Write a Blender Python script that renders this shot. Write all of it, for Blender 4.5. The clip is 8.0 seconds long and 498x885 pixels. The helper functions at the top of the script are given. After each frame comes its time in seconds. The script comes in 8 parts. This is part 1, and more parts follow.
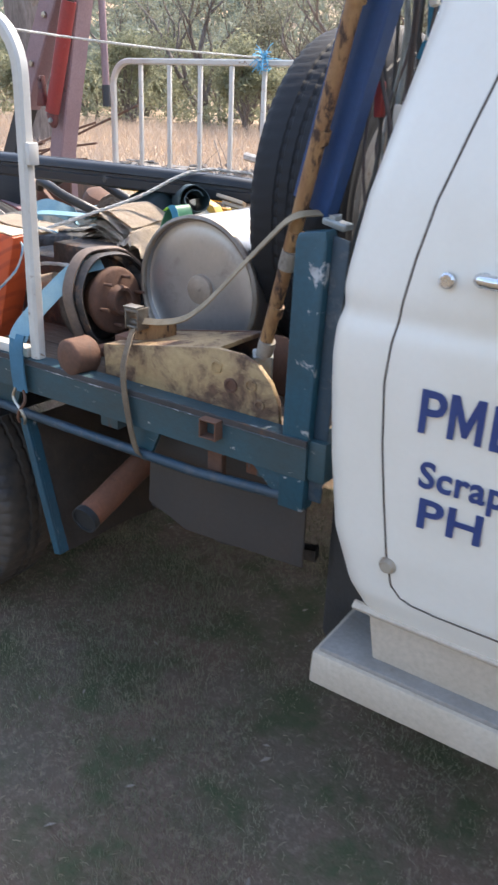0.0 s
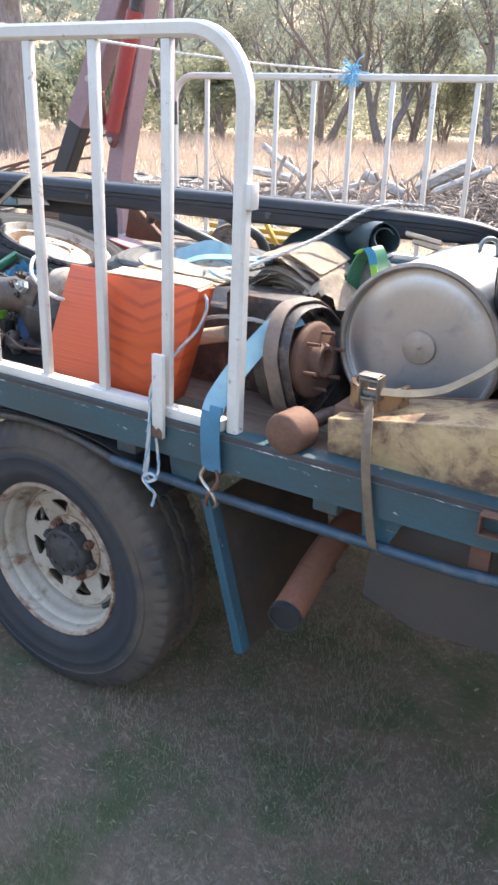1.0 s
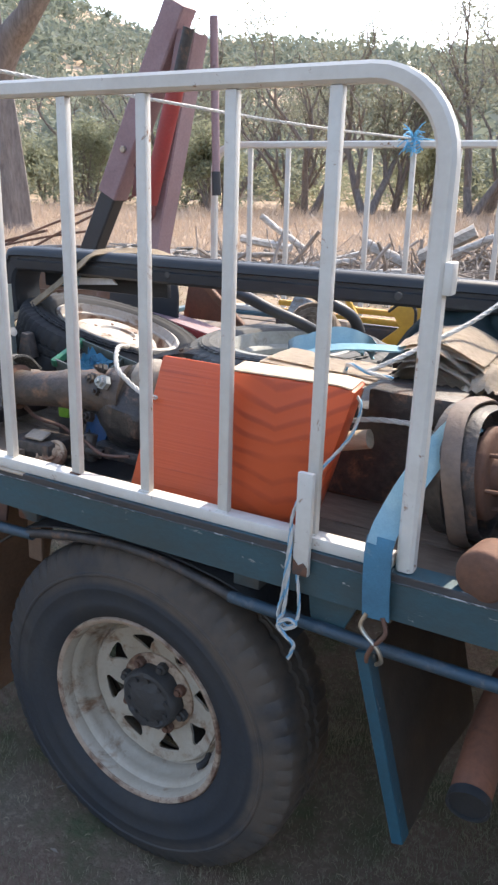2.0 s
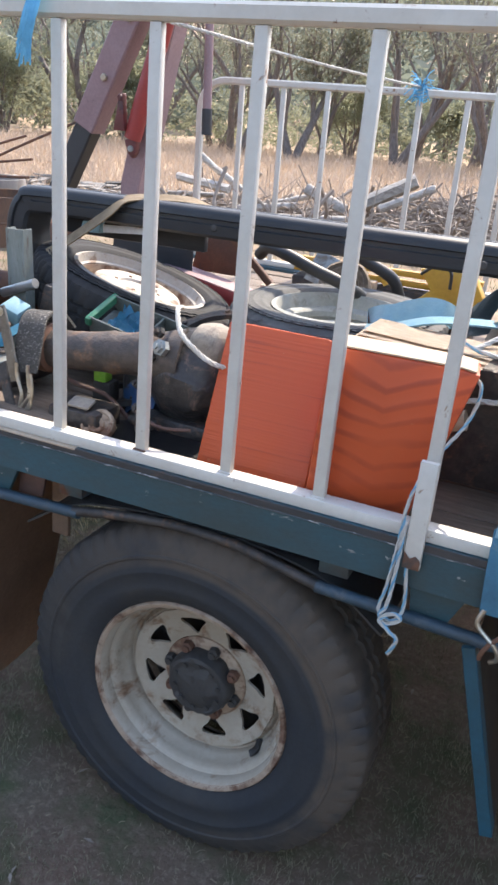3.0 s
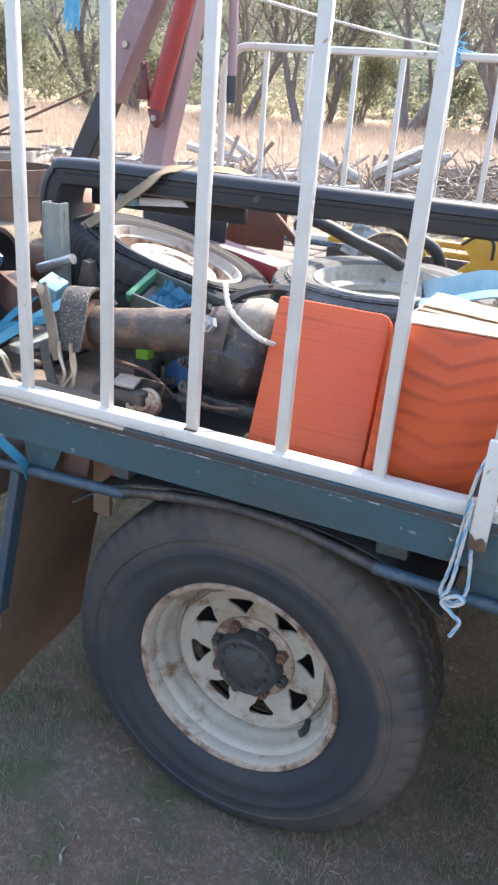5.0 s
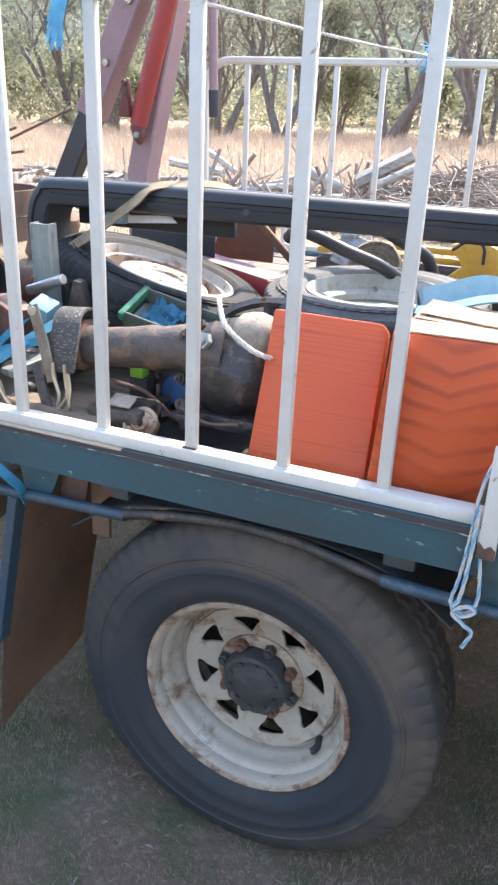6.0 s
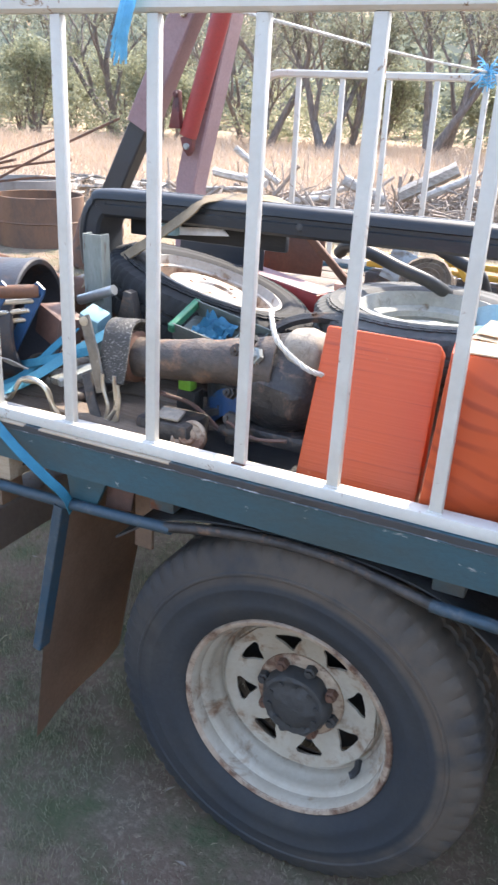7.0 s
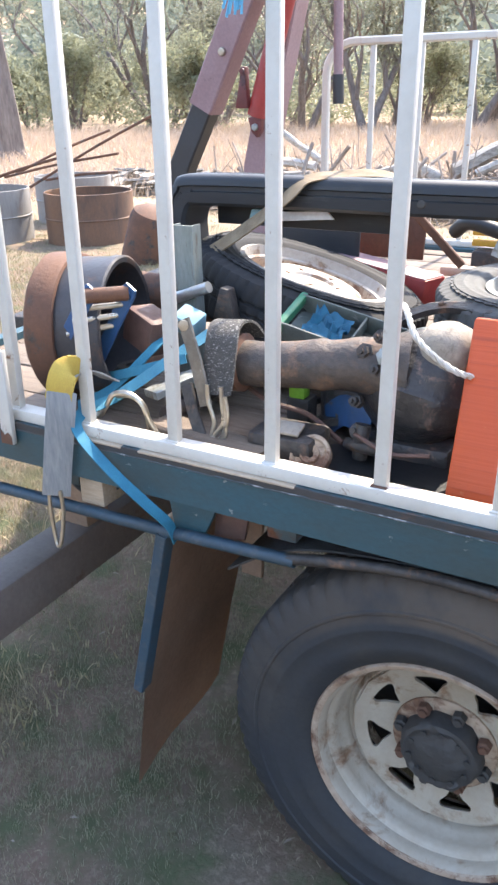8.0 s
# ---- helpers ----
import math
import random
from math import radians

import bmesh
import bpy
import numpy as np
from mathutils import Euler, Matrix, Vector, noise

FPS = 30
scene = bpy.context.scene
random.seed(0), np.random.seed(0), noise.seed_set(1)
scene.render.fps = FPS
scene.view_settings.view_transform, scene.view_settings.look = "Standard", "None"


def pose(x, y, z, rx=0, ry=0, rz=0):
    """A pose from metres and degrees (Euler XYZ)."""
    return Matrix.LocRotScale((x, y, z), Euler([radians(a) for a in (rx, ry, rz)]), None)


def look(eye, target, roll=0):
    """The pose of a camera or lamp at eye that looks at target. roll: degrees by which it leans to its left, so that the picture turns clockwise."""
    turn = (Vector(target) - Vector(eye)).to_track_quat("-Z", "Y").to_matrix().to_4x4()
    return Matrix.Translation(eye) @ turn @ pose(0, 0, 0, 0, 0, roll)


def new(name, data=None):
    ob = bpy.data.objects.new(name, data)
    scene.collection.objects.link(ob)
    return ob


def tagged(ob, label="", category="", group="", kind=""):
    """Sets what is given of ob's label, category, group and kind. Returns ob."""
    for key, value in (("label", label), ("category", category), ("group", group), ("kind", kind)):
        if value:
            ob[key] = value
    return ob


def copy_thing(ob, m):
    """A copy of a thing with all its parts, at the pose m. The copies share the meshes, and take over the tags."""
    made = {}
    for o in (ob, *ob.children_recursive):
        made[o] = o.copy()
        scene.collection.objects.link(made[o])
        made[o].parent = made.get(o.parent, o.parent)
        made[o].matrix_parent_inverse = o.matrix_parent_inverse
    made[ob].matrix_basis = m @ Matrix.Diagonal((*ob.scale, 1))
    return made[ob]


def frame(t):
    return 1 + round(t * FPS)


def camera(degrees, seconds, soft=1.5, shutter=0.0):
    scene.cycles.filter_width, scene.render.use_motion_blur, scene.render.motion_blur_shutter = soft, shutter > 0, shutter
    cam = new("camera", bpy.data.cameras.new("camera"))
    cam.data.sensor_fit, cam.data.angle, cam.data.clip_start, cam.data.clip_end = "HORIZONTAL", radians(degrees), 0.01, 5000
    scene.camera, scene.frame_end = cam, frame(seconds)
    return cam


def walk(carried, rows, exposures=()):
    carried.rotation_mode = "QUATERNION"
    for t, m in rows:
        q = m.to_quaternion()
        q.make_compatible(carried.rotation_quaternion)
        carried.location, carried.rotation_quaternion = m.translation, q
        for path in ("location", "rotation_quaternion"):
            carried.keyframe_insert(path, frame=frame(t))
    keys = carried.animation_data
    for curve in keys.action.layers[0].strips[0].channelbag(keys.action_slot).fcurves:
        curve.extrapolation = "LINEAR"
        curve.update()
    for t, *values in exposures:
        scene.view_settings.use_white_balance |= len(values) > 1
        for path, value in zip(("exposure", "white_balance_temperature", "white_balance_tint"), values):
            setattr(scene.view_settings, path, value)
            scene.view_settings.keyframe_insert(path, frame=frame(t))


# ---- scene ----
import collections
import itertools

cam = camera(34.8, 8.0, soft=2.5, shutter=0.15)
PATH = [
    (0, (0.022, 0.105, 1.582), (-0.994, 1.631, 0.782), 2.3),
    (0.2, (-0.131, 0.131, 1.598), (-1.152, 1.648, 0.787), 1.7),
    (0.5, (-0.361, 0.128, 1.584), (-1.378, 1.658, 0.792), 2.5),
    (0.8, (-0.554, 0.091, 1.586), (-1.509, 1.649, 0.774), 3.6),
    (1, (-0.654, 0.071, 1.603), (-1.612, 1.643, 0.820), 1.8),
    (1.2, (-0.737, 0.084, 1.594), (-1.712, 1.689, 0.907), 1.9),
    (1.5, (-0.885, 0.138, 1.577), (-1.866, 1.742, 0.895), 2.6),
    (1.6, (-0.960, 0.162, 1.574), (-1.947, 1.739, 0.830), 1.9),
    (1.7, (-1.006, 0.205, 1.577), (-2.030, 1.804, 0.948), 1.0),
    (2.8, (-1.460, 0.234, 1.577), (-2.189, 1.960, 0.877), 6.0),
    (3, (-1.502, 0.191, 1.584), (-2.233, 1.893, 0.829), 4.7),
    (3.2, (-1.538, 0.183, 1.586), (-2.289, 1.861, 0.799), 3.8),
    (3.5, (-1.570, 0.195, 1.589), (-2.331, 1.871, 0.807), 1.5),
    (4, (-1.585, 0.202, 1.575), (-2.340, 1.855, 0.737), 0.7),
    (4.5, (-1.602, 0.184, 1.570), (-2.345, 1.841, 0.733), 4.0),
    (4.7, (-1.594, 0.186, 1.577), (-2.324, 1.855, 0.751), 4.4),
    (5.8, (-1.612, 0.199, 1.570), (-2.356, 1.873, 0.768), 2.0),
    (6, (-1.618, 0.203, 1.575), (-2.341, 1.891, 0.782), 2.0),
    (6.5, (-1.626, 0.212, 1.574), (-2.318, 1.910, 0.775), 4.3),
    (7, (-1.654, 0.208, 1.580), (-2.457, 1.868, 0.806), 2.7),
    (7.2, (-1.671, 0.205, 1.582), (-2.537, 1.830, 0.801), 1.6),
    (7.5, (-1.729, 0.218, 1.567), (-2.601, 1.839, 0.785), 2.9),
    (7.8, (-1.820, 0.284, 1.553), (-2.740, 1.857, 0.727), 0.0),
    (8, (-1.883, 0.342, 1.540), (-2.789, 1.934, 0.737), -1.0),
]
walk(cam, [(t, look(eye, target, roll)) for t, eye, target, roll in PATH], [(0.0, 2.20, 7250, 13), (0.5, 2.75, 7250, 13), (1.0, 2.66, 7150, 12), (1.5, 2.06, 7150, 12), (3.0, 2.14, 7250, 13), (3.5, 2.36, 7200, 13), (4.0, 2.64, 7100, 12), (8.0, 2.72, 7100, 12)])

# ---- light: high sun behind the truck, hazy bright sky ----
SUN_EL, SUN_AZ = radians(50), radians(4)   # azimuth from +y towards +x
world = bpy.data.worlds.new("sky")
scene.world = world
world.use_nodes = True
wn = world.node_tree.nodes
sky = wn.new("ShaderNodeTexSky")
sky.sky_type = "NISHITA"
sky.sun_disc = False
sky.sun_elevation, sky.sun_rotation = SUN_EL, SUN_AZ
sky.air_density, sky.dust_density, sky.ozone_density = 1.0, 1.2, 1.0
wn["Background"].inputs[1].default_value = 0.15
world.node_tree.links.new(sky.outputs[0], wn["Background"].inputs[0])
sun = new("sun", bpy.data.lights.new("sun", "SUN"))
sun.data.energy, sun.data.angle, sun.data.color = 2.0, radians(0.6), (1.0, 0.95, 0.87)
sun.matrix_world = look((20 * math.sin(SUN_AZ) * math.cos(SUN_EL), 20 * math.cos(SUN_AZ) * math.cos(SUN_EL), 20 * math.sin(SUN_EL)), (0, 0, 0))

# ---- materials ----
def mat(name, c1, c2=None, rough=0.6, metal=0.0, scale=6.0, bump=0.15, fine=90.0, wear=None, wear_at=0.6,
        wear_scale=9.0, wear_rough=0.85, wear_metal=0.0, stretch=(1, 1, 1), tint=0.0, spec=0.5, soft=0.08, grain=0.35):
    """Two-scale colour variation, fine relief and a second coat (rust, dirt, bare metal) in patches of its own shape."""
    m = bpy.data.materials.new(name)
    m.use_nodes = True
    n, l = m.node_tree.nodes, m.node_tree.links
    b = n["Principled BSDF"]
    c2 = c2 or tuple(v * 0.7 for v in c1)
    tc = n.new("ShaderNodeTexCoord")
    mp = n.new("ShaderNodeMapping")
    mp.inputs["Scale"].default_value = stretch
    l.new(tc.outputs["Object"], mp.inputs[0])

    def nz(s, detail=5.0, rough_=0.6, dist=0.0):
        t = n.new("ShaderNodeTexNoise")
        t.inputs["Scale"].default_value, t.inputs["Detail"].default_value = s, detail
        t.inputs["Roughness"].default_value, t.inputs["Distortion"].default_value = rough_, dist
        l.new(mp.outputs[0], t.inputs["Vector"])
        return t.outputs["Fac"]

    def ramp(src, a, z):
        r = n.new("ShaderNodeMapRange")
        r.inputs[1].default_value, r.inputs[2].default_value = a, z
        l.new(src, r.inputs[0])
        return r.outputs[0]

    def mix(f, a, z):
        x = n.new("ShaderNodeMix")
        x.data_type = "RGBA"
        for sock, v in ((x.inputs[0], f), (x.inputs[6], a), (x.inputs[7], z)):
            if isinstance(v, (tuple, list)):
                sock.default_value = (*v, 1) if len(v) == 3 else v
            elif isinstance(v, float):
                sock.default_value = v
            else:
                l.new(v, sock)
        return x.outputs[2]

    big = ramp(nz(scale), 0.3, 0.7)
    small = nz(fine, 4.0)
    col = mix(big, c1, c2)
    col = mix(ramp(small, 0.35, 0.75), col, mix(grain, col, tuple(v * 0.55 for v in c2)))
    if tint:
        oi = n.new("ShaderNodeObjectInfo")
        hsv = n.new("ShaderNodeHueSaturation")
        mr = n.new("ShaderNodeMapRange")
        mr.inputs[3].default_value, mr.inputs[4].default_value = 1 - tint, 1 + tint
        l.new(oi.outputs["Random"], mr.inputs[0])
        l.new(mr.outputs[0], hsv.inputs["Value"])
        l.new(col, hsv.inputs["Color"])
        col = hsv.outputs[0]
    rgh, met = rough, metal
    if wear:
        w = ramp(nz(wear_scale, 8.0, 0.68, 0.4), wear_at, wear_at + soft)
        dark = mix(ramp(nz(wear_scale * 5, 4.0), 0.35, 0.7), wear, tuple(v * 0.5 for v in wear))
        col = mix(w, col, dark)
        r = n.new("ShaderNodeMapRange")
        r.inputs[3].default_value, r.inputs[4].default_value = rough, wear_rough
        l.new(w, r.inputs[0])
        l.new(r.outputs[0], b.inputs["Roughness"])
        r = n.new("ShaderNodeMapRange")
        r.inputs[3].default_value, r.inputs[4].default_value = metal, wear_metal
        l.new(w, r.inputs[0])
        l.new(r.outputs[0], b.inputs["Metallic"])
    else:
        r = n.new("ShaderNodeMapRange")
        r.inputs[3].default_value, r.inputs[4].default_value = max(rough - 0.12, 0.03), min(rough + 0.12, 1)
        l.new(big, r.inputs[0])
        l.new(r.outputs[0], b.inputs["Roughness"])
        b.inputs["Metallic"].default_value = metal
    l.new(col, b.inputs["Base Color"])
    b.inputs["Specular IOR Level"].default_value = spec
    if bump:
        bp = n.new("ShaderNodeBump")
        bp.inputs["Strength"].default_value, bp.inputs["Distance"].default_value = bump, 0.004
        l.new(small, bp.inputs["Height"])
        l.new(bp.outputs[0], b.inputs["Normal"])
    return m


def grain_mat(name, c1, c2, scale, dist, amount, wave=False):
    """Painted timber: paint over wavy grain lines, with scuffs and small chips."""
    m = bpy.data.materials.new(name)
    m.use_nodes = True
    n, l = m.node_tree.nodes, m.node_tree.links
    b = n["Principled BSDF"]
    tc = n.new("ShaderNodeTexCoord")
    mp = n.new("ShaderNodeMapping")
    mp.inputs["Scale"].default_value = (1, 1, 1) if wave else (1.1, 1.1, scale)
    l.new(tc.outputs["Object"], mp.inputs[0])
    if wave:
        wv = n.new("ShaderNodeTexWave")
        wv.wave_type, wv.bands_direction = "BANDS", "Z"
        for key, v in (("Scale", scale), ("Distortion", dist), ("Detail", 1.0), ("Detail Scale", 1.1), ("Detail Roughness", 0.4)):
            wv.inputs[key].default_value = v
    else:
        wv = n.new("ShaderNodeTexNoise")
        wv.inputs["Scale"].default_value, wv.inputs["Detail"].default_value = dist, 3.0
    if wave:
        # grain that runs in a shallow V across the face
        sp, cb = n.new("ShaderNodeSeparateXYZ"), n.new("ShaderNodeCombineXYZ")
        l.new(mp.outputs[0], sp.inputs[0])
        off, ab, vz = (n.new("ShaderNodeMath") for _ in range(3))
        off.inputs[1].default_value = 0.015
        ab.operation, vz.operation, vz.inputs[1].default_value = "ABSOLUTE", "MULTIPLY_ADD", -0.42
        l.new(sp.outputs["X"], off.inputs[0])
        l.new(off.outputs[0], ab.inputs[0])
        l.new(ab.outputs[0], vz.inputs[0])
        l.new(sp.outputs["Z"], vz.inputs[2])
        l.new(sp.outputs["X"], cb.inputs["X"])
        l.new(sp.outputs["Y"], cb.inputs["Y"])
        l.new(vz.outputs[0], cb.inputs["Z"])
        l.new(cb.outputs[0], wv.inputs["Vector"])
    else:
        l.new(mp.outputs[0], wv.inputs["Vector"])
    nz = n.new("ShaderNodeTexNoise")
    nz.inputs["Scale"].default_value, nz.inputs["Detail"].default_value = 9.0, 7.0
    l.new(tc.outputs["Object"], nz.inputs["Vector"])

    def mr(src, a, z, lo, hi):
        r = n.new("ShaderNodeMapRange")
        for i, v in enumerate((a, z, lo, hi)):
            r.inputs[i + 1].default_value = v
        l.new(src, r.inputs[0])
        return r.outputs[0]

    def mix(f, a, z):
        x = n.new("ShaderNodeMix")
        x.data_type = "RGBA"
        l.new(f, x.inputs[0])
        for s, v in ((x.inputs[6], a), (x.inputs[7], z)):
            if isinstance(v, tuple):
                s.default_value = (*v, 1)
            else:
                l.new(v, s)
        return x.outputs[2]

    line = mr(wv.outputs["Fac"], 0.60, 0.95, 0.0, amount) if wave else mr(wv.outputs["Fac"], 0.56, 0.66, 0.0, amount)
    mul = n.new("ShaderNodeMath")
    mul.operation = "MULTIPLY"
    l.new(line, mul.inputs[0])
    l.new(mr(nz.outputs["Fac"], 0.36, 0.64, 0.2, 1.0), mul.inputs[1])
    col = mix(mul.outputs[0], c1, c2)
    fine = n.new("ShaderNodeTexNoise")
    fine.inputs["Scale"].default_value, fine.inputs["Detail"].default_value = 30.0, 8.0
    l.new(tc.outputs["Object"], fine.inputs["Vector"])
    col = mix(mr(fine.outputs["Fac"], 0.69, 0.76, 0.0, 0.6), col, (0.62, 0.30, 0.15))
    l.new(col, b.inputs["Base Color"])
    b.inputs["Roughness"].default_value = 0.5
    bp = n.new("ShaderNodeBump")
    bp.inputs["Strength"].default_value, bp.inputs["Distance"].default_value = 0.10, 0.002
    l.new(fine.outputs["Fac"], bp.inputs["Height"])
    ridge = n.new("ShaderNodeBump")
    ridge.inputs["Strength"].default_value, ridge.inputs["Distance"].default_value = (0.15 if wave else 0.45), 0.003
    l.new(wv.outputs["Fac"], ridge.inputs["Height"])
    l.new(bp.outputs[0], ridge.inputs["Normal"])
    l.new(ridge.outputs[0], b.inputs["Normal"])
    return m


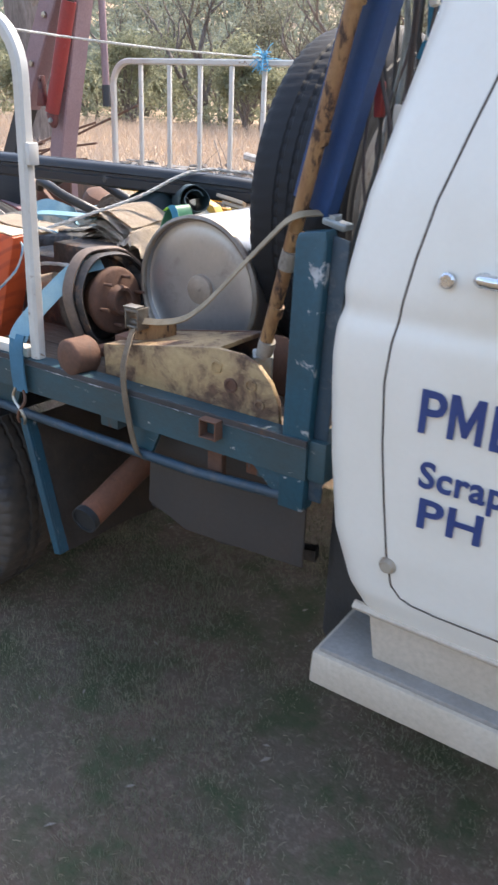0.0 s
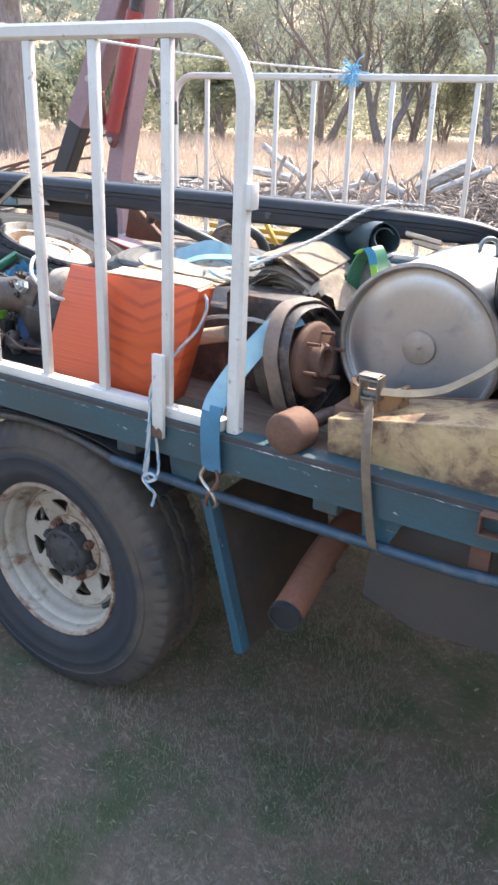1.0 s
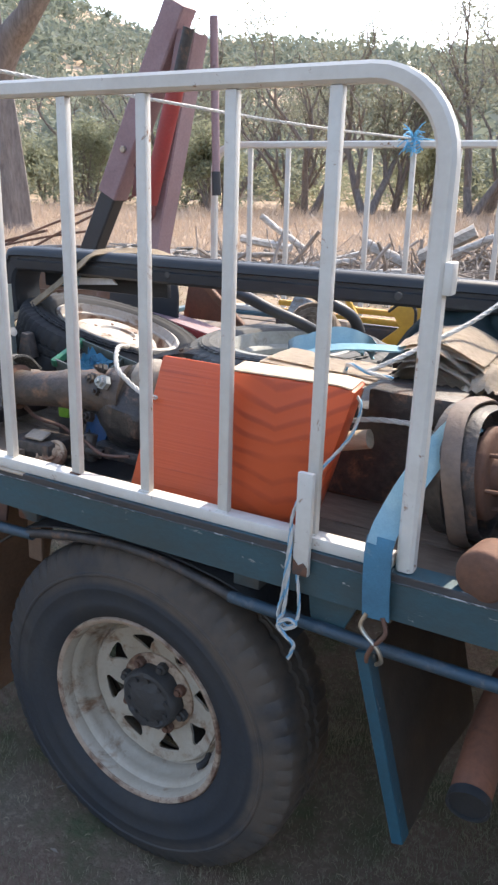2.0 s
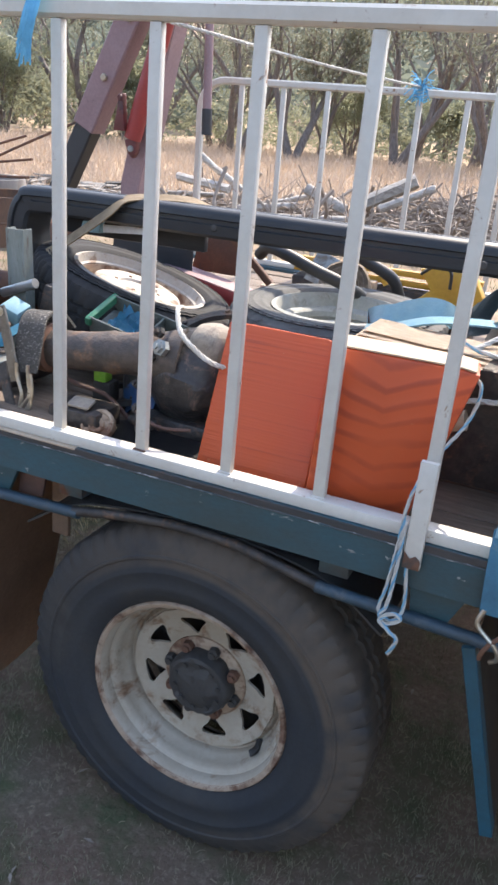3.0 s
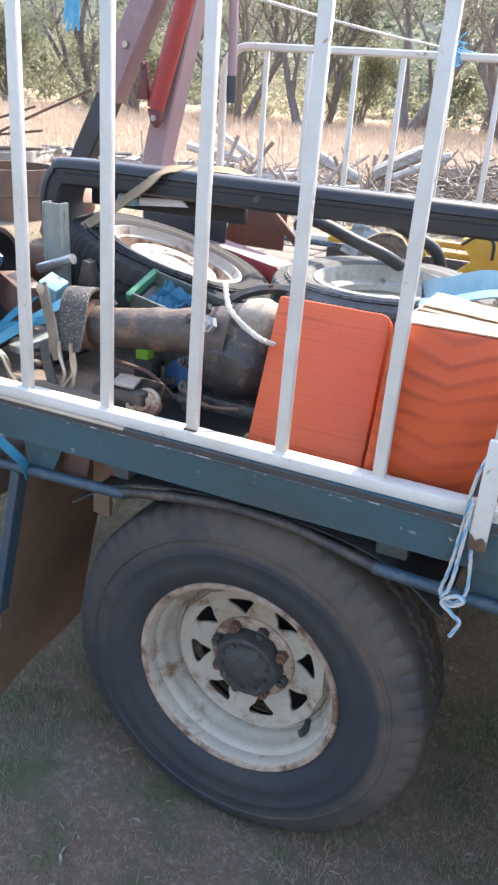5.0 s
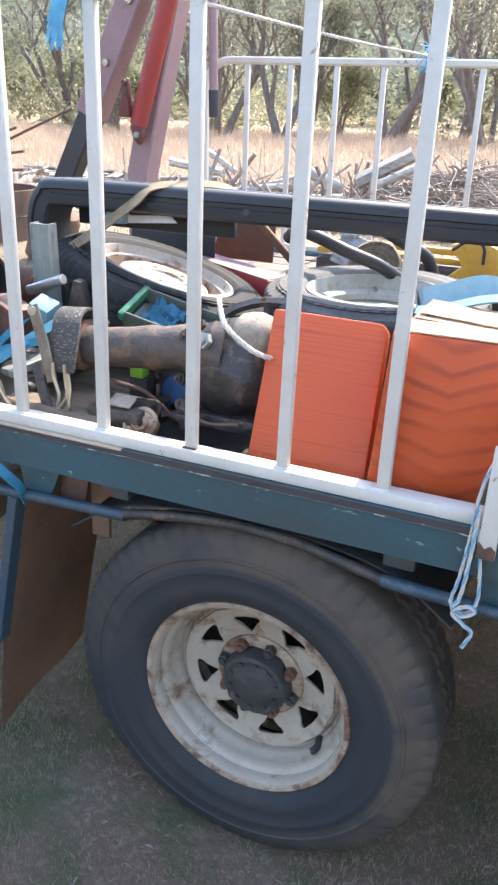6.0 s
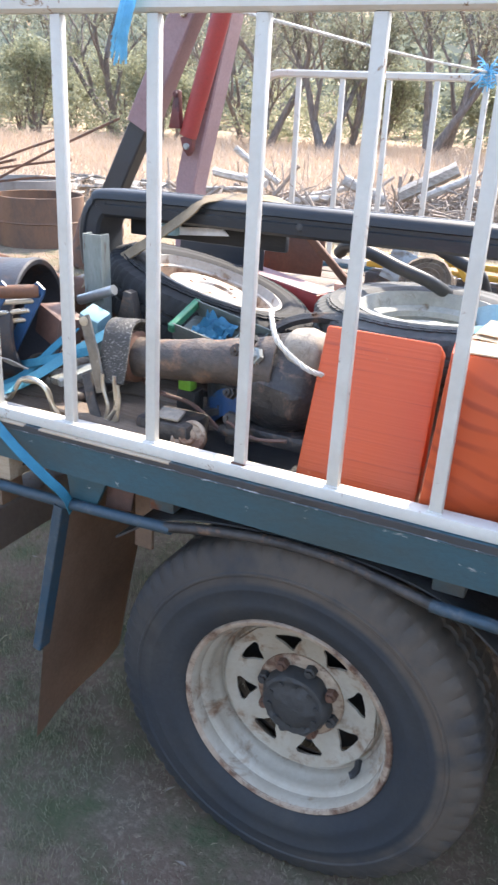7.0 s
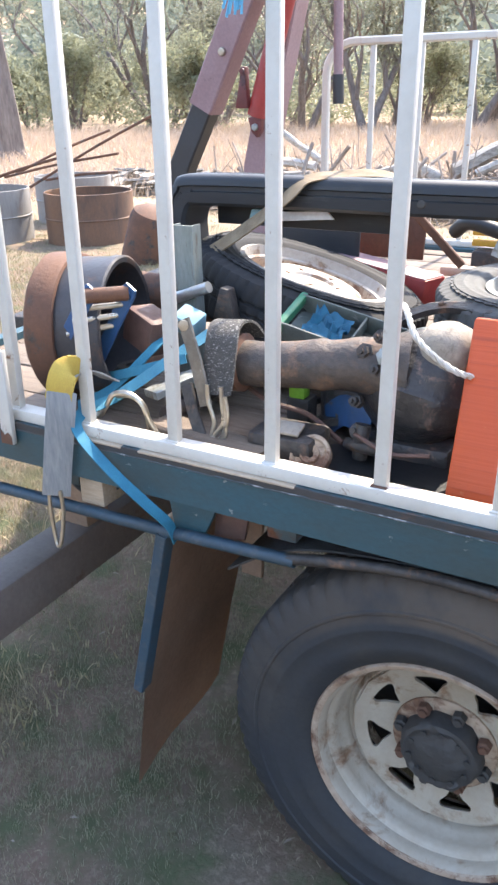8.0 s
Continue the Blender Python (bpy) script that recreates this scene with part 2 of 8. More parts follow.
RUST = (0.16, 0.06, 0.028)
M = dict(
    white=mat("white_cab_paint", (0.80, 0.755, 0.675), (0.73, 0.67, 0.57), 0.32, scale=2.2, bump=0.01, grain=0.05, wear=(0.60, 0.50, 0.38), wear_at=0.62, wear_scale=2.6, wear_rough=0.5, soft=0.2),
    cream=mat("cream_step_paint", (0.58, 0.49, 0.39), (0.50, 0.41, 0.31), 0.5, scale=5, bump=0.06, wear=(0.36, 0.26, 0.18), wear_at=0.66),
    steptop=mat("grey_step_tread", (0.34, 0.31, 0.28), (0.26, 0.23, 0.20), 0.45, scale=9, bump=0.12, wear=(0.28, 0.22, 0.17), wear_at=0.6, soft=0.2),
    gate=mat("white_gate_paint", (0.60, 0.57, 0.51), (0.52, 0.48, 0.42), 0.5, scale=9, bump=0.06, grain=0.12, wear=(0.30, 0.16, 0.085), wear_at=0.625, wear_scale=26, soft=0.06),
    teal=mat("teal_tray_paint", (0.020, 0.088, 0.118), (0.036, 0.062, 0.066), 0.45, scale=5, bump=0.15, stretch=(1, 1, 2.2), wear=(0.40, 0.40, 0.38), wear_at=0.645, wear_scale=17, wear_rough=0.5, soft=0.03),
    teal_rust=mat("worn_teal_steel", (0.04, 0.11, 0.13), (0.075, 0.06, 0.05), 0.6, scale=5, bump=0.2, wear=RUST, wear_at=0.52),
    blue=mat("blue_rail_paint", (0.018, 0.058, 0.092), (0.036, 0.056, 0.070), 0.5, scale=6, bump=0.12, wear=(0.13, 0.135, 0.14), wear_at=0.52, wear_scale=26, soft=0.2),
    bluepanel=mat("deep_blue_panel", (0.013, 0.056, 0.165), (0.018, 0.050, 0.12), 0.45, scale=3, bump=0.05, wear=(0.3, 0.33, 0.4), wear_at=0.75),
    rubber=mat("tyre_rubber", (0.024, 0.026, 0.030), (0.040, 0.038, 0.036), 0.72, scale=5, bump=0.25, wear=(0.062, 0.056, 0.050), wear_at=0.56, wear_scale=6, soft=0.25, spec=0.12),
    exhaust=mat("burnt_exhaust_steel", (0.28, 0.10, 0.048), (0.15, 0.066, 0.042), 0.75, scale=7, bump=0.35, wear=(0.06, 0.04, 0.034), wear_at=0.60, wear_scale=9, soft=0.2),
    tankgrey=mat("chalky_grey_tank", (0.30, 0.285, 0.27), (0.21, 0.195, 0.18), 0.8, scale=3, bump=0.2, stretch=(1, 1, 0.3), wear=(0.16, 0.10, 0.07), wear_at=0.56, wear_scale=4, soft=0.2),
    tankrust=mat("streaked_rust_tank", (0.23, 0.115, 0.06), (0.10, 0.062, 0.045), 0.8, scale=2.2, bump=0.3, stretch=(1, 1, 0.35), wear=(0.055, 0.05, 0.05), wear_at=0.53, wear_scale=2.5, soft=0.25),
    galvpale=mat("weathered_galvanised_steel", (0.30, 0.325, 0.30), (0.20, 0.225, 0.205), 0.65, metal=0.25, scale=16, bump=0.25, stretch=(3, 3, 0.6), wear=(0.16, 0.125, 0.09), wear_at=0.56, wear_scale=14, soft=0.12),
    rubber_black=mat("fresh_black_rubber", (0.012, 0.013, 0.015), (0.020, 0.020, 0.021), 0.7, scale=5, bump=0.2, spec=0.3),
    railedge=mat("scraped_rail_edge", (0.070, 0.060, 0.052), (0.032, 0.070, 0.085), 0.6, scale=12, bump=0.3, wear=(0.46, 0.45, 0.43), wear_at=0.555, wear_scale=24, soft=0.04, stretch=(1, 3, 3)),
    railband=mat("dark_brown_rail_band", (0.060, 0.046, 0.040), (0.036, 0.040, 0.042), 0.7, scale=14, bump=0.3, wear=(0.15, 0.085, 0.055), wear_at=0.60, wear_scale=20, soft=0.1, stretch=(0.5, 1, 2)),
    postteal=mat("chipped_post_paint", (0.010, 0.082, 0.125), (0.018, 0.060, 0.078), 0.45, scale=6, bump=0.2, wear=(0.42, 0.42, 0.41), wear_at=0.625, wear_scale=15, soft=0.03),
    rubber_grey=mat("dusty_old_rubber", (0.10, 0.10, 0.095), (0.055, 0.055, 0.055), 0.8, scale=9, bump=0.3, wear=(0.2, 0.18, 0.15), wear_at=0.6, soft=0.2),
    rim=mat("cream_rim_paint", (0.42, 0.37, 0.30), (0.32, 0.26, 0.19), 0.5, scale=5, bump=0.1, grain=0.2, wear=(0.22, 0.125, 0.07), wear_at=0.52, wear_scale=13, soft=0.14),
    rimlip=mat("rusty_rim_lip", (0.42, 0.33, 0.25), (0.29, 0.19, 0.125), 0.6, scale=12, bump=0.2, wear=(0.15, 0.075, 0.045), wear_at=0.47, wear_scale=20, soft=0.14),
    rimwhite=mat("chalky_white_rim", (0.42, 0.39, 0.35), (0.33, 0.29, 0.25), 0.7, scale=8, bump=0.15, wear=(0.26, 0.18, 0.13), wear_at=0.54, wear_scale=16),
    hub=mat("greasy_black_hub", (0.030, 0.030, 0.031), (0.048, 0.044, 0.04), 0.6, scale=20, bump=0.5),
    rust=mat("rusty_steel", (0.165, 0.075, 0.042), (0.095, 0.048, 0.032), 0.8, scale=12, bump=0.4, wear=(0.07, 0.06, 0.055), wear_at=0.56),
    rustdark=mat("dark_oily_steel", (0.075, 0.062, 0.054), (0.030, 0.028, 0.028), 0.55, metal=0.2, scale=34, bump=0.7, fine=70, grain=0.5, wear=(0.20, 0.115, 0.072), wear_at=0.545, wear_scale=22, soft=0.14),
    drumdark=mat("scuffed_drum_steel", (0.065, 0.062, 0.066), (0.040, 0.040, 0.046), 0.5, metal=0.25, scale=9, bump=0.2, wear=(0.20, 0.105, 0.06), wear_at=0.54, wear_scale=9, soft=0.2),
    rustred=mat("red_oxide_steel", (0.135, 0.066, 0.047), (0.085, 0.046, 0.036), 0.65, scale=18, bump=0.4, fine=60),
    brown=mat("brown_flap_rubber", (0.31, 0.20, 0.135), (0.22, 0.14, 0.095), 0.75, scale=4, bump=0.1),
    dustflap=mat("dusty_flap_rubber", (0.062, 0.052, 0.045), (0.125, 0.092, 0.068), 0.85, scale=7, bump=0.25, wear=(0.16, 0.115, 0.08), wear_at=0.54, wear_scale=6, soft=0.3),
    darkflap=mat("dark_splash_panel", (0.044, 0.040, 0.038), (0.072, 0.056, 0.045), 0.7, scale=5, bump=0.12),
    yellow_rust=mat("worn_yellow_steel", (0.46, 0.32, 0.155), (0.27, 0.165, 0.085), 0.65, scale=12, bump=0.35, wear=(0.15, 0.085, 0.052), wear_at=0.465, wear_scale=12, soft=0.13),
    pole=mat("rusty_ochre_pole", (0.40, 0.22, 0.09), (0.22, 0.10, 0.045), 0.65, scale=14, bump=0.3, stretch=(1.6, 1.6, 0.6), wear=(0.075, 0.04, 0.026), wear_at=0.52, wear_scale=30),
    orange=grain_mat("orange_painted_plank", (0.46, 0.064, 0.010), (0.25, 0.030, 0.007), 95.0, 1.6, 0.8),
    orangeblock=grain_mat("orange_painted_block", (0.52, 0.080, 0.022), (0.27, 0.036, 0.015), 8.2, 4.0, 0.7, True),
    housing=mat("oily_cast_iron", (0.055, 0.050, 0.048), (0.022, 0.022, 0.024), 0.40, metal=0.15, scale=28, bump=0.9, fine=60, grain=0.5, wear=(0.20, 0.13, 0.095), wear_at=0.555, wear_scale=20, soft=0.12),
    dome=mat("dusty_grey_casting", (0.37, 0.32, 0.26), (0.22, 0.185, 0.15), 0.8, scale=14, bump=0.5, wear=(0.12, 0.095, 0.08), wear_at=0.54, wear_scale=16, soft=0.14),
    axle=mat("rusty_oily_tube", (0.105, 0.078, 0.062), (0.045, 0.040, 0.038), 0.55, metal=0.15, scale=22, bump=0.7, fine=70, grain=0.5, wear=(0.23, 0.135, 0.085), wear_at=0.52, wear_scale=16, soft=0.16),
    hoop=mat("brown_rusted_hoop", (0.20, 0.14, 0.105), (0.11, 0.083, 0.068), 0.7, scale=9, bump=0.3, wear=(0.085, 0.075, 0.068), wear_at=0.55, wear_scale=8, soft=0.2),
    ringwood=mat("weathered_end_grain", (0.26, 0.19, 0.13), (0.13, 0.095, 0.065), 0.85, scale=24, bump=0.7, fine=120, grain=0.6, wear=(0.045, 0.035, 0.03), wear_at=0.56, wear_scale=30, soft=0.1),
    rimgrey=mat("chalky_grey_rim", (0.40, 0.395, 0.36), (0.28, 0.285, 0.255), 0.7, scale=9, bump=0.15, wear=(0.19, 0.15, 0.11), wear_at=0.56, wear_scale=20, soft=0.14),
    tandisc=mat("tan_stained_disc", (0.40, 0.31, 0.235), (0.30, 0.225, 0.165), 0.55, metal=0.2, scale=12, bump=0.15, wear=(0.2, 0.13, 0.09), wear_at=0.58, wear_scale=18),
    whitetrim=mat("white_trim_plastic", (0.72, 0.73, 0.74), (0.62, 0.63, 0.64), 0.35, scale=14, bump=0.05),
    flange=mat("rust_stained_flange", (0.46, 0.36, 0.26), (0.30, 0.19, 0.12), 0.65, scale=16, bump=0.3, wear=(0.17, 0.085, 0.05), wear_at=0.47, wear_scale=20, soft=0.14),
    endgrain=mat("raw_timber", (0.56, 0.44, 0.32), (0.43, 0.32, 0.22), 0.75, scale=6, bump=0.3, stretch=(3, 22, 22)),
    tank=mat("galvanised_tank_steel", (0.50, 0.50, 0.49), (0.39, 0.38, 0.37), 0.36, metal=0.8, scale=4, bump=0.02, grain=0.15, wear=(0.30, 0.25, 0.20), wear_at=0.55, wear_rough=0.6, wear_metal=0.3, soft=0.2),
    buckle=mat("grimy_buckle_steel", (0.26, 0.23, 0.19), (0.12, 0.10, 0.08), 0.5, metal=0.5, scale=20, bump=0.3, wear=(0.45, 0.42, 0.37), wear_at=0.60, wear_scale=30),
    tankrim=mat("stained_tank_rim", (0.34, 0.30, 0.25), (0.20, 0.15, 0.11), 0.5, metal=0.4, scale=7, bump=0.1, wear=(0.16, 0.09, 0.055), wear_at=0.55, wear_scale=9, soft=0.2),
    galv=mat("galvanised_steel", (0.36, 0.38, 0.37), (0.24, 0.26, 0.25), 0.5, metal=0.5, scale=14, bump=0.15, wear=(0.16, 0.13, 0.10), wear_at=0.54),
    toolpan=mat("olive_grey_pan", (0.15, 0.17, 0.15), (0.09, 0.10, 0.09), 0.5, metal=0.2, scale=14, bump=0.15, wear=(0.30, 0.30, 0.27), wear_at=0.60, wear_scale=22),
    zinc=mat("zinc_hook_wire", (0.55, 0.52, 0.46), (0.42, 0.36, 0.28), 0.35, metal=0.9, scale=20, bump=0.1),
    chrome=mat("bright_steel", (0.75, 0.76, 0.78), (0.65, 0.66, 0.68), 0.2, metal=1.0, scale=10, bump=0.02),
    bumper=mat("black_bumper_plastic", (0.022, 0.026, 0.031), (0.036, 0.039, 0.043), 0.46, scale=5, bump=0.10, stretch=(0.4, 3, 3), wear=(0.12, 0.115, 0.105), wear_at=0.60, wear_scale=7, wear_rough=0.7, soft=0.2, spec=0.28),
    webgrey=mat("grey_webbing", (0.40, 0.39, 0.37), (0.25, 0.26, 0.27), 0.85, stretch=(30, 30, 3), scale=5, bump=0.5, fine=420),
    webcream=mat("cream_webbing", (0.37, 0.285, 0.185), (0.25, 0.19, 0.12), 0.85, scale=25, bump=0.5, fine=420),
    webfleck=mat("flecked_dark_webbing", (0.050, 0.046, 0.042), (0.085, 0.078, 0.070), 0.85, scale=30, bump=0.7, fine=380, stretch=(1, 1, 1.8), wear=(0.40, 0.37, 0.33), wear_at=0.56, wear_scale=190, soft=0.06),
    webtan=mat("tan_webbing", (0.25, 0.185, 0.11), (0.16, 0.115, 0.07), 0.85, scale=25, bump=0.5, fine=420),
    webblue=mat("cyan_webbing", (0.024, 0.21, 0.30), (0.02, 0.15, 0.235), 0.75, scale=25, bump=0.4, fine=420),
    webpale=mat("faded_blue_webbing", (0.26, 0.41, 0.45), (0.16, 0.32, 0.39), 0.8, scale=12, bump=0.4, fine=420),
    webmid=mat("darker_blue_webbing", (0.055, 0.19, 0.28), (0.045, 0.13, 0.19), 0.8, scale=14, bump=0.4, fine=420, wear=(0.20, 0.30, 0.33), wear_at=0.6, wear_scale=20),
    webyellow=mat("yellow_webbing", (0.66, 0.46, 0.08), (0.55, 0.36, 0.08), 0.8, scale=25, bump=0.4, fine=420),
    rope=mat("white_rope", (0.62, 0.60, 0.55), (0.45, 0.43, 0.39), 0.85, scale=60, bump=0.5, fine=300),
    ropeblue=mat("blue_rope_strand", (0.12, 0.33, 0.50), (0.20, 0.40, 0.52), 0.85, scale=60, bump=0.4, fine=300),
    twine=mat("blue_baling_twine", (0.14, 0.48, 0.68), (0.10, 0.37, 0.58), 0.6, scale=30, bump=0.2),
    hose=mat("black_hose", (0.02, 0.02, 0.021), (0.035, 0.035, 0.035), 0.45, scale=12, bump=0.1),
    tarp=mat("dark_green_tarpaulin", (0.022, 0.042, 0.046), (0.036, 0.060, 0.064), 0.5, scale=5, bump=0.2, wear=(0.10, 0.12, 0.12), wear_at=0.62, soft=0.2),
    green=mat("green_plastic", (0.04, 0.21, 0.11), (0.03, 0.14, 0.08), 0.45, scale=10, bump=0.05),
    lime=mat("lime_plastic", (0.22, 0.50, 0.05), (0.17, 0.38, 0.04), 0.45, scale=10, bump=0.05),
    blueplastic=mat("blue_plastic", (0.05, 0.27, 0.42), (0.04, 0.20, 0.33), 0.5, scale=10, bump=0.05),
    jack=mat("blue_jack_paint", (0.018, 0.085, 0.215), (0.018, 0.062, 0.15), 0.42, scale=8, bump=0.08, wear=(0.2, 0.15, 0.12), wear_at=0.64, wear_scale=16),
    red=mat("faded_red_paint", (0.36, 0.035, 0.03), (0.27, 0.04, 0.035), 0.5, scale=8, bump=0.08, wear=(0.42, 0.3, 0.3), wear_at=0.64, soft=0.15),
    crane=mat("faded_maroon_paint", (0.33, 0.215, 0.215), (0.255, 0.15, 0.15), 0.6, scale=4, bump=0.08, wear=(0.12, 0.07, 0.06), wear_at=0.64, wear_scale=7),
    maroon=mat("dark_maroon_paint", (0.17, 0.035, 0.035), (0.10, 0.028, 0.028), 0.5, scale=9, bump=0.1, wear=(0.07, 0.045, 0.04), wear_at=0.58),
    black=mat("black_paint", (0.025, 0.026, 0.03), (0.04, 0.04, 0.042), 0.5, scale=8, bump=0.1),
    yellow=mat("yellow_painted_steel", (0.62, 0.36, 0.045), (0.5, 0.27, 0.04), 0.5, scale=8, bump=0.08, wear=RUST, wear_at=0.66),
    paper=mat("weathered_cardboard", (0.64, 0.53, 0.41), (0.48, 0.385, 0.29), 0.9, scale=9, bump=0.25, stretch=(4, 20, 20)),
    deck=mat("weathered_deck_boards", (0.20, 0.145, 0.105), (0.125, 0.095, 0.072), 0.8, scale=5, bump=0.35, stretch=(3, 24, 24)),
    timber=mat("grey_weathered_timber", (0.56, 0.52, 0.47), (0.26, 0.225, 0.19), 0.85, scale=9, bump=0.5, fine=40, grain=0.5, stretch=(1, 3, 3), tint=0.35),
    bark=mat("grey_brown_bark", (0.22, 0.185, 0.165), (0.12, 0.095, 0.082), 0.9, scale=3, bump=0.8, fine=16, stretch=(4, 4, 0.7)),
    twig=mat("dry_twigs", (0.36, 0.30, 0.25), (0.18, 0.14, 0.11), 0.9, scale=3, bump=0.2, fine=20),
    letter=mat("navy_sign_paint", (0.018, 0.042, 0.16), (0.024, 0.055, 0.18), 0.45, scale=10, bump=0.02),
    gap=mat("dark_door_seal", (0.10, 0.085, 0.07), (0.15, 0.12, 0.095), 0.8, scale=10, bump=0.1),
    barsteel=mat("grey_brown_bar_paint", (0.19, 0.15, 0.125), (0.13, 0.10, 0.085), 0.6, scale=5, bump=0.15, wear=(0.17, 0.10, 0.07), wear_at=0.6),
    webbrown=mat("dark_brown_webbing", (0.20, 0.145, 0.09), (0.14, 0.10, 0.065), 0.85, scale=25, bump=0.5, fine=420),
    clutter=mat("dark_cable_clutter", (0.05, 0.05, 0.055), (0.09, 0.06, 0.05), 0.6, scale=20, bump=0.2, tint=0.4),
)


def leaf_mat(name, c1, c2, scale=0.5, trans=0.35):
    m = bpy.data.materials.new(name)
    m.use_nodes = True
    n, l = m.node_tree.nodes, m.node_tree.links
    b = n["Principled BSDF"]
    geo, tc, nz = n.new("ShaderNodeNewGeometry"), n.new("ShaderNodeTexCoord"), n.new("ShaderNodeTexNoise")
    nz.inputs["Scale"].default_value = scale
    l.new(tc.outputs["Object"], nz.inputs["Vector"])
    add = n.new("ShaderNodeMath")
    add.operation = "MULTIPLY_ADD"
    add.inputs[1].default_value = 0.55
    l.new(geo.outputs["Random Per Island"], add.inputs[0])
    sub = n.new("ShaderNodeMath")
    sub.operation = "MULTIPLY"
    sub.inputs[1].default_value = 0.55
    l.new(nz.outputs["Fac"], sub.inputs[0])
    l.new(sub.outputs[0], add.inputs[2])
    x = n.new("ShaderNodeMix")
    x.data_type = "RGBA"
    x.inputs[6].default_value, x.inputs[7].default_value = (*c1, 1), (*c2, 1)
    l.new(add.outputs[0], x.inputs[0])
    l.new(x.outputs[2], b.inputs["Base Color"])
    b.inputs["Roughness"].default_value = 0.7
    b.inputs["Specular IOR Level"].default_value = 0.25
    tr = n.new("ShaderNodeBsdfTranslucent")
    l.new(x.outputs[2], tr.inputs[0])
    ms = n.new("ShaderNodeMixShader")
    ms.inputs[0].default_value = trans
    l.new(b.outputs[0], ms.inputs[1])
    l.new(tr.outputs[0], ms.inputs[2])
    l.new(ms.outputs[0], n["Material Output"].inputs[0])
    return m


# tree and hillside leaves are paled and greyed, distance haze put into the colour
M["leaf"] = leaf_mat("eucalypt_leaves", (0.115, 0.122, 0.085), (0.27, 0.265, 0.195), 0.5, 0.45)
M["leaf2"] = leaf_mat("wattle_leaves", (0.145, 0.16, 0.10), (0.33, 0.33, 0.22), 0.5, 0.5)
M["leaffar"] = leaf_mat("distant_bush_leaves", (0.11, 0.135, 0.11), (0.24, 0.26, 0.20), 0.03, 0.4)
M["drygrass"] = leaf_mat("dry_grass_blades", (0.33, 0.25, 0.19), (0.50, 0.40, 0.315), 0.15, 0.3)
M["yardgrass"] = leaf_mat("yard_grass_blades", (0.13, 0.125, 0.06), (0.42, 0.34, 0.22), 0.6, 0.25)
M["drytuft"] = leaf_mat("pale_dry_blades", (0.16, 0.14, 0.085), (0.38, 0.32, 0.22), 2.5, 0.2)
M["straw"] = leaf_mat("dull_straw", (0.12, 0.095, 0.06), (0.34, 0.27, 0.18), 1.5, 0.15)
M["lawn"] = leaf_mat("short_grass_blades", (0.088, 0.102, 0.050), (0.30, 0.265, 0.185), 2.2, 0.2)


def road_tyre_mat(cx, cz):
    """Black rubber with road dust baked in a ring on the outer sidewall, thickest towards the front and top."""
    m = mat("road_tyre_rubber", (0.030, 0.034, 0.040), (0.044, 0.043, 0.042), 0.68, scale=5, bump=0.25, wear=(0.075, 0.066, 0.058), wear_at=0.55, wear_scale=5, soft=0.3, spec=0.2)
    n, l = m.node_tree.nodes, m.node_tree.links
    b = n["Principled BSDF"]
    old = b.inputs["Base Color"].links[0].from_socket
    geo, nz = n.new("ShaderNodeTexCoord"), n.new("ShaderNodeTexNoise")
    sub = n.new("ShaderNodeVectorMath")
    sub.operation = "SUBTRACT"
    sub.inputs[1].default_value = (cx, 0, cz)
    l.new(geo.outputs["Object"], sub.inputs[0])
    flat = n.new("ShaderNodeVectorMath")
    flat.operation = "MULTIPLY"
    flat.inputs[1].default_value = (1, 0, 1)
    l.new(sub.outputs[0], flat.inputs[0])
    ln = n.new("ShaderNodeVectorMath")
    ln.operation = "LENGTH"
    l.new(flat.outputs[0], ln.inputs[0])
    dot = n.new("ShaderNodeVectorMath")
    dot.operation = "DOT_PRODUCT"
    dot.inputs[1].default_value = (0.85, 0, 0.5)
    l.new(flat.outputs[0], dot.inputs[0])
    nz.inputs["Scale"].default_value, nz.inputs["Detail"].default_value = 16.0, 6.0
    l.new(geo.outputs["Object"], nz.inputs["Vector"])

    def mr(src, a, z, hi=1.0):
        r = n.new("ShaderNodeMapRange")
        r.inputs[1].default_value, r.inputs[2].default_value, r.inputs[4].default_value = a, z, hi
        l.new(src, r.inputs[0])
        return r.outputs[0]

    def mul(a, z):
        x = n.new("ShaderNodeMath")
        x.operation = "MULTIPLY"
        l.new(a, x.inputs[0])
        l.new(z, x.inputs[1])
        return x.outputs[0]

    f = mul(mul(mr(ln.outputs["Value"], 0.328, 0.338), mr(dot.outputs["Value"], -0.25, 0.22)), mr(nz.outputs["Fac"], 0.20, 0.55, 0.8))
    x = n.new("ShaderNodeMix")
    x.data_type = "RGBA"
    l.new(f, x.inputs[0])
    l.new(old, x.inputs[6])
    x.inputs[7].default_value = (0.105, 0.080, 0.060, 1)
    l.new(x.outputs[2], b.inputs["Base Color"])
    return m


M["roadtyre"] = road_tyre_mat(-0.243, 0.388)

# ---- mesh helpers ----
ROOTS = {}


def root(name, m=None, label="", category="", group="", kind="", world_coords=False):
    """An Empty at a thing's base, to which part() adds meshes in local (or world) metres."""
    ob = new(name)
    m = m or Matrix()
    ob.matrix_basis = m
    ob.empty_display_size = 0.05
    ROOTS[ob] = m.inverted() if world_coords else Matrix()
    return tagged(ob, label, category, group, kind)


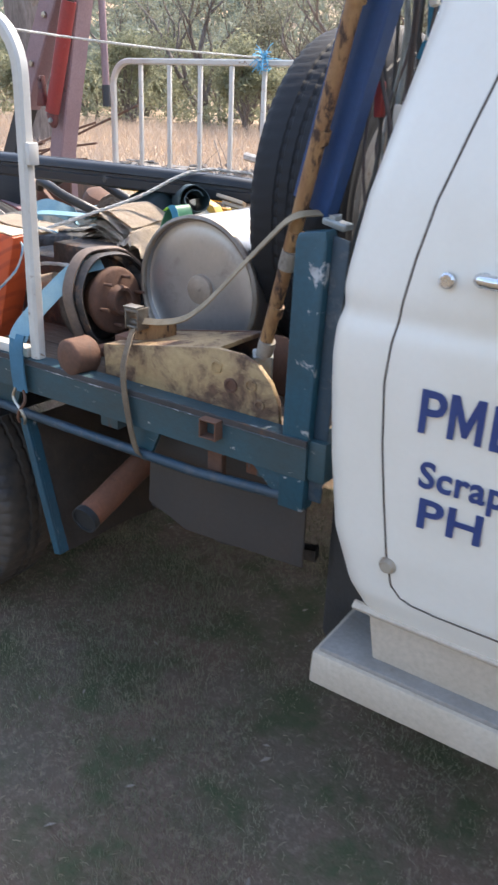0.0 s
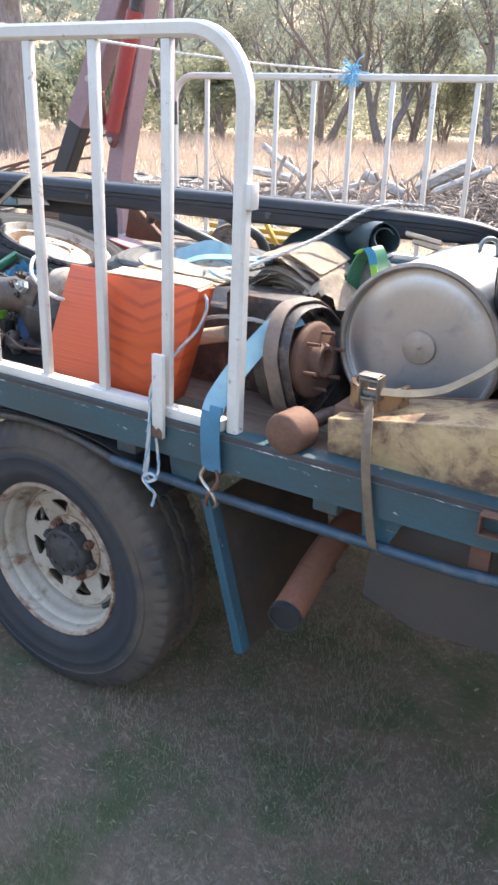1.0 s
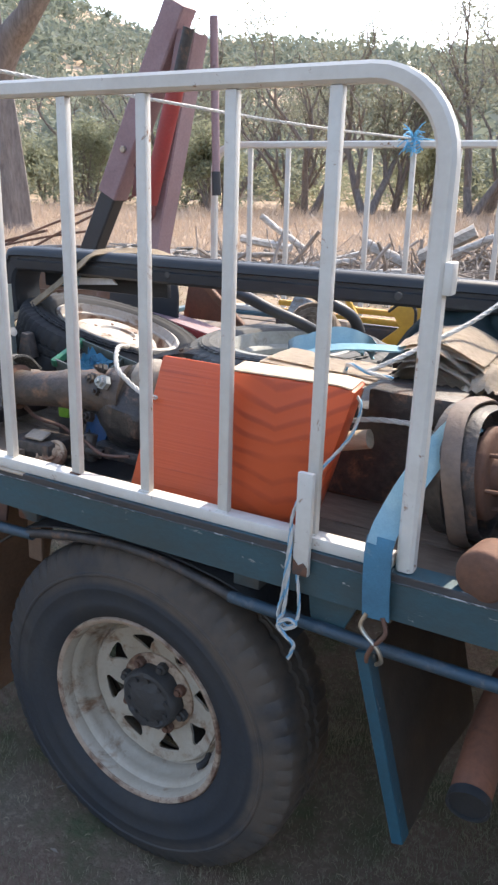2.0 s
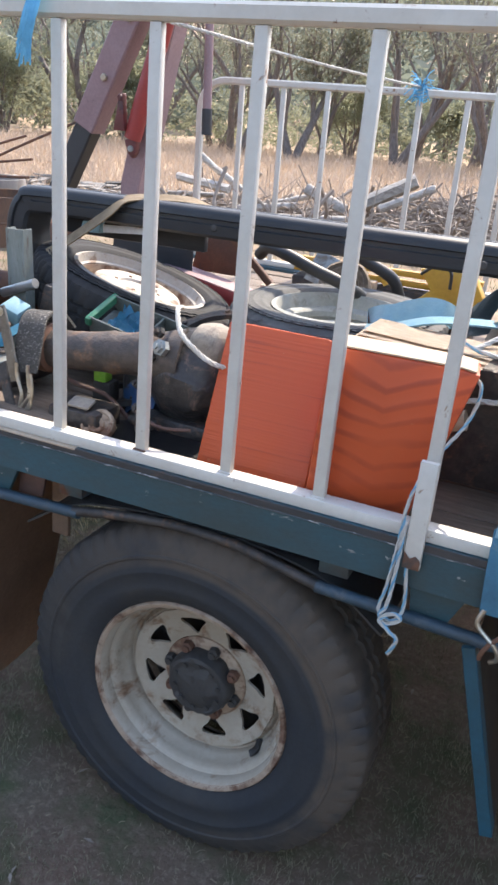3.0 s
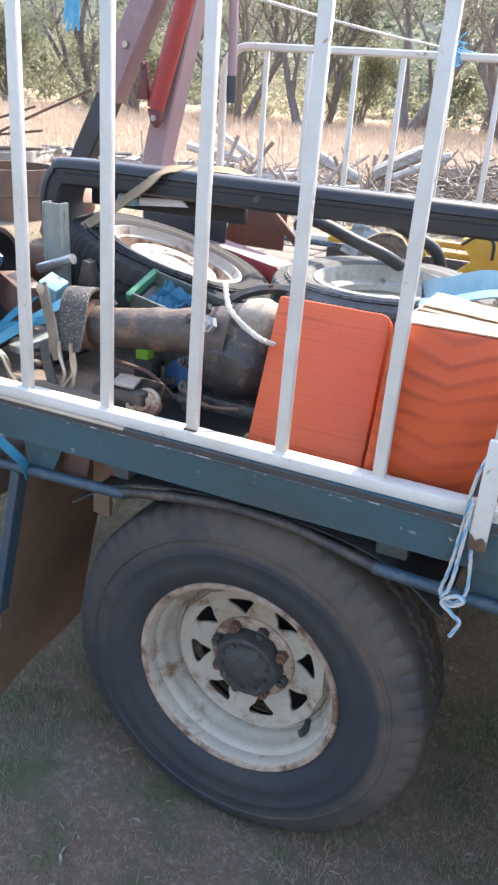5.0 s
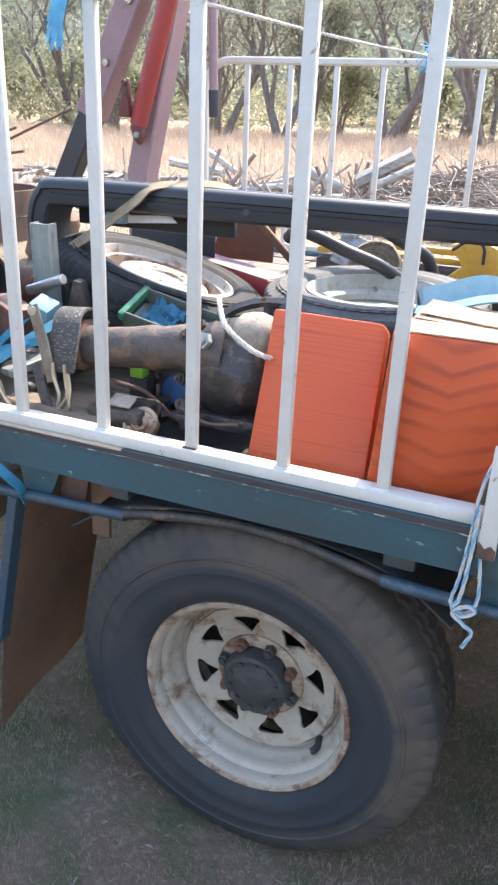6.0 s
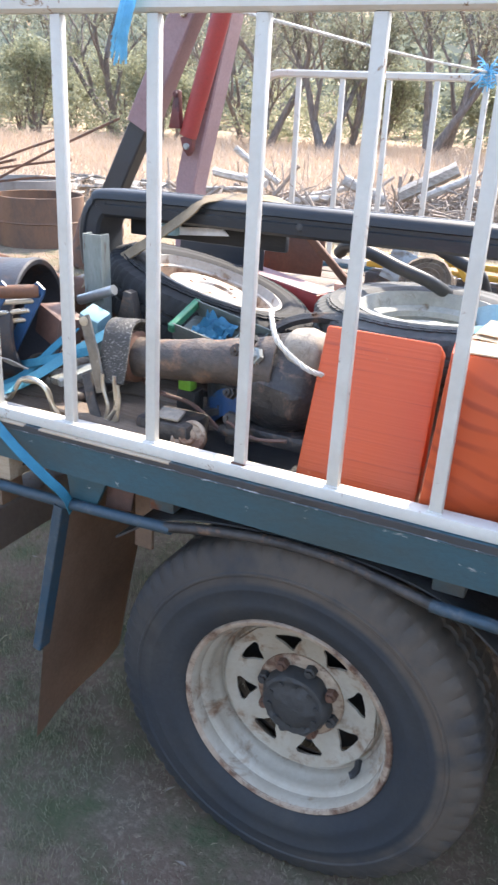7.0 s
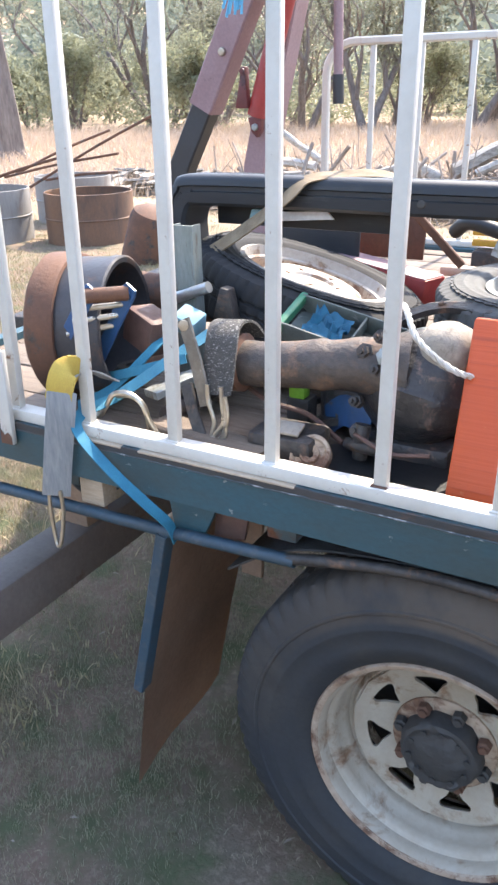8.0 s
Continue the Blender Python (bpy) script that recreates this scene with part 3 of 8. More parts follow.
def finish(bm, name, material, angle=38):
    me = bpy.data.meshes.new(name)
    bmesh.ops.recalc_face_normals(bm, faces=bm.faces[:])
    bm.to_mesh(me)
    bm.free()
    me.polygons.foreach_set("use_smooth", [True] * len(me.polygons))
    me.set_sharp_from_angle(angle=radians(angle))
    me.materials.append(M[material] if isinstance(material, str) else material)
    return me


def part(name, bm, material, parent, label="", angle=38):
    top = parent
    while top.parent:
        top = top.parent
    bm.transform(ROOTS.get(top, Matrix()))
    ob = new(name, finish(bm, name, material, angle))
    ob.parent = parent
    return tagged(ob, label)


def solo(name, bm, material, m=None, label="", category="", group="", kind="", angle=38):
    """A thing that is one mesh."""
    ob = new(name, finish(bm, name, material, angle))
    ob.matrix_basis = m or Matrix()
    return tagged(ob, label, category, group, kind)


def B():
    return bmesh.new()


def add(bm, verts, faces, m=None):
    vs = [bm.verts.new((m @ Vector(v)) if m else v) for v in verts]
    for f in faces:
        try:
            bm.faces.new([vs[i] for i in f])
        except ValueError:
            pass
    return vs


def box(bm, c, s, bev=0.003, m=None):
    t = bmesh.new()
    bmesh.ops.create_cube(t, size=1)
    bmesh.ops.scale(t, vec=s, verts=t.verts[:])
    if bev:
        bmesh.ops.bevel(t, geom=t.edges[:], offset=min(bev, min(s) * 0.45), segments=2, affect="EDGES", profile=0.5)
    t.transform((m or Matrix()) @ Matrix.Translation(c))
    me = bpy.data.meshes.new("t")
    t.to_mesh(me)
    t.free()
    bm.from_mesh(me)
    bpy.data.meshes.remove(me)
    return bm


def span(bm, x0, x1, y0, y1, z0, z1, bev=0.003, m=None):
    return box(bm, ((x0 + x1) / 2, (y0 + y1) / 2, (z0 + z1) / 2), (x1 - x0, y1 - y0, z1 - z0), bev, m)


def curve(pts, n=6, closed=False):
    """Points of a smooth path through pts."""
    p = [Vector(q) for q in pts]
    out, k = [], len(p)
    for i in range(k if closed else k - 1):
        a, b = p[i], p[(i + 1) % k]
        z = p[(i - 1) % k] if closed or i > 0 else a * 2 - b
        c = p[(i + 2) % k] if closed or i + 2 < k else b * 2 - a
        for j in range(n):
            t = j / n
            out.append(0.5 * ((2 * a) + (b - z) * t + (2 * z - 5 * a + 4 * b - c) * t * t + (3 * a - z - 3 * b + c) * t ** 3))
    if not closed:
        out.append(p[-1])
    return out


def sweep(bm, pts, prof, up=(0, 0, 1), closed=False, scale=None, m=None, fixed_up=False):
    """prof: (side, up) pairs swept along pts. up: a first guess of the profile's up."""
    p = [Vector(q) for q in pts]
    k, np_ = len(p), len(prof)
    u = Vector(up)
    rings = []
    for i in range(k):
        d = (p[(i + 1) % k] - p[i - 1]) if closed else (p[min(i + 1, k - 1)] - p[max(i - 1, 0)])
        d = d.normalized() if d.length > 1e-9 else Vector((0, 0, 1))
        if fixed_up:
            u = Vector(up)
        u = u - d * u.dot(d)
        if u.length < 1e-6:
            u = d.orthogonal()
        u.normalize()
        s = d.cross(u)
        f = scale[i] if scale else 1.0
        rings.append([bm.verts.new(((m or Matrix()) @ (p[i] + (s * a + u * b) * f))) for a, b in prof])
    for i in range(k if closed else k - 1):
        a, b = rings[i], rings[(i + 1) % k]
        for j in range(np_):
            bm.faces.new((a[j], a[(j + 1) % np_], b[(j + 1) % np_], b[j]))
    if not closed:
        bm.faces.new(rings[0][::-1])
        bm.faces.new(rings[-1])
    return bm


def circle(r, seg=12, squash=1.0):
    return [(r * math.cos(2 * math.pi * i / seg), squash * r * math.sin(2 * math.pi * i / seg)) for i in range(seg)]


def rect(w, h, c=0.0):
    if not c:
        return [(-w / 2, -h / 2), (w / 2, -h / 2), (w / 2, h / 2), (-w / 2, h / 2)]
    a, b = w / 2, h / 2
    return [(-a + c, -b), (a - c, -b), (a, -b + c), (a, b - c), (a - c, b), (-a + c, b), (-a, b - c), (-a, -b + c)]


def tube(bm, pts, r, seg=12, closed=False, m=None, scale=None):
    return sweep(bm, pts, circle(r, seg), closed=closed, m=m, scale=scale)


def lathe(bm, prof, seg=40, m=None, arc=2 * math.pi):
    """prof: closed or open (radius, height) line turned round z."""
    full = abs(arc - 2 * math.pi) < 1e-6
    rings = []
    for i in range(seg if full else seg + 1):
        a = arc * i / seg
        rings.append([bm.verts.new((m or Matrix()) @ Vector((r * math.cos(a), r * math.sin(a), h))) for r, h in prof])
    for i in range(seg):
        a, b = rings[i], rings[(i + 1) % len(rings)]
        for j in range(len(prof) - 1):
            if prof[j][0] < 1e-6 and prof[j + 1][0] < 1e-6:
                continue
            bm.faces.new((a[j], b[j], b[j + 1], a[j + 1]))
    bmesh.ops.remove_doubles(bm, verts=bm.verts[:], dist=1e-5)
    return bm


def prism(bm, outline, depth, m=None, bev=0.003):
    """An outline in x, z pushed depth along +y."""
    t = bmesh.new()
    v = [t.verts.new((x, 0, z)) for x, z in outline]
    f = t.faces.new(v)
    r = bmesh.ops.extrude_face_region(t, geom=[f])
    bmesh.ops.translate(t, vec=(0, depth, 0), verts=[e for e in r["geom"] if isinstance(e, bmesh.types.BMVert)])
    bmesh.ops.recalc_face_normals(t, faces=t.faces[:])
    if bev:
        sharp = [e for e in t.edges if len(e.link_faces) == 2 and e.calc_face_angle(0) > 0.6]
        bmesh.ops.bevel(t, geom=sharp, offset=bev, segments=2, affect="EDGES", profile=0.5)
    t.transform(m or Matrix())
    me = bpy.data.meshes.new("t")
    t.to_mesh(me)
    t.free()
    bm.from_mesh(me)
    bpy.data.meshes.remove(me)
    return bm


def aim(p, d, up=(0, 0, 1)):
    """A pose at p whose z axis runs along d."""
    return Matrix.Translation(p) @ Vector(d).to_track_quat("Z", "Y").to_matrix().to_4x4()


def ribbon(bm, pts, w, t=0.003, up=(0, 0, 1), n=6, fixed_up=True):
    """Webbing: a flat band; up is the normal of its face."""
    return sweep(bm, curve(pts, n), rect(w, t), up=up, fixed_up=fixed_up)


def band(bm, pts, across, w, t=0.003, n=6):
    """Webbing bent over things: a strip whose width runs along one direction."""
    a = Vector(across).normalized() * w / 2
    rows = [(bm.verts.new(p - a), bm.verts.new(p + a)) for p in curve(pts, n)]
    for (p, q), (u, v) in zip(rows, rows[1:]):
        bm.faces.new((p, q, v, u))
    bmesh.ops.recalc_face_normals(bm, faces=bm.faces[:])
    bmesh.ops.solidify(bm, geom=bm.faces[:] + bm.edges[:] + bm.verts[:], thickness=t)
    return bm


def rope(name, pts, r, parent=None, a="rope", b="ropeblue", label="", turns=60.0, strands=3, n=8):
    """Twisted strands along a path, all one mesh with two colours."""
    p = curve(pts, n)
    bm = B()
    length = sum((p[i + 1] - p[i]).length for i in range(len(p) - 1))
    fine = curve(p, max(1, int(length / len(p) * 260) + 1))
    for s in range(strands):
        line, run = [], 0.0
        for i, q in enumerate(fine):
            d = (fine[min(i + 1, len(fine) - 1)] - fine[max(i - 1, 0)]).normalized()
            e = d.orthogonal().normalized() if abs(d.z) > 0.95 else d.cross(Vector((0, 0, 1))).normalized()
            g = d.cross(e)
            if i:
                run += (q - fine[i - 1]).length
            ang = run * turns + s * 2 * math.pi / strands
            line.append(q + (e * math.cos(ang) + g * math.sin(ang)) * r * 0.5)
        before = len(bm.faces)
        tube(bm, line, r * 0.56, 5)
        bm.faces.ensure_lookup_table()
        for f in bm.faces[before:]:
            f.material_index = 1 if s == 0 else 0
    me = finish(bm, name, a)
    me.materials.append(M[b])
    ob = new(name, me)
    if parent:
        ob.parent = parent
    return tagged(ob, label)


def lumpy(bm, amp, scale):
    """Uneven cast or grimed surface: push every vertex along its normal by noise."""
    bm.normal_update()
    for v in bm.verts:
        v.co += v.normal * amp * (noise.noise(v.co * scale) + 0.5 * noise.noise(v.co * scale * 2.3))



# ---- ground ----
def soil_mat():
    m = bpy.data.materials.new("reddish_soil_and_grass")
    m.use_nodes = True
    n, l = m.node_tree.nodes, m.node_tree.links
    b = n["Principled BSDF"]
    tc = n.new("ShaderNodeTexCoord")

    def nz(s, d=6.0):
        t = n.new("ShaderNodeTexNoise")
        t.inputs["Scale"].default_value, t.inputs["Detail"].default_value, t.inputs["Roughness"].default_value = s, d, 0.65
        l.new(tc.outputs["Object"], t.inputs["Vector"])
        return t.outputs["Fac"]

    def mix(src, a, z, lo, hi):
        r = n.new("ShaderNodeMapRange")
        r.inputs[1].default_value, r.inputs[2].default_value = lo, hi
        l.new(src, r.inputs[0])
        x = n.new("ShaderNodeMix")
        x.data_type = "RGBA"
        l.new(r.outputs[0], x.inputs[0])
        for s, v in ((x.inputs[6], a), (x.inputs[7], z)):
            if isinstance(v, tuple):
                s.default_value = (*v, 1)
            else:
                l.new(v, s)
        return x.outputs[2]

    soil = mix(nz(1.6), (0.158, 0.100, 0.074), (0.122, 0.101, 0.074), 0.35, 0.65)
    soil = mix(nz(55.0), soil, (0.25, 0.19, 0.14), 0.50, 0.80)
    soil = mix(nz(5.0), soil, (0.074, 0.083, 0.044), 0.45, 0.63)
    sep = n.new("ShaderNodeSeparateXYZ")
    l.new(tc.outputs["Object"], sep.inputs[0])
    wob = n.new("ShaderNodeMath")
    wob.operation = "MULTIPLY_ADD"
    wob.inputs[1].default_value = 6.0
    l.new(nz(0.25), wob.inputs[0])
    l.new(sep.outputs["Y"], wob.inputs[2])
    col = mix(wob.outputs[0], soil, mix(nz(0.35), (0.45, 0.34, 0.24), (0.36, 0.27, 0.19), 0.35, 0.65), 9.0, 17.0)
    l.new(col, b.inputs["Base Color"])
    b.inputs["Roughness"].default_value = 0.95
    b.inputs["Specular IOR Level"].default_value = 0.15
    bp = n.new("ShaderNodeBump")
    bp.inputs["Strength"].default_value, bp.inputs["Distance"].default_value = 0.6, 0.02
    l.new(nz(40.0), bp.inputs["Height"])
    l.new(bp.outputs[0], b.inputs["Normal"])
    return m


def ground_z(x, y):
    far = max(0.0, math.hypot(x + 2, y - 2) - 3.5)
    roll = 0.02 * noise.noise((x * 0.5, y * 0.5, 0)) + 0.12 * noise.noise((x * 0.07, y * 0.07, 3)) * min(1, far / 10)
    hill = 0.0
    if far > 60:
        hill = (min(far - 60, 210) / 190) ** 1.4 * 56 * (0.75 + 0.6 * noise.noise((x * 0.006, y * 0.006, 7)))
    return -0.03 + roll * min(1.0, 0.35 + far / 6) + max(hill, 0)


def ground():
    radii = [0, 0.6, 1.2, 1.8, 2.4, 3.0, 3.7, 4.5, 5.5, 7, 9, 11, 14, 18, 23, 30, 38, 48, 60, 75, 95, 120, 150, 185, 225, 270, 330, 420, 700, 1500, 3500]
    bm, seg = B(), 96
    rings = []
    for r in radii[1:]:
        ring = []
        for i in range(seg):
            a = 2 * math.pi * i / seg
            x, y = -2 + r * math.cos(a), 2 + r * math.sin(a)
            z = ground_z(x, y) if r < 430 else ground_z(-2 + 330 * math.cos(a), 2 + 330 * math.sin(a)) * (0.9 if r < 800 else 0.3)
            ring.append(bm.verts.new((x, y, z)))
        rings.append(ring)
    c = bm.verts.new((-2, 2, ground_z(-2, 2)))
    for i in range(seg):
        bm.faces.new((c, rings[0][i], rings[0][(i + 1) % seg]))
        for a, b in zip(rings, rings[1:]):
            bm.faces.new((a[i], b[i], b[(i + 1) % seg], a[(i + 1) % seg]))
    return solo("ground", bm, soil_mat(), None, "bare reddish soil with short dry grass rising to hills", "ground", kind="structure", angle=180)


ground()

# ---- truck ----
truck = root("truck", pose(-1.9, 2.52, 0), "old white scrap truck with a teal steel tray", "truck", world_coords=True)

CAB = [(0.635, -0.550, 1.365), (0.69, -0.578, 1.345), (0.80, -0.612, 1.332), (0.95, -0.630, 1.326), (1.10, -0.641, 1.322), (1.16, -0.643, 1.321),
       (1.21, -0.641, 1.323), (1.26, -0.637, 1.327), (1.32, -0.630, 1.333), (1.44, -0.612, 1.348), (1.55, -0.586, 1.366), (1.65, -0.562, 1.386), (1.74, -0.543, 1.404), (1.88, -0.505, 1.43),
       (2.02, -0.44, 1.475), (2.10, -0.38, 1.55)]


def cab_at(z):
    for (z0, x0, y0), (z1, x1, y1) in zip(CAB, CAB[1:]):
        if z <= z1:
            t = max(0.0, (z - z0) / (z1 - z0))
            dip = 0.006 * math.exp(-((z - 1.245) / 0.024) ** 2)   # pressed groove round the cab
            return x0 + (x1 - x0) * t + dip, y0 + (y1 - y0) * t + dip
    return CAB[-1][1:]


def cab_ring(z, off=0.0):
    x0, y0 = cab_at(z)
    x0, y0 = x0 - off, y0 - off
    x1, y1, r = 1.25, 5.29 - y0, 0.07
    pts = []
    for cx, cy, a0 in ((x0 + r, y0 + r, 180), (x1 - r, y0 + r, 270), (x1 - r, y1 - r, 0), (x0 + r, y1 - r, 90)):
        for k in range(7):
            a = radians(a0 + 15 * k)
            pts.append((cx + r * math.cos(a), cy + r * math.sin(a), z))
    return pts


def cab():
    bm = B()
    zs = [0.635 + (2.10 - 0.635) * i / 120 for i in range(121)]
    rings = [[bm.verts.new(p) for p in cab_ring(z)] for z in zs]
    n = len(rings[0])
    for a, b in zip(rings, rings[1:]):
        for i in range(n):
            bm.faces.new((a[i], a[(i + 1) % n], b[(i + 1) % n], b[i]))
    bm.faces.new(rings[0][::-1])
    bm.faces.new(rings[-1])
    body = part("cab", bm, "white", truck, "white painted cab body", 50)
    # door skin, slightly proud, behind a rounded shut line
    line = [(-0.345, 1.80), (-0.404, 1.640), (-0.436, 1.540), (-0.467, 1.440), (-0.486, 1.350), (-0.499, 1.265), (-0.507, 1.20), (-0.511, 1.133), (-0.503, 1.02), (-0.489, 0.908), (-0.474, 0.80), (-0.460, 0.730), (-0.440, 0.708)]
    bm = B()
    rows = []
    skin = [(x0 + (x1 - x0) * k / 8, z0 + (z1 - z0) * k / 8) for (x0, z0), (x1, z1) in zip(line, line[1:]) for k in range(8)] + [line[-1]]
    for x, z in skin:
        y = cab_at(z)[1]
        rows.append([bm.verts.new((x + 0.004 + (0.9 - x) * k / 4, y - 0.004 - (0.003 if 0 < k else -0.002), z)) for k in range(5)])
    for a, b in zip(rows, rows[1:]):
        for i in range(4):
            bm.faces.new((a[i], a[i + 1], b[i + 1], b[i]))
    door = part("door", bm, "white", body, "white cab door with navy lettering", 50)
    bm = B()
    seam = line + [(-0.415, 0.699), (-0.36, 0.695), (0.2, 0.692), (0.9, 0.690)]
    fine = [((1 - t) * x0 + t * x1, (1 - t) * z0 + t * z1) for (x0, z0), (x1, z1) in zip(seam, seam[1:]) for t in (0, 0.25, 0.5, 0.75)] + [seam[-1]]
    tube(bm, curve([(x, cab_at(z)[1] - 0.0005, z) for x, z in fine], 4), 0.0021, 6)
    part("door_seal", bm, "gap", body, "dark door shut line")
    bm = B()
    lathe(bm, [(0, 0.012), (0.010, 0.012), (0.013, 0.009), (0.013, 0)], 24, aim((-0.424, cab_at(1.325)[1] - 0.006, 1.325), (0, -1, 0)))
    part("lock_button", bm, "chrome", body, "chrome door lock button")
    bm = B()
    tube(bm, curve([(-0.367, 1.335, 1.334), (-0.362, 1.305, 1.336), (-0.29, 1.292, 1.338), (-0.20, 1.295, 1.338), (-0.19, 1.335, 1.338)], 6), 0.011, 10)
    part("door_handle", bm, "chrome", body, "chrome door handle")
    bm = B()
    lathe(bm, [(0, 0.016), (0.012, 0.014), (0.017, 0.006), (0.018, 0)], 20, aim((-0.468, 1.336, 0.775), (0, -1, 0)))
    part("door_stop", bm, "rim", body, "dented round door stop")
    # rolled sill below the door
    bm = B()
    sweep(bm, [(-0.545, 1.372, 0.632), (1.2, 1.372, 0.632)], rect(0.024, 0.02, 0.008))
    part("sill", bm, "cream", body)
    bm = B()
    prism(bm, [(-0.50, 0.47), (1.15, 0.47), (1.15, 0.64), (-0.53, 0.64)], 0.02, Matrix.Translation((0, 1.40, 0)), 0.004)
    part("skirt", bm, "cream", body, "cream painted skirt under the cab")
    bm = B()
    prism(bm, [(1.345, 0.41), (1.60, 0.41), (1.60, 0.497), (1.352, 0.488)], 1.75, Matrix(((0, 1, 0, -0.625), (1, 0, 0, 0), (0, 0, 1, 0), (0, 0, 0, 1))), 0.008)
    step = part("step", bm, "cream", body, "boxy cream sheet-steel cab step")
    bm = B()
    span(bm, -0.612, 1.1, 1.362, 1.58, 0.486, 0.499, 0.003)
    part("step_tread", bm, "steptop", step, "worn grey step tread")
    # the M is cut from its outline, the rest is lettered
    bm = B()
    mo = [(0, 0), (0, 0.079), (0.014, 0.079), (0.030, 0.034), (0.046, 0.079), (0.060, 0.079), (0.060, 0), (0.048, 0), (0.048, 0.048), (0.034, 0.008), (0.026, 0.008), (0.012, 0.048), (0.012, 0)]
    prism(bm, [(-0.386 + x, 1.066 + z) for x, z in mo], 0.0012, Matrix.Translation((0, cab_at(1.10)[1] - 0.0082, 0)), 0)
    part("lettering", bm, "letter", door, "navy blue painted lettering")
    for text, x, z, h, wide in (("P", -0.443, 1.066, 0.110, 0.92), ("L", -0.319, 1.066, 0.110, 0.95), ("Scrap", -0.426, 0.964, 0.069, 0.98), ("PH", -0.424, 0.884, 0.081, 1.25)):
        cu = bpy.data.curves.new("lettering", "FONT")
        cu.body, cu.size, cu.extrude, cu.resolution_u = text, h, 0.0008, 4
        cu.offset, cu.space_character = 0.0015, 1.05
        tmp = new("lettering", cu)
        bpy.context.view_layer.update()
        me = bpy.data.meshes.new_from_object(tmp.evaluated_get(bpy.context.evaluated_depsgraph_get()))
        bpy.data.objects.remove(tmp)
        me.materials.clear()
        me.materials.append(M["letter"])
        me.transform(ROOTS[truck] @ pose(x, cab_at(z + h * 0.35)[1] - 0.0076, z, 90, 0, 0) @ Matrix.Diagonal((wide, 1.0, 1, 1)))
        ob = new("lettering", me)
        ob.parent = door
        tagged(ob, "navy blue painted lettering")


cab()


def tyre_mesh(R, w, bead, lugs, groove=0.011, shoulder=0.021):
    """A tyre round z as one skin: rounded shoulders, and tread blocks parted by grooves."""
    bm = B()
    h, s = w / 2, R - bead
    side = [(bead, h * 0.74), (bead + 0.010, h * 0.84), (bead + s * 0.2, h * 0.95), (bead + s * 0.27, h * 0.975), (bead + s * 0.29, h * 0.965), (bead + s * 0.44, h), (bead + s * 0.455, h * 1.010), (bead + s * 0.475, h * 1.010), (bead + s * 0.49, h), (bead + s * 0.62, h * 0.992), (bead + s * 0.635, h * 1.012), (bead + s * 0.66, h * 1.008), (bead + s * 0.675, h * 0.975), (bead + s * 0.73, h * 0.955), (R - 0.032, h * 0.90), (R - 0.020, h * 0.84)]
    tread = [(R - 0.006, h * 0.76), (R, h * 0.60), (R, h * 0.22), (R - groove, h * 0.19), (R - groove, h * 0.12), (R, h * 0.09)]
    line = side + tread
    line = [(bead - 0.012, h * 0.6)] + line + [(r, -z) for r, z in reversed(line)] + [(bead - 0.012, -h * 0.6)]
    n = lugs * 4
    rings = []
    for i in range(n):
        ring = []
        for r, z in line:
            sh = 0 if abs(z) > h * 0.5 else (1 if z > 0 else 2)
            cut = r > R - shoulder and (i + sh) % 4 == 3
            rr = r - groove * (0.9 if cut else 0.0)
            a = 2 * math.pi * (i + 0.5 * (z / h)) / n
            ring.append(bm.verts.new((rr * math.cos(a), rr * math.sin(a), z)))
        rings.append(ring)
    for a, b in zip(rings, rings[1:] + rings[:1]):
        for j in range(len(line) - 1):
            bm.faces.new((a[j], b[j], b[j + 1], a[j + 1]))
    return bm


def disc_with_windows(r_in, r_out, depth, holes=8, a=0.125, b=0.166, half=10.0, thick=0.006):
    """A pressed wheel disc: three-cornered windows with their point to the hub; depth(r) gives the height."""
    bm = B()
    step = 360.0 / holes

    def v(r, deg):
        t = radians(deg)
        key = (round(r, 5), round(deg % 360, 3))
        if key not in seen:
            seen[key] = bm.verts.new((r * math.cos(t), r * math.sin(t), depth(r)))
        return seen[key]

    seen = {}
    for k in range(holes):
        c = k * step
        s = step / 2
        for sg in (1, -1):
            h = sg * half
            f = [v(r_in, c), v(r_in, c - sg * s), v((r_in + r_out) / 2, c - sg * s), v(r_out, c - sg * s), v(r_out, c), v(b, c), v(b, c - h * 0.78), v(b - 0.002, c - h * 0.94), v(b - 0.007, c - h),
                 v(b - 0.013, c - h * 0.93), v((a + b) / 2, c - h * 0.62), v(a + 0.006, c - h * 0.26), v(a + 0.001, c - h * 0.12), v(a, c)]
            bm.faces.new(f if sg > 0 else f[::-1])
    bmesh.ops.recalc_face_normals(bm, faces=bm.faces[:])
    bmesh.ops.solidify(bm, geom=bm.faces[:] + bm.edges[:] + bm.verts[:], thickness=thick)
    return bm


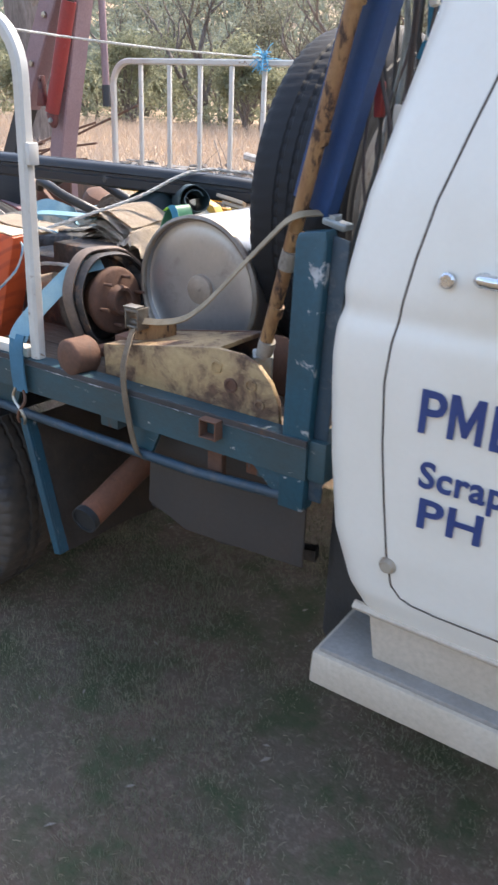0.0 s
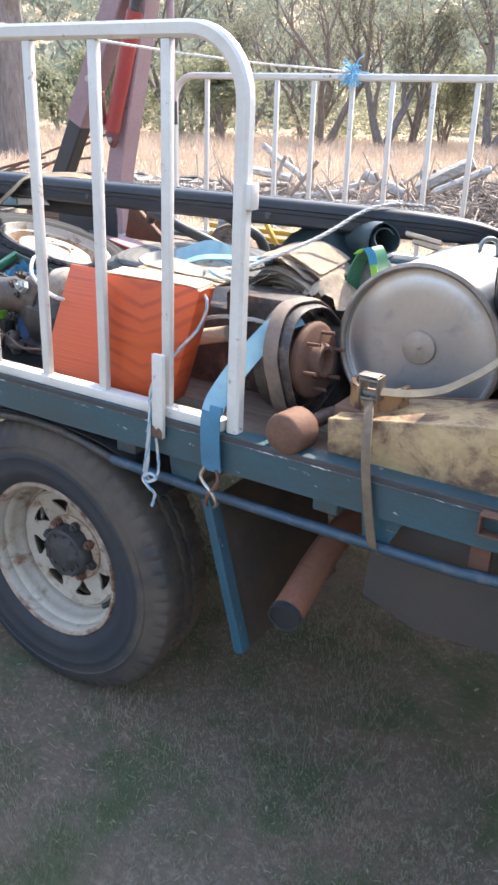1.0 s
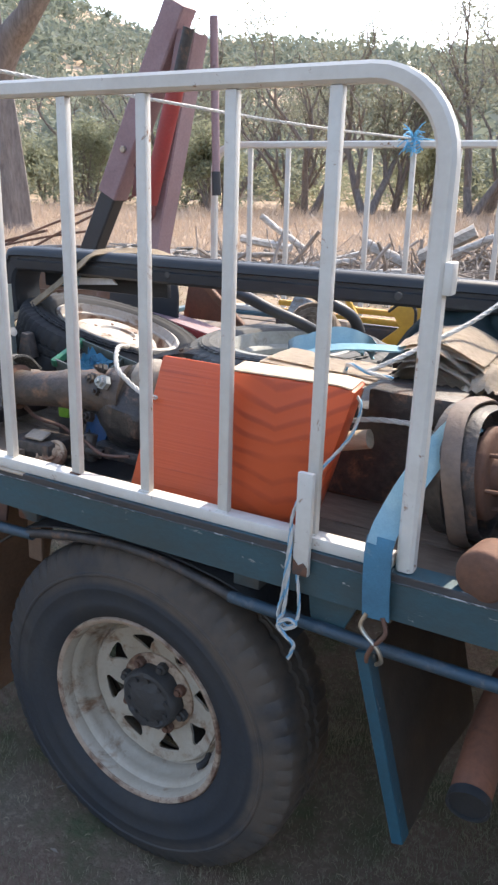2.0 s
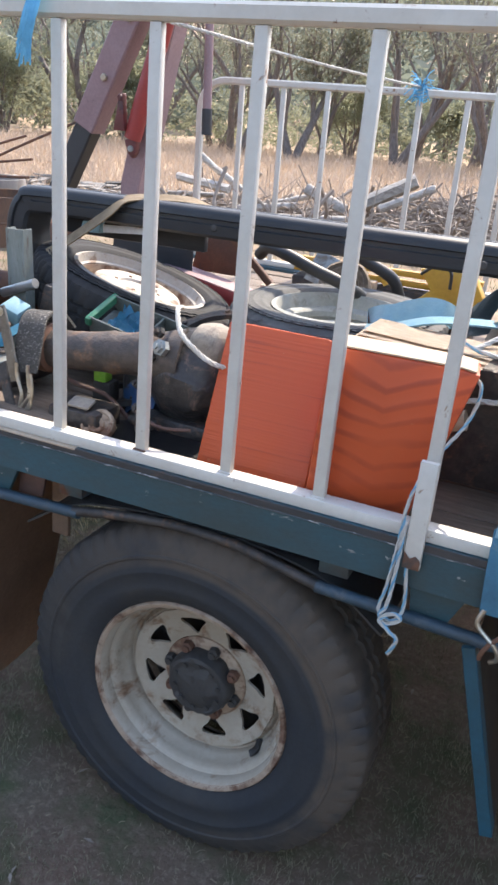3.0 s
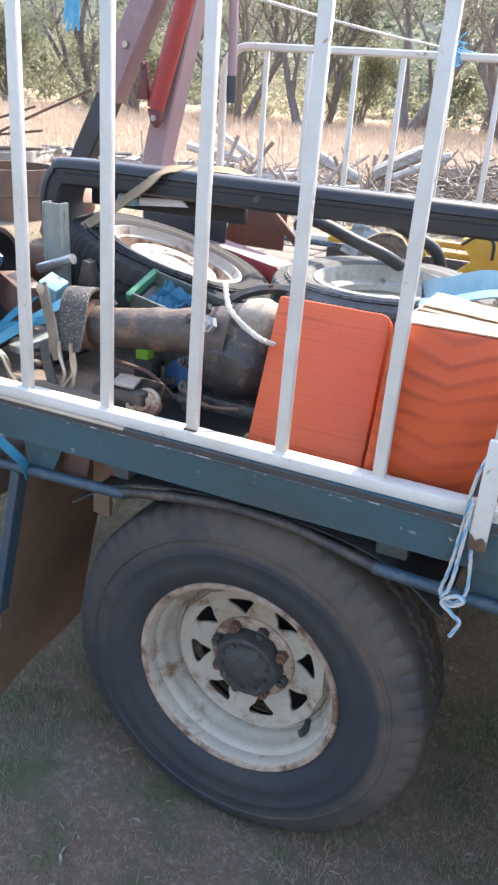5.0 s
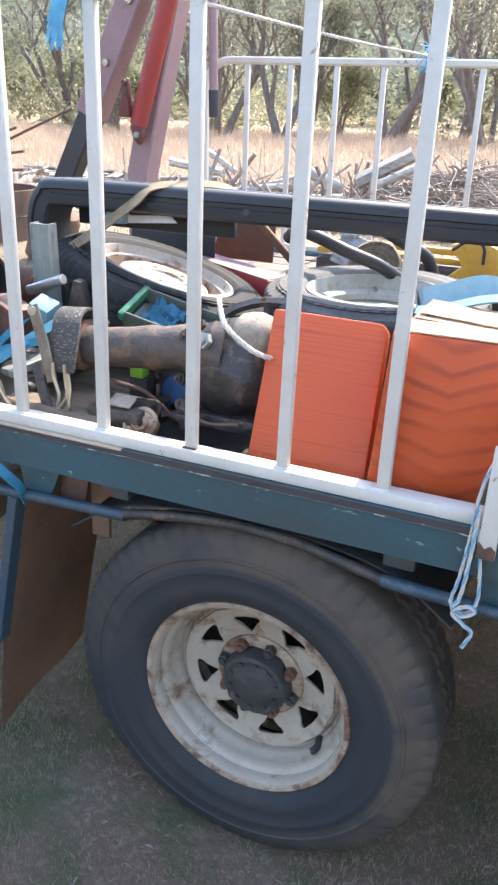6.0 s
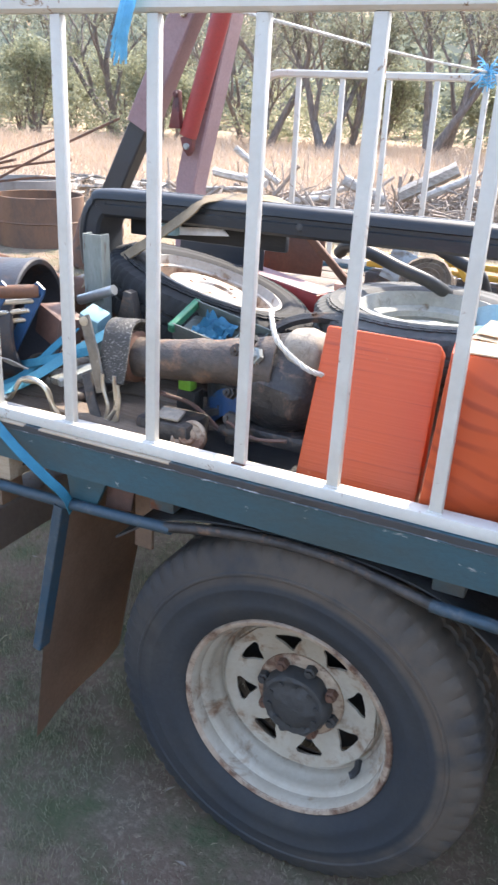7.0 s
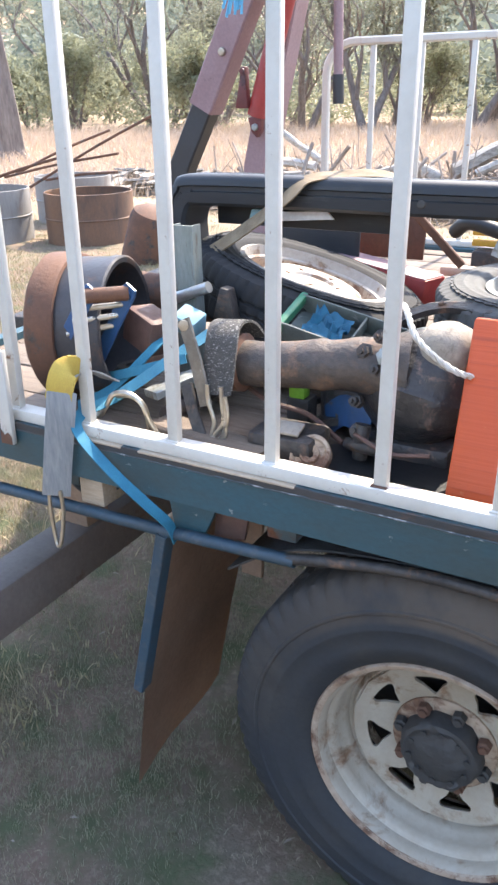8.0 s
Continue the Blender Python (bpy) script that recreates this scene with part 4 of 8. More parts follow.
def road_wheel(c, face=1):
    """A dual-tyre truck wheel; its dish looks along -y (face 1) or +y (-1)."""
    m = Matrix.Translation(c) @ Matrix.Rotation(radians(90 if face > 0 else -90), 4, "X") @ Matrix.Rotation(radians(14), 4, "Z")
    rm = m @ Matrix.Scale(0.976, 4)
    # local z runs outwards; the lip lies at z = 0
    t = tyre_mesh(0.419, 0.235, 0.233, 62, groove=0.0080, shoulder=0.038)
    t.transform(m @ Matrix.Translation((0, 0, -0.094)))
    tyre = part("wheel", t, "roadtyre", truck, "worn black truck tyre on a cream spoked rim")
    bm = B()
    lathe(bm, [(0.243, -0.012), (0.246, -0.002), (0.241, 0.005), (0.233, 0.004), (0.228, -0.004), (0.225, -0.012), (0.224, -0.026), (0.218, -0.031), (0.214, -0.036), (0.211, -0.048), (0.210, -0.066), (0.205, -0.073), (0.203, -0.080), (0.201, -0.092), (0.196, -0.096),
               (0.192, -0.088), (0.188, -0.083), (0.184, -0.084), (0.184, -0.098), (0.19, -0.12), (0.228, -0.12), (0.236, -0.17), (0.24, -0.012)], 72, rm)
    part("rim", bm, "rim", tyre, "cream painted steel rim, chipped and rusty")
    bm = B()
    lathe(bm, [(0.2475, -0.008), (0.2480, -0.001), (0.2430, 0.0072), (0.2360, 0.0066), (0.2310, 0.002), (0.2330, -0.001)], 72, rm)
    part("rim_lip", bm, "rimlip", tyre, "rusty rim lip")
    bm = disc_with_windows(0.098, 0.187, a=0.113, b=0.160, half=12.5, depth=lambda r: -0.103 + 0.020 * (r - 0.098) / 0.089)
    bm.transform(rm)
    part("rim_disc", bm, "rim", tyre, "cream rim centre with triangular windows", 30)
    bm = B()
    lathe(bm, [(0.106, -0.104), (0.105, -0.090), (0.099, -0.086), (0.06, -0.085), (0.0, -0.085)], 48, rm)
    part("hub_flange", bm, "flange", tyre, "cream hub flange with rust")
    bm = B()
    lathe(bm, [(0.080, -0.085), (0.079, -0.058), (0.075, -0.047), (0.068, -0.044), (0.060, -0.047), (0.052, -0.046), (0.040, -0.040), (0.022, -0.037), (0.0, -0.036)], 56, rm)
    lumpy(bm, 0.006, 30)
    for i in range(10):
        a = 2 * math.pi * i / 10
        lathe(bm, [(0.006, -0.048), (0.006, -0.042), (0, -0.042)], 8, rm @ Matrix.Translation((0.058 * math.cos(a), 0.058 * math.sin(a), 0)))
    part("hub", bm, "hub", tyre, "greasy black axle hub")
    for i in range(8):
        a = 2 * math.pi * (i + 0.3) / 8
        bm = B()
        lathe(bm, [(0.0150, -0.083), (0.0142, -0.068), (0.009, -0.066), (0.009, -0.060), (0.0, -0.059)], 6, rm @ Matrix.Translation((0.0885 * math.cos(a), 0.0885 * math.sin(a), 0)))
        part("wheel_nut", bm, "hub" if i % 2 else "rust", tyre)
    bm = B()
    tube(bm, curve([(0.150, -0.128, -0.09), (0.153, -0.132, -0.070), (0.148, -0.134, -0.052), (0.143, -0.136, -0.048)], 4), 0.0085, 8, m=rm @ Matrix.Rotation(radians(-12), 4, "Z"))
    part("valve", bm, "hub", tyre, "black tyre valve")
    bm = B()
    lathe(bm, [(0.190, -0.160), (0.190, -0.30), (0.0, -0.30), (0.0, -0.160), (0.190, -0.160)], 40, m)
    part("brake_drum", bm, "hub", tyre, "black brake drum")
    return tyre


road_wheel((-2.143, 1.450, 0.388))
road_wheel((-2.143, 3.67, 0.388), -1)


def tray():
    bm = B()
    sweep(bm, [(-3.50, 1.425, 0.898), (-0.70, 1.425, 0.898)], [(0.022, -0.045), (0.024, 0.045), (-0.022, 0.045), (-0.022, 0.038), (0.014, 0.036), (0.013, -0.036), (-0.022, -0.038), (-0.022, -0.045)])
    rail = part("tray_rail", bm, "teal", truck, "chipped teal side rail of the tray")
    bm = B()
    pts = [(-3.50 + 0.02 * i, 1.4015, 0.9355) for i in range(141)]
    sweep(bm, pts, rect(0.0045, 0.015, 0.001))
    lumpy(bm, 0.0012, 60)
    part("rail_band", bm, "railband", rail, "dark brown upper band of the rail")
    bm = B()
    pts = [(-3.50 + 0.01 * i, 1.4000, 0.9275 + 0.0012 * noise.noise((i * 0.31, 0, 0))) for i in range(281)]
    sweep(bm, pts, rect(0.004, 0.0035, 0.001))
    lumpy(bm, 0.0014, 70)
    part("rail_edge", bm, "railedge", rail, "edge scraped to bare metal and white chips")
    bm = B()
    sweep(bm, [(-3.50, 3.70, 0.898), (-0.70, 3.70, 0.898)], rect(0.044, 0.09, 0.004))
    part("tray_rail", bm, "teal", truck)
    for x0, x1 in ((-3.54, -3.50), (-0.70, -0.66)):
        bm = B()
        span(bm, x0, x1, 1.41, 3.715, 0.853, 0.943)
        part("tray_end_rail", bm, "teal", truck)
    # boards across the deck
    rnd = random.Random(4)
    y = 1.452
    while y < 3.66:
        w = min(0.142, 3.675 - y)
        bm = B()
        dz = rnd.uniform(-0.003, 0.003)
        span(bm, -3.50, -0.70, y, y + w - 0.006, 0.895 + dz, 0.925 + dz, 0.003)
        part("deck_board", bm, "deck", truck)
        y += w
    for y0 in (2.22, 2.98):
        bm = B()
        span(bm, -3.78, 1.0, y0, y0 + 0.08, 0.62, 0.80, 0.006)
        part("chassis_rail", bm, "darkflap", truck, "dark steel chassis rail")
    for x in (-3.30, -2.95, -2.45, -1.85, -1.30, -0.85):
        bm = B()
        span(bm, x - 0.03, x + 0.03, 1.45, 3.675, 0.80, 0.892, 0.004)
        part("cross_member", bm, "teal_rust", truck)
    bm = B()
    tube(bm, [(-2.143, 1.62, 0.388), (-2.143, 3.50, 0.388)], 0.05, 16)
    lathe(bm, [(0, -0.15), (0.09, -0.13), (0.15, -0.03), (0.15, 0.03), (0.09, 0.13), (0, 0.15)], 24, aim((-2.143, 2.645, 0.40), (0, 1, 0)))
    part("rear_axle", bm, "hub", truck, "dark rear axle")
    # rope rail below the tray edge, with the bowed mudguard edge over the wheel
    bm = B()
    tube(bm, [(-3.50, 1.425, 0.755), (-2.70, 1.425, 0.769), (-2.41, 1.425, 0.782)], 0.0125, 12)
    part("rope_rail", bm, "blue", truck, "blue tie-down rail under the tray edge")
    bm = B()
    tube(bm, [(-1.872, 1.425, 0.785), (-1.55, 1.425, 0.775), (-1.0, 1.425, 0.775), (-0.72, 1.425, 0.795)], 0.0125, 12)
    part("rope_rail", bm, "blue", truck, "blue tie-down rail under the tray edge")
    bm = B()
    tube(bm, curve([(-2.43, 1.425, 0.782), (-2.33, 1.425, 0.803), (-2.20, 1.43, 0.818), (-2.06, 1.43, 0.818), (-1.95, 1.425, 0.803), (-1.86, 1.425, 0.784)], 6), 0.011, 10)
    part("mudguard_edge", bm, "rustdark", truck, "dirty brown bowed mudguard edge over the wheel")
    bm = B()
    arc = [(-2.56, 0.70), (-2.44, 0.775), (-2.30, 0.806), (-2.14, 0.815), (-1.98, 0.806), (-1.85, 0.775), (-1.74, 0.70)]
    sweep(bm, curve([(x, 1.68, z + 0.012) for x, z in arc], 5), rect(0.48, 0.004), fixed_up=True)
    part("mudguard", bm, "hub", truck, "black mudguard over the rear wheel")
    for x, w in ((-3.30, 0.05), (-2.640, 0.085), (-1.665, 0.080), (-1.175, 0.07)):
        bm = B()
        prism(bm, [(x - w / 2, 0.856), (x - w * 0.35, 0.765), (x + w * 0.35, 0.765), (x + w / 2 + 0.03, 0.856)], 0.012, Matrix.Translation((0, 1.432, 0)), 0.002)
        part("rail_bracket", bm, "teal", truck)
    bm = B()
    prism(bm, [(-2.598, 0.765), (-2.53, 0.775), (-2.515, 0.853), (-2.585, 0.853)], 0.008, Matrix.Translation((0, 1.455, 0)), 0.002)
    part("gusset_plate", bm, "rustred", truck, "rusty brown gusset plate above the flap")
    # mudflaps in steel angle frames
    def flap(top, mid, low, y0, y1, mats, rise=0.05):
        bm = B()
        for a, b in ((top, mid),):
            sweep(bm, [(a[0], y0, a[1]), (b[0], y0, b[1])], rect(0.024, 0.012, 0.002), up=(0, 1, 0))
            sweep(bm, [(a[0] + 0.008, y0 + 0.014, a[1]), (b[0] + 0.008, y0 + 0.014, b[1])], rect(0.006, 0.032), up=(0, 1, 0))
        fl = part("mudflap", bm, mats[0], truck, "mudflap with a blue steel edge")
        bm = B()
        t = 0.005
        pts = [top, mid] + ([low] if low else [])
        rows = []
        for k in range(9):
            yy = y0 + 0.01 + (y1 - y0 - 0.01) * k / 8
            rows.append([bm.verts.new((p[0] + 0.004 + 0.006 * math.sin(k * 0.9 + i), yy, p[1] + (rise * k / 8 if i == len(pts) - 1 else 0))) for i, p in enumerate(pts)])
        for a, b in zip(rows, rows[1:]):
            for i in range(len(pts) - 1):
                bm.faces.new((a[i], a[i + 1], b[i + 1], b[i]))
        bmesh.ops.solidify(bm, geom=bm.faces[:] + bm.edges[:] + bm.verts[:], thickness=t)
        part("flap_sheet", bm, mats[1], fl)
    flap((-1.582, 0.765), (-1.481, 0.378), None, 1.415, 1.93, ("postteal", "dustflap"), -0.035)
    flap((-2.690, 0.765), (-2.781, 0.352), (-2.826, 0.045), 1.415, 1.80, ("blue", "brown"))
    bm = B()
    sweep(bm, [(-2.60, 1.62, 0.86), (-2.607, 1.62, 0.585)], rect(0.05, 0.012, 0.002), up=(0, 1, 0))
    part("flap_stay", bm, "brown", truck)
    # exhaust: bent rusty pipe with an open end
    bm = B()
    path = curve([(-1.360, 1.410, 0.532), (-1.366, 1.50, 0.556), (-1.368, 1.58, 0.585), (-1.360, 1.68, 0.622), (-1.33, 1.82, 0.65), (-1.27, 1.98, 0.66)], 6)
    sweep(bm, path, circle(0.038, 20))
    ex = part("exhaust", bm, "exhaust", truck, "rusty red-brown exhaust pipe")
    bm = B()
    d = (path[0] - path[1]).normalized()
    # black disc across the end stands in for the unlit inside of the pipe
    lathe(bm, [(0.0392, -0.012), (0.0395, 0.008), (0.0350, 0.008), (0.0345, 0.002), (0.0, 0.0015)], 24, aim(path[0], d))
    part("exhaust_mouth", bm, "hose", ex, "burnt black pipe end, a black disc for its dark inside")
    # splash panel and steel under the front of the tray
    bm = B()
    prism(bm, [(-1.215, 0.60), (-1.09, 0.555), (-0.745, 0.575), (-0.745, 0.85), (-1.20, 0.85)], 0.006, Matrix.Translation((0, 1.50, 0)), 0.001)
    part("splash_panel", bm, "darkflap", truck, "dark splash panel under the tray")
    bm = B()
    prism(bm, [(-0.98, 0.775), (-0.94, 0.775), (-0.94, 0.853), (-0.98, 0.853)], 0.02, Matrix.Translation((0, 1.44, 0)), 0.002)
    part("rail_bracket", bm, "rust", truck)
    bm = B()
    for c, s in (((-0.935, 1.425, 0.934), (0.046, 0.10, 0.004)), ((-0.935, 1.425, 0.894), (0.046, 0.10, 0.004)), ((-0.956, 1.425, 0.914), (0.004, 0.10, 0.037)), ((-0.914, 1.425, 0.914), (0.004, 0.10, 0.037)), ((-0.935, 1.47, 0.914), (0.038, 0.004, 0.036))):
        box(bm, c, s, 0.001)
    part("stub_tube", bm, "rust", truck, "rusty square tube stub")
    bm = B()
    sweep(bm, [(-1.21, 1.52, 0.60), (-1.0, 1.55, 0.545), (-0.76, 1.6, 0.56)], rect(0.03, 0.03))
    part("support_bar", bm, "rustdark", truck)
    # plain dark box added in place of the dark guard behind the step
    bm = B()
    span(bm, -0.72, -0.1, 1.56, 2.2, 0.35, 0.86, 0.03)
    part("fuel_tank", bm, "hub", truck, "dark box behind the cab step")


tray()


def headboard():
    bm = B()
    prism(bm, [(-0.765, 0.775), (-0.704, 0.775), (-0.690, 1.335), (-0.694, 1.362), (-0.752, 1.352), (-0.758, 1.335)], 0.045, Matrix.Translation((0, 1.405, 0)), 0.004)
    prism(bm, [(-0.85, 0.852), (-0.765, 0.775), (-0.765, 0.856)], 0.01, Matrix.Translation((0, 1.42, 0)), 0.001)
    part("headboard_post", bm, "postteal", truck, "chipped teal headboard post")
    bm = B()
    prism(bm, [(-0.703, 0.80), (-0.672, 0.80), (-0.655, 1.345), (-0.689, 1.352)], 0.006, Matrix.Translation((0, 1.425, 0)), 0.001)
    part("post_web", bm, "blue", truck, "worn blue web plate of the post")
    bm = B()
    box(bm, (0, 0, 0), (0.05, 0.04, 0.012), 0.003, Matrix.Translation((-0.70, 1.46, 1.368)) @ Matrix.Rotation(radians(12), 4, "Y"))
    lathe(bm, [(0.012, 0), (0.012, 0.012), (0, 0.014)], 6, Matrix.Translation((-0.705, 1.455, 1.372)))
    lumpy(bm, 0.006, 45)
    part("post_cap", bm, "galv", truck, "dented grey steel cap with a bolt")
    bm = B()
    span(bm, -0.775, -0.70, 1.78, 3.69, 1.36, 1.42, 0.004)
    part("headboard_bar", bm, "blue", truck)
    bm = B()
    span(bm, -0.76, -0.71, 3.65, 3.70, 0.92, 2.05, 0.004)
    part("headboard_post", bm, "teal", truck)
    pole = [(-0.886, 1.511, 1.055), (-0.875, 1.505, 1.10), (-0.69, 1.42, 1.69), (-0.552, 1.358, 2.12)]
    bm = B()
    tube(bm, pole, 0.0148, 16)
    for t in (1.17, 1.33, 1.52, 1.74):
        f = (t - 1.055) / 1.065
        q = Vector(pole[0]).lerp(Vector(pole[3]), f)
        tube(bm, [q - Vector((0.004, -0.002, 0.012)), q + Vector((0.004, -0.002, 0.012))], 0.0170, 16)
    hp = part("headboard_pole", bm, "pole", truck, "leaning rusty ochre steel pole")
    for f, ln in ((0.215, 0.02), (0.02, 0.024)):
        bm = B()
        q, d = Vector(pole[0]).lerp(Vector(pole[3]), f), (Vector(pole[3]) - Vector(pole[0])).normalized()
        tube(bm, [q - d * ln, q + d * ln], 0.0185, 16)
        lumpy(bm, 0.001, 60)
        part("pole_collar", bm, "dome", hp, "pale worn collar on the pole")
    bm = B()
    a, b = Vector((-0.778, 1.505, 1.39)), Vector((-0.530, 1.40, 2.14))
    sweep(bm, [a, b], rect(0.104, 0.035, 0.004), up=(0.3, 1, 0.0))
    part("headboard_panel", bm, "bluepanel", truck, "deep blue leaning steel panel")
    bm = B()
    sweep(bm, [(-0.90, 1.53, 0.93), (-0.888, 1.513, 1.065)], rect(0.045, 0.045, 0.004))
    part("pole_socket", bm, "galv", truck)
    # cable clutter between headboard and cab
    rnd = random.Random(11)
    for i in range(26):
        bm = B()
        x, y = rnd.uniform(-0.70, -0.60), rnd.uniform(1.52, 1.85)
        pts = [(x + rnd.uniform(-0.03, 0.03), y + rnd.uniform(-0.05, 0.05), z) for z in (0.9, 1.1, 1.3, 1.5, 1.7, 1.95)]
        tube(bm, curve(pts, 4), rnd.choice((0.003, 0.004, 0.006)), 6)
        part("cable", bm, rnd.choice(("hose", "clutter", "clutter", "clutter", "galv", "hose")), truck)
    for i in range(16):
        bm = B()
        box(bm, (0, 0, 0), (rnd.uniform(0.012, 0.04), 0.02, rnd.uniform(0.02, 0.08)), 0.003, Matrix.Translation((rnd.uniform(-0.68, -0.60), rnd.uniform(1.52, 1.66), rnd.uniform(1.35, 1.95))) @ Matrix.Rotation(rnd.uniform(-0.5, 0.5), 4, "Y"))
        part("clamp", bm, rnd.choice(("gate", "galv", "red", "clutter", "webblue", "gate")), truck)


headboard()

# ---- stake gates standing in the tray's edge ----
def gate(name, y, x_front, x_rear, posts, sleeves, label, inner, lean=0.0):
    """A welded gate of square tube with round-bent top corners; posts: their x; inner: +1 if the tray lies at larger y."""
    g = root(name, Matrix.Translation(((x_front + x_rear) / 2, y, 0.94)), label, "truck gate", "tray gates", world_coords=True)
    zt, r = 1.731, 0.125
    shear = Matrix(((1, 0, lean, -0.955 * lean), (0, 1, 0, 0), (0, 0, 1, 0), (0, 0, 0, 1)))

    def piece(name, bm, material, parent, label=""):
        bm.transform(shear)
        return part(name, bm, material, parent, label)

    path = [(x_front, y, 0.945)]
    path += [(x_front, y, zt - r)]
    for k in range(1, 8):
        a = radians(90 * k / 8)
        path.append((x_front - r + r * math.cos(a), y, zt - r + r * math.sin(a)))
    path.append((x_front - r, y, zt))
    path.append((x_rear + r, y, zt))
    for k in range(1, 8):
        a = radians(90 + 90 * k / 8)
        path.append((x_rear + r + r * math.cos(a), y, zt - r + r * math.sin(a)))
    path += [(x_rear, y, zt - r), (x_rear, y, 0.945)]
    bm = B()
    sweep(bm, path, rect(0.031, 0.031, 0.006), up=(0, 1, 0), fixed_up=True)
    piece("gate_frame", bm, "gate", g)
    bm = B()
    span(bm, x_rear + 0.021, x_front - 0.021, y - 0.018, y + 0.018, 0.943, 0.968, 0.004)
    piece("bottom_rail", bm, "gate", g, "white bottom rail with rust at the welds")
    for x in posts:
        bm = B()
        box(bm, (x, y, 1.340), (0.0225, 0.018, 0.750), 0.003)
        piece("gate_post", bm, "gate", g)
        if inner > 0:
            bm = B()
            k = abs(math.sin(x * 37.0))
            sweep(bm, [(x - 0.0135, y - 0.0105, 0.9685), (x + 0.0135, y - 0.0105, 0.9685)], circle(0.0022 + 0.0008 * k, 8))
            sweep(bm, [(x - 0.0125, y - 0.011, 0.9685), (x - 0.0125, y + 0.010, 0.9685)], circle(0.0022, 8))
            lumpy(bm, 0.0012, 220)
            piece("weld", bm, "rust" if abs(x + 2.259) < 0.02 else "gate", g, "rusty weld at the foot of a bar" if abs(x + 2.259) < 0.02 else "")
    for x in sleeves:
        bm = B()
        span(bm, x - 0.015, x + 0.015, y - 0.034 * inner - 0.006, y - 0.034 * inner + 0.006, 0.898, 1.095, 0.002)
        lathe(bm, [(0, 0.002), (0.007, 0.002), (0.007, 0)], 10, aim((x, y - (0.034 + 0.006) * inner, 0.915), (0, -inner, 0)))
        sl = piece("gate_sleeve", bm, "gate", g, "white stake sleeve, rusty at the foot")
        bm = B()
        prism(bm, [(x - 0.0145, 0.899), (x + 0.0145, 0.899), (x + 0.0145, 0.917), (x + 0.006, 0.925), (x - 0.004, 0.919), (x - 0.0145, 0.930)], 0.0012, Matrix.Translation((0, y - 0.0415 * inner - (0.0006 if inner > 0 else 0.0006), 0)), 0.0003)
        piece("rust_patch", bm, "rust", sl, "flaking rust at the foot")
    bm = B()
    box(bm, (x_front + 0.022, y, 1.44), (0.014, 0.03, 0.05), 0.003)
    piece("gate_lug", bm, "gate", g)
    return g


near = [-1.887, -2.073, -2.259, -2.455, -2.653, -2.852]
gate("stake_gate", 1.425, -1.517, -3.225, [-1.699] + near + [-3.035], (-1.699, -3.038), "white painted steel stake gate with rust spots", 1, 0.012)
gate("stake_gate", 3.715, -0.975, -3.396, [-3.19, -2.986, -2.778, -2.576, -2.376, -2.178, -1.984, -1.79, -1.595, -1.404, -1.203], (), "white painted steel stake gate with rust spots", -1)


def twine_knot(p, r, n, seed, label):
    rnd = random.Random(seed)
    bm = B()
    p = Vector(p)
    for i in range(n):
        d = Vector((rnd.uniform(-1, 1), rnd.uniform(-1, 0.2), rnd.uniform(-0.9, 1.0))).normalized()
        q = p + d * r * rnd.uniform(0.7, 1.3)
        tube(bm, curve([p, p.lerp(q, 0.5) + Vector((0, 0, rnd.uniform(-0.01, 0.02))), q + Vector((0, 0, -0.01))], 4), 0.0022, 4)
    for k in range(5):
        pts = [(p.x + 0.03 * math.cos(a), p.y + 0.035 * math.sin(a), p.z - 0.05 + 0.01 * k + 0.006 * math.sin(3 * a + k)) for a in [2 * math.pi * j / 9 for j in range(9)]]
        tube(bm, curve(pts, 2, True), 0.0028, 4, closed=True)
    return solo("baling_twine", bm, "twine", None, label, "twine", "twine ties", "stuff")


twine_knot((-2.376, 3.705, 1.75), 0.070, 34, 3, "frayed blue baling twine tied round the gate")


def twine_tail():
    bm = B()
    rnd = random.Random(8)
    for i in range(26):
        x = -2.468 + rnd.uniform(-0.014, 0.010)
        tube(bm, curve([(x, 1.40, 1.755), (x - 0.004 + rnd.uniform(-0.006, 0.006), 1.385, 1.71), (x - 0.02 + rnd.uniform(-0.012, 0.012), 1.388, 1.635 + rnd.uniform(0, 0.05))], 4), 0.0022, 4)
    return solo("baling_twine", bm, "twine", None, "loose tail of bright blue baling twine on the gate", "twine", "twine ties", "stuff")


twine_tail()

# ---- the load: things on the deck (top of deck 0.925) ----
D = 0.926


def orange_board():
    """A plank, painted orange, leaning far back; rounded upper corners."""
    g = root("orange_plank", pose(-2.06, 1.50, D), "orange painted timber plank leaning back on scrap", "plank", "orange planks", world_coords=True)
    up = Vector((-0.012, 0.146, 0.262)).normalized()
    side = Vector((1, 0, 0))
    out = side.cross(up).normalized()
    up = out.cross(side)
    m = Matrix((( side.x, -out.x, up.x, -2.176), (side.y, -out.y, up.y, 1.497), (side.z, -out.z, up.z, 0.936), (0, 0, 0, 1)))
    bm = B()
    prism(bm, [(0, 0), (0.236, 0), (0.219, 0.276), (0.2185, 0.283), (0.216, 0.289), (0.212, 0.294), (0.206, 0.297), (0.199, 0.298), (-0.010, 0.300), (-0.014, 0.296)], 0.036, m, 0.004)
    part("plank", bm, "orange", g)
    return g


orange_board()


